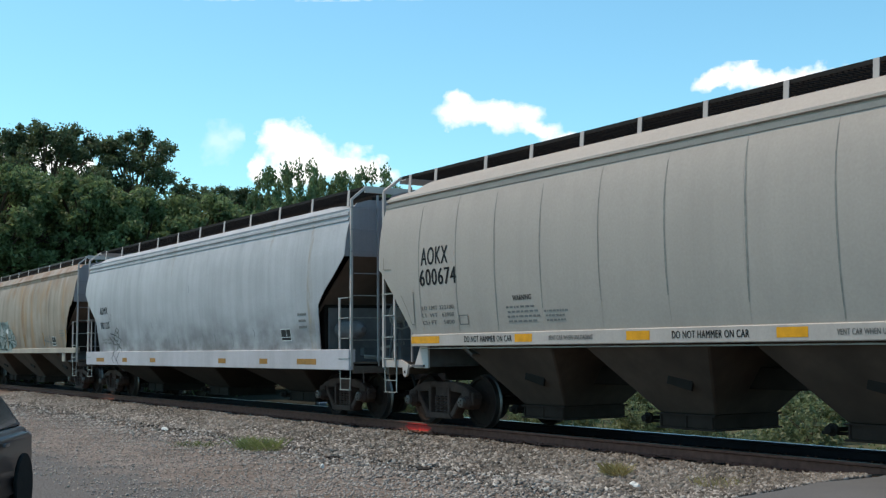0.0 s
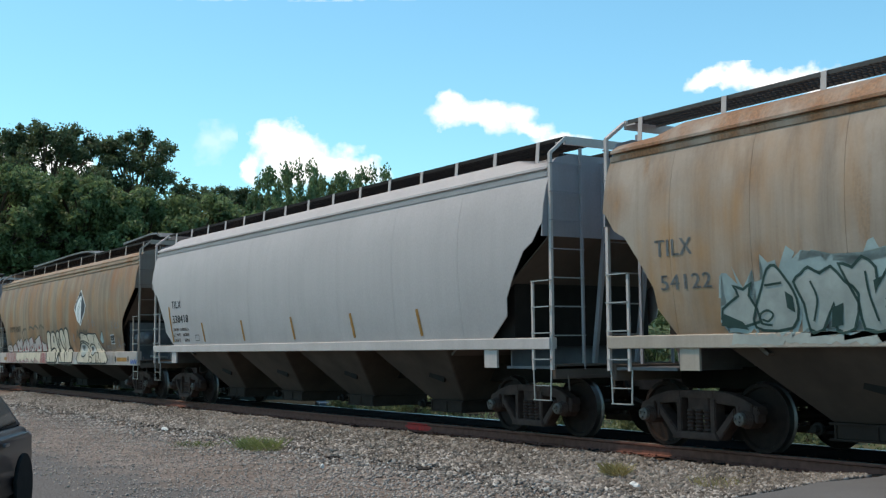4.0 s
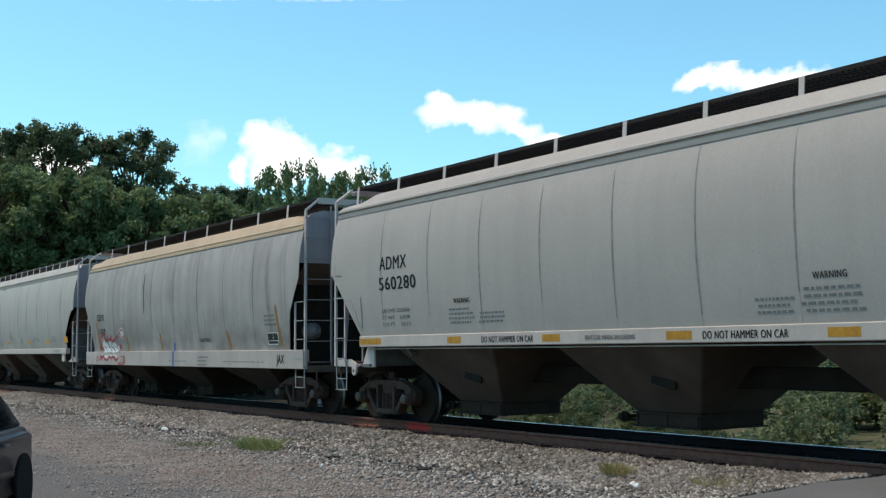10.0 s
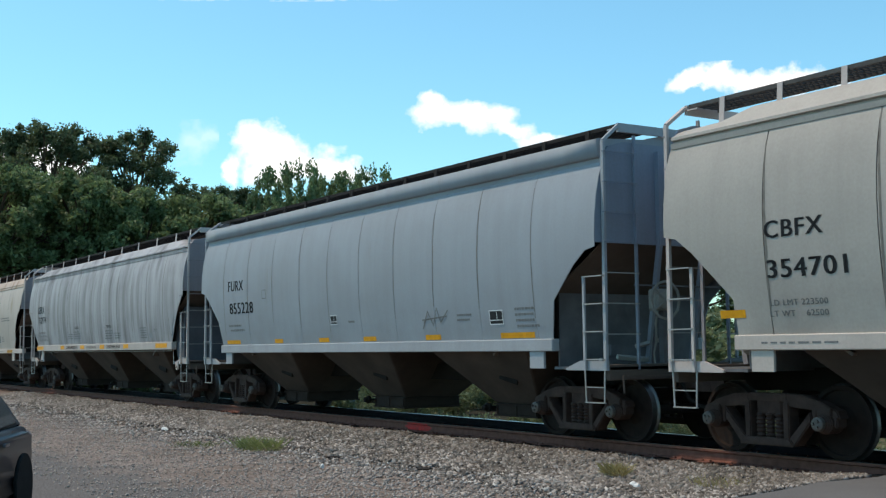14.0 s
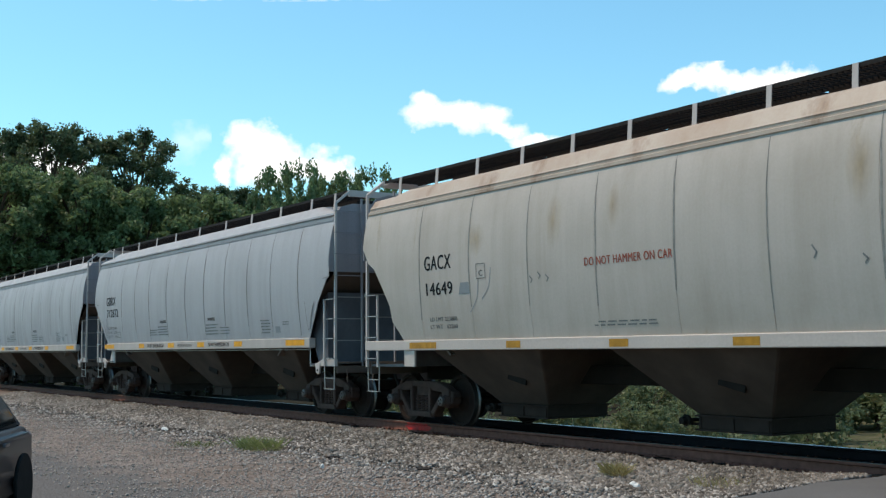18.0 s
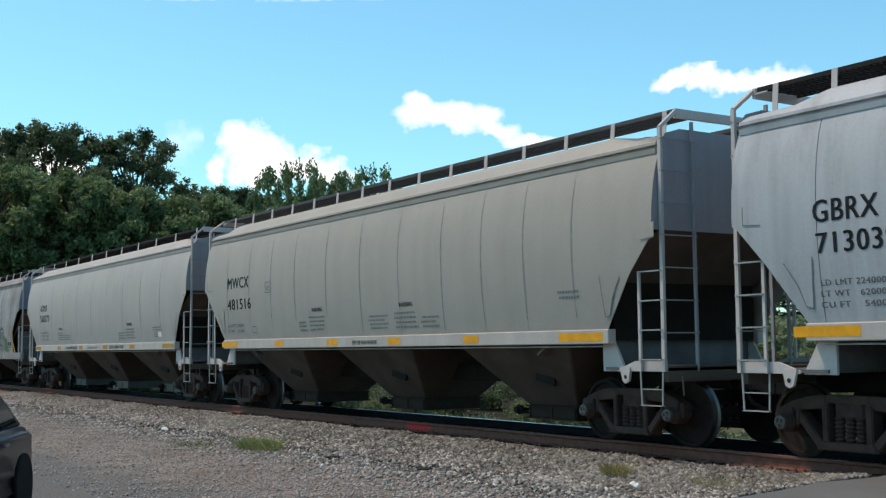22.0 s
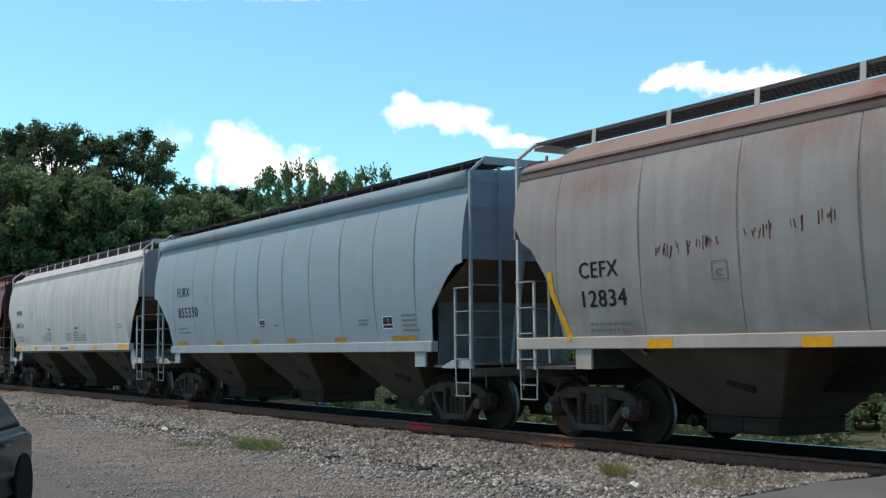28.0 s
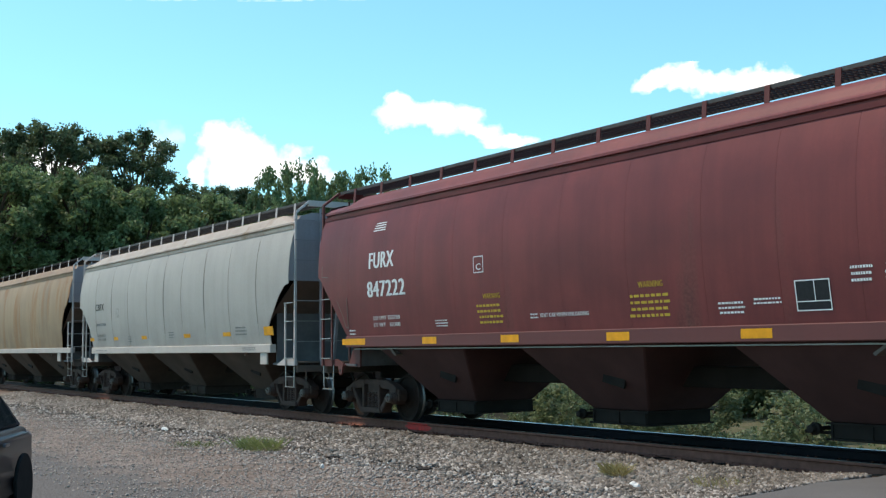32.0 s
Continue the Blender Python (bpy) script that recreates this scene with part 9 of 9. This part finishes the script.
# ---- clouds ----
def cloud_mat(name, seed, lobes, soft, thick, rag):
    """White vapour gathered round a few puffs, thinning out towards ragged edges."""
    m = bpy.data.materials.new(name)
    m.use_nodes = True
    nt = m.node_tree
    nt.nodes.clear()
    out = nt.nodes.new("ShaderNodeOutputMaterial")
    em = nt.nodes.new("ShaderNodeEmission")
    em.inputs["Color"].default_value, em.inputs["Strength"].default_value = (1.0, 0.985, 0.96, 1), 1.05
    tr = nt.nodes.new("ShaderNodeBsdfTransparent")
    mx = nt.nodes.new("ShaderNodeMixShader")
    tc = nt.nodes.new("ShaderNodeTexCoord")
    wob = nt.nodes.new("ShaderNodeTexNoise")
    wob.inputs["Scale"].default_value, wob.inputs["Detail"].default_value = 1.6, 5.0
    off = nt.nodes.new("ShaderNodeVectorMath")
    off.operation = "ADD"
    off.inputs[1].default_value = (seed, seed, 0)
    nt.links.new(tc.outputs["Object"], off.inputs[0])
    nt.links.new(off.outputs[0], wob.inputs["Vector"])
    shift = nt.nodes.new("ShaderNodeVectorMath")
    shift.operation = "MULTIPLY_ADD"
    shift.inputs[1].default_value = (0.9, 0.9, 0.0)
    nt.links.new(wob.outputs["Color"], shift.inputs[0])
    back = nt.nodes.new("ShaderNodeVectorMath")
    back.operation = "ADD"
    back.inputs[1].default_value = (-0.45, -0.45, 0.0)
    nt.links.new(tc.outputs["Object"], back.inputs[0])
    nt.links.new(back.outputs[0], shift.inputs[2])
    total = None
    for x, y, rx, ry in lobes:
        mp = nt.nodes.new("ShaderNodeMapping")
        mp.inputs["Scale"].default_value = (1 / rx, 1 / ry, 0.0)
        mp.inputs["Location"].default_value = (-x / rx, -y / ry, 0.0)
        nt.links.new(shift.outputs[0], mp.inputs["Vector"])
        ln = nt.nodes.new("ShaderNodeVectorMath")
        ln.operation = "LENGTH"
        nt.links.new(mp.outputs[0], ln.inputs[0])
        if total is None:
            total = ln.outputs["Value"]
        else:
            mn = nt.nodes.new("ShaderNodeMath")
            mn.operation = "SMOOTH_MIN"
            mn.inputs[2].default_value = 0.7
            nt.links.new(total, mn.inputs[0])
            nt.links.new(ln.outputs["Value"], mn.inputs[1])
            total = mn.outputs[0]
    for scale, amp in ((2.6, rag), (9.0, rag * 0.35)):
        ad = nt.nodes.new("ShaderNodeMath")
        ad.operation = "MULTIPLY_ADD"
        nt.links.new(tex_noise(nt, scale, 6.0, seed, 0.55), ad.inputs[0])
        ad.inputs[1].default_value = -amp
        nt.links.new(total, ad.inputs[2])
        total = ad.outputs[0]
    edge = 1.1 - rag * 0.675
    nt.links.new(ramp(nt, total, edge + soft * 0.5, edge - soft * 0.5, thick), mx.inputs[0])
    nt.links.new(tr.outputs[0], mx.inputs[1])
    nt.links.new(em.outputs[0], mx.inputs[2])
    nt.links.new(mx.outputs[0], out.inputs["Surface"])
    return m


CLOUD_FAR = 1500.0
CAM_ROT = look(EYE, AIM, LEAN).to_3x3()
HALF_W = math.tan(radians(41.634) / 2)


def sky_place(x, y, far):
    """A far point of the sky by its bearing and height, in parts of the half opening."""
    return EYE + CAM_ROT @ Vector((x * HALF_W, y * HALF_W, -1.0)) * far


CLOUDS = []


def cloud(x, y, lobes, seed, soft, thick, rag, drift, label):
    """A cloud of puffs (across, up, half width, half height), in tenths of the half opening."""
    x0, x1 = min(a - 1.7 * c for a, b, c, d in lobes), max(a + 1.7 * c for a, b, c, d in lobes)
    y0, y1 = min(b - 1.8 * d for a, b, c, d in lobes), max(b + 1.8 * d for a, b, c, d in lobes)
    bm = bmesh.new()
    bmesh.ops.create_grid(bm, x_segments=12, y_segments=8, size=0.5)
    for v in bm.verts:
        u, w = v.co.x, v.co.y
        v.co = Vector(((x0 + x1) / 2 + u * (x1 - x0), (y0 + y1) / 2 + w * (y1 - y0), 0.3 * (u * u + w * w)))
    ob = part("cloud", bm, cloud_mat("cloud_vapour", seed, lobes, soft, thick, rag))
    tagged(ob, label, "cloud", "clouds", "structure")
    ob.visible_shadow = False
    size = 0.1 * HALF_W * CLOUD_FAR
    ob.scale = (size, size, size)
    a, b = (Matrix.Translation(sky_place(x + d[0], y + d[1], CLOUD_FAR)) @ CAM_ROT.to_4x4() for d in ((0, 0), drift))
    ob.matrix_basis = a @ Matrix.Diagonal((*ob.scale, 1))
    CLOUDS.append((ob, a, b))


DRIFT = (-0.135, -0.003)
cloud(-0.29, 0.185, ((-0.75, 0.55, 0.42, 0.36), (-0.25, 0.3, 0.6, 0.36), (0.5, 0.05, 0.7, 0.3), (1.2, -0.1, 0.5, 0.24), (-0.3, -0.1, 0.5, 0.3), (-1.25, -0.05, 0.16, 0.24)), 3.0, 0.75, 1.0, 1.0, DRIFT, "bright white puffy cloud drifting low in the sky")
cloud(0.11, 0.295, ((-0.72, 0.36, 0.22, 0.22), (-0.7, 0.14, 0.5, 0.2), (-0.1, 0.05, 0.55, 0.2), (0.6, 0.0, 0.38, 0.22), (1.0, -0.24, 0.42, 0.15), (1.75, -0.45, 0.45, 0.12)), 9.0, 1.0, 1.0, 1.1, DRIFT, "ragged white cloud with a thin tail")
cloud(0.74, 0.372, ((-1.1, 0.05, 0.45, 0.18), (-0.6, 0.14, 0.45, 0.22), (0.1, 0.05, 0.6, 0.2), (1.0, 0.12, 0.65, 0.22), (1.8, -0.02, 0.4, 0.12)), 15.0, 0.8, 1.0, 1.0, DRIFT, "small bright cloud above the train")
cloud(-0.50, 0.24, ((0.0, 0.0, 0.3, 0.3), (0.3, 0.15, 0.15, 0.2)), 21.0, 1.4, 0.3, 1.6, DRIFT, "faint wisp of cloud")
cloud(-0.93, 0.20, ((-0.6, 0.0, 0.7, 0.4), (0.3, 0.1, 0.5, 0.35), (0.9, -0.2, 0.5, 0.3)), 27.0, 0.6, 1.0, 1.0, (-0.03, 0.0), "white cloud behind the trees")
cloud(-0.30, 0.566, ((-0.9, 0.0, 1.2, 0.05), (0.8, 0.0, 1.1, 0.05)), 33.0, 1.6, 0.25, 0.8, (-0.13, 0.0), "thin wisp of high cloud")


# ---- movement ----
# the train gains speed very slowly: metres a second at the start and at the end
SPEED_V = (10.95, 11.324)
GAIN = (SPEED_V[1] - SPEED_V[0]) / 64.0


def travelled(t):
    return SPEED_V[0] * t + GAIN * t * t


def motions():
    for car in CARS:
        x = car.location.x
        walk(car, [(float(t), pose(x + travelled(t), 0, 0)) for t in range(33)])
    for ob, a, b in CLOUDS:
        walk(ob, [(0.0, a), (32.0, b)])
    # the wheels roll as the train moves: one turn in 2.87 m
    for k, axles in enumerate(WHEELS):
        at = (-0.889, 0.889)[k]
        lead = axles[0]
        walk(lead, [(i / FPS, pose(at, 0, 0.457, 0, math.degrees(travelled(i / FPS) / 0.457), 0)) for i in range(0, 961)])
        for w in axles[1:]:
            w.rotation_mode = "QUATERNION"
            w.animation_data_create()
            w.animation_data.action = lead.animation_data.action
            w.animation_data.action_slot = lead.animation_data.action_slot


motions()
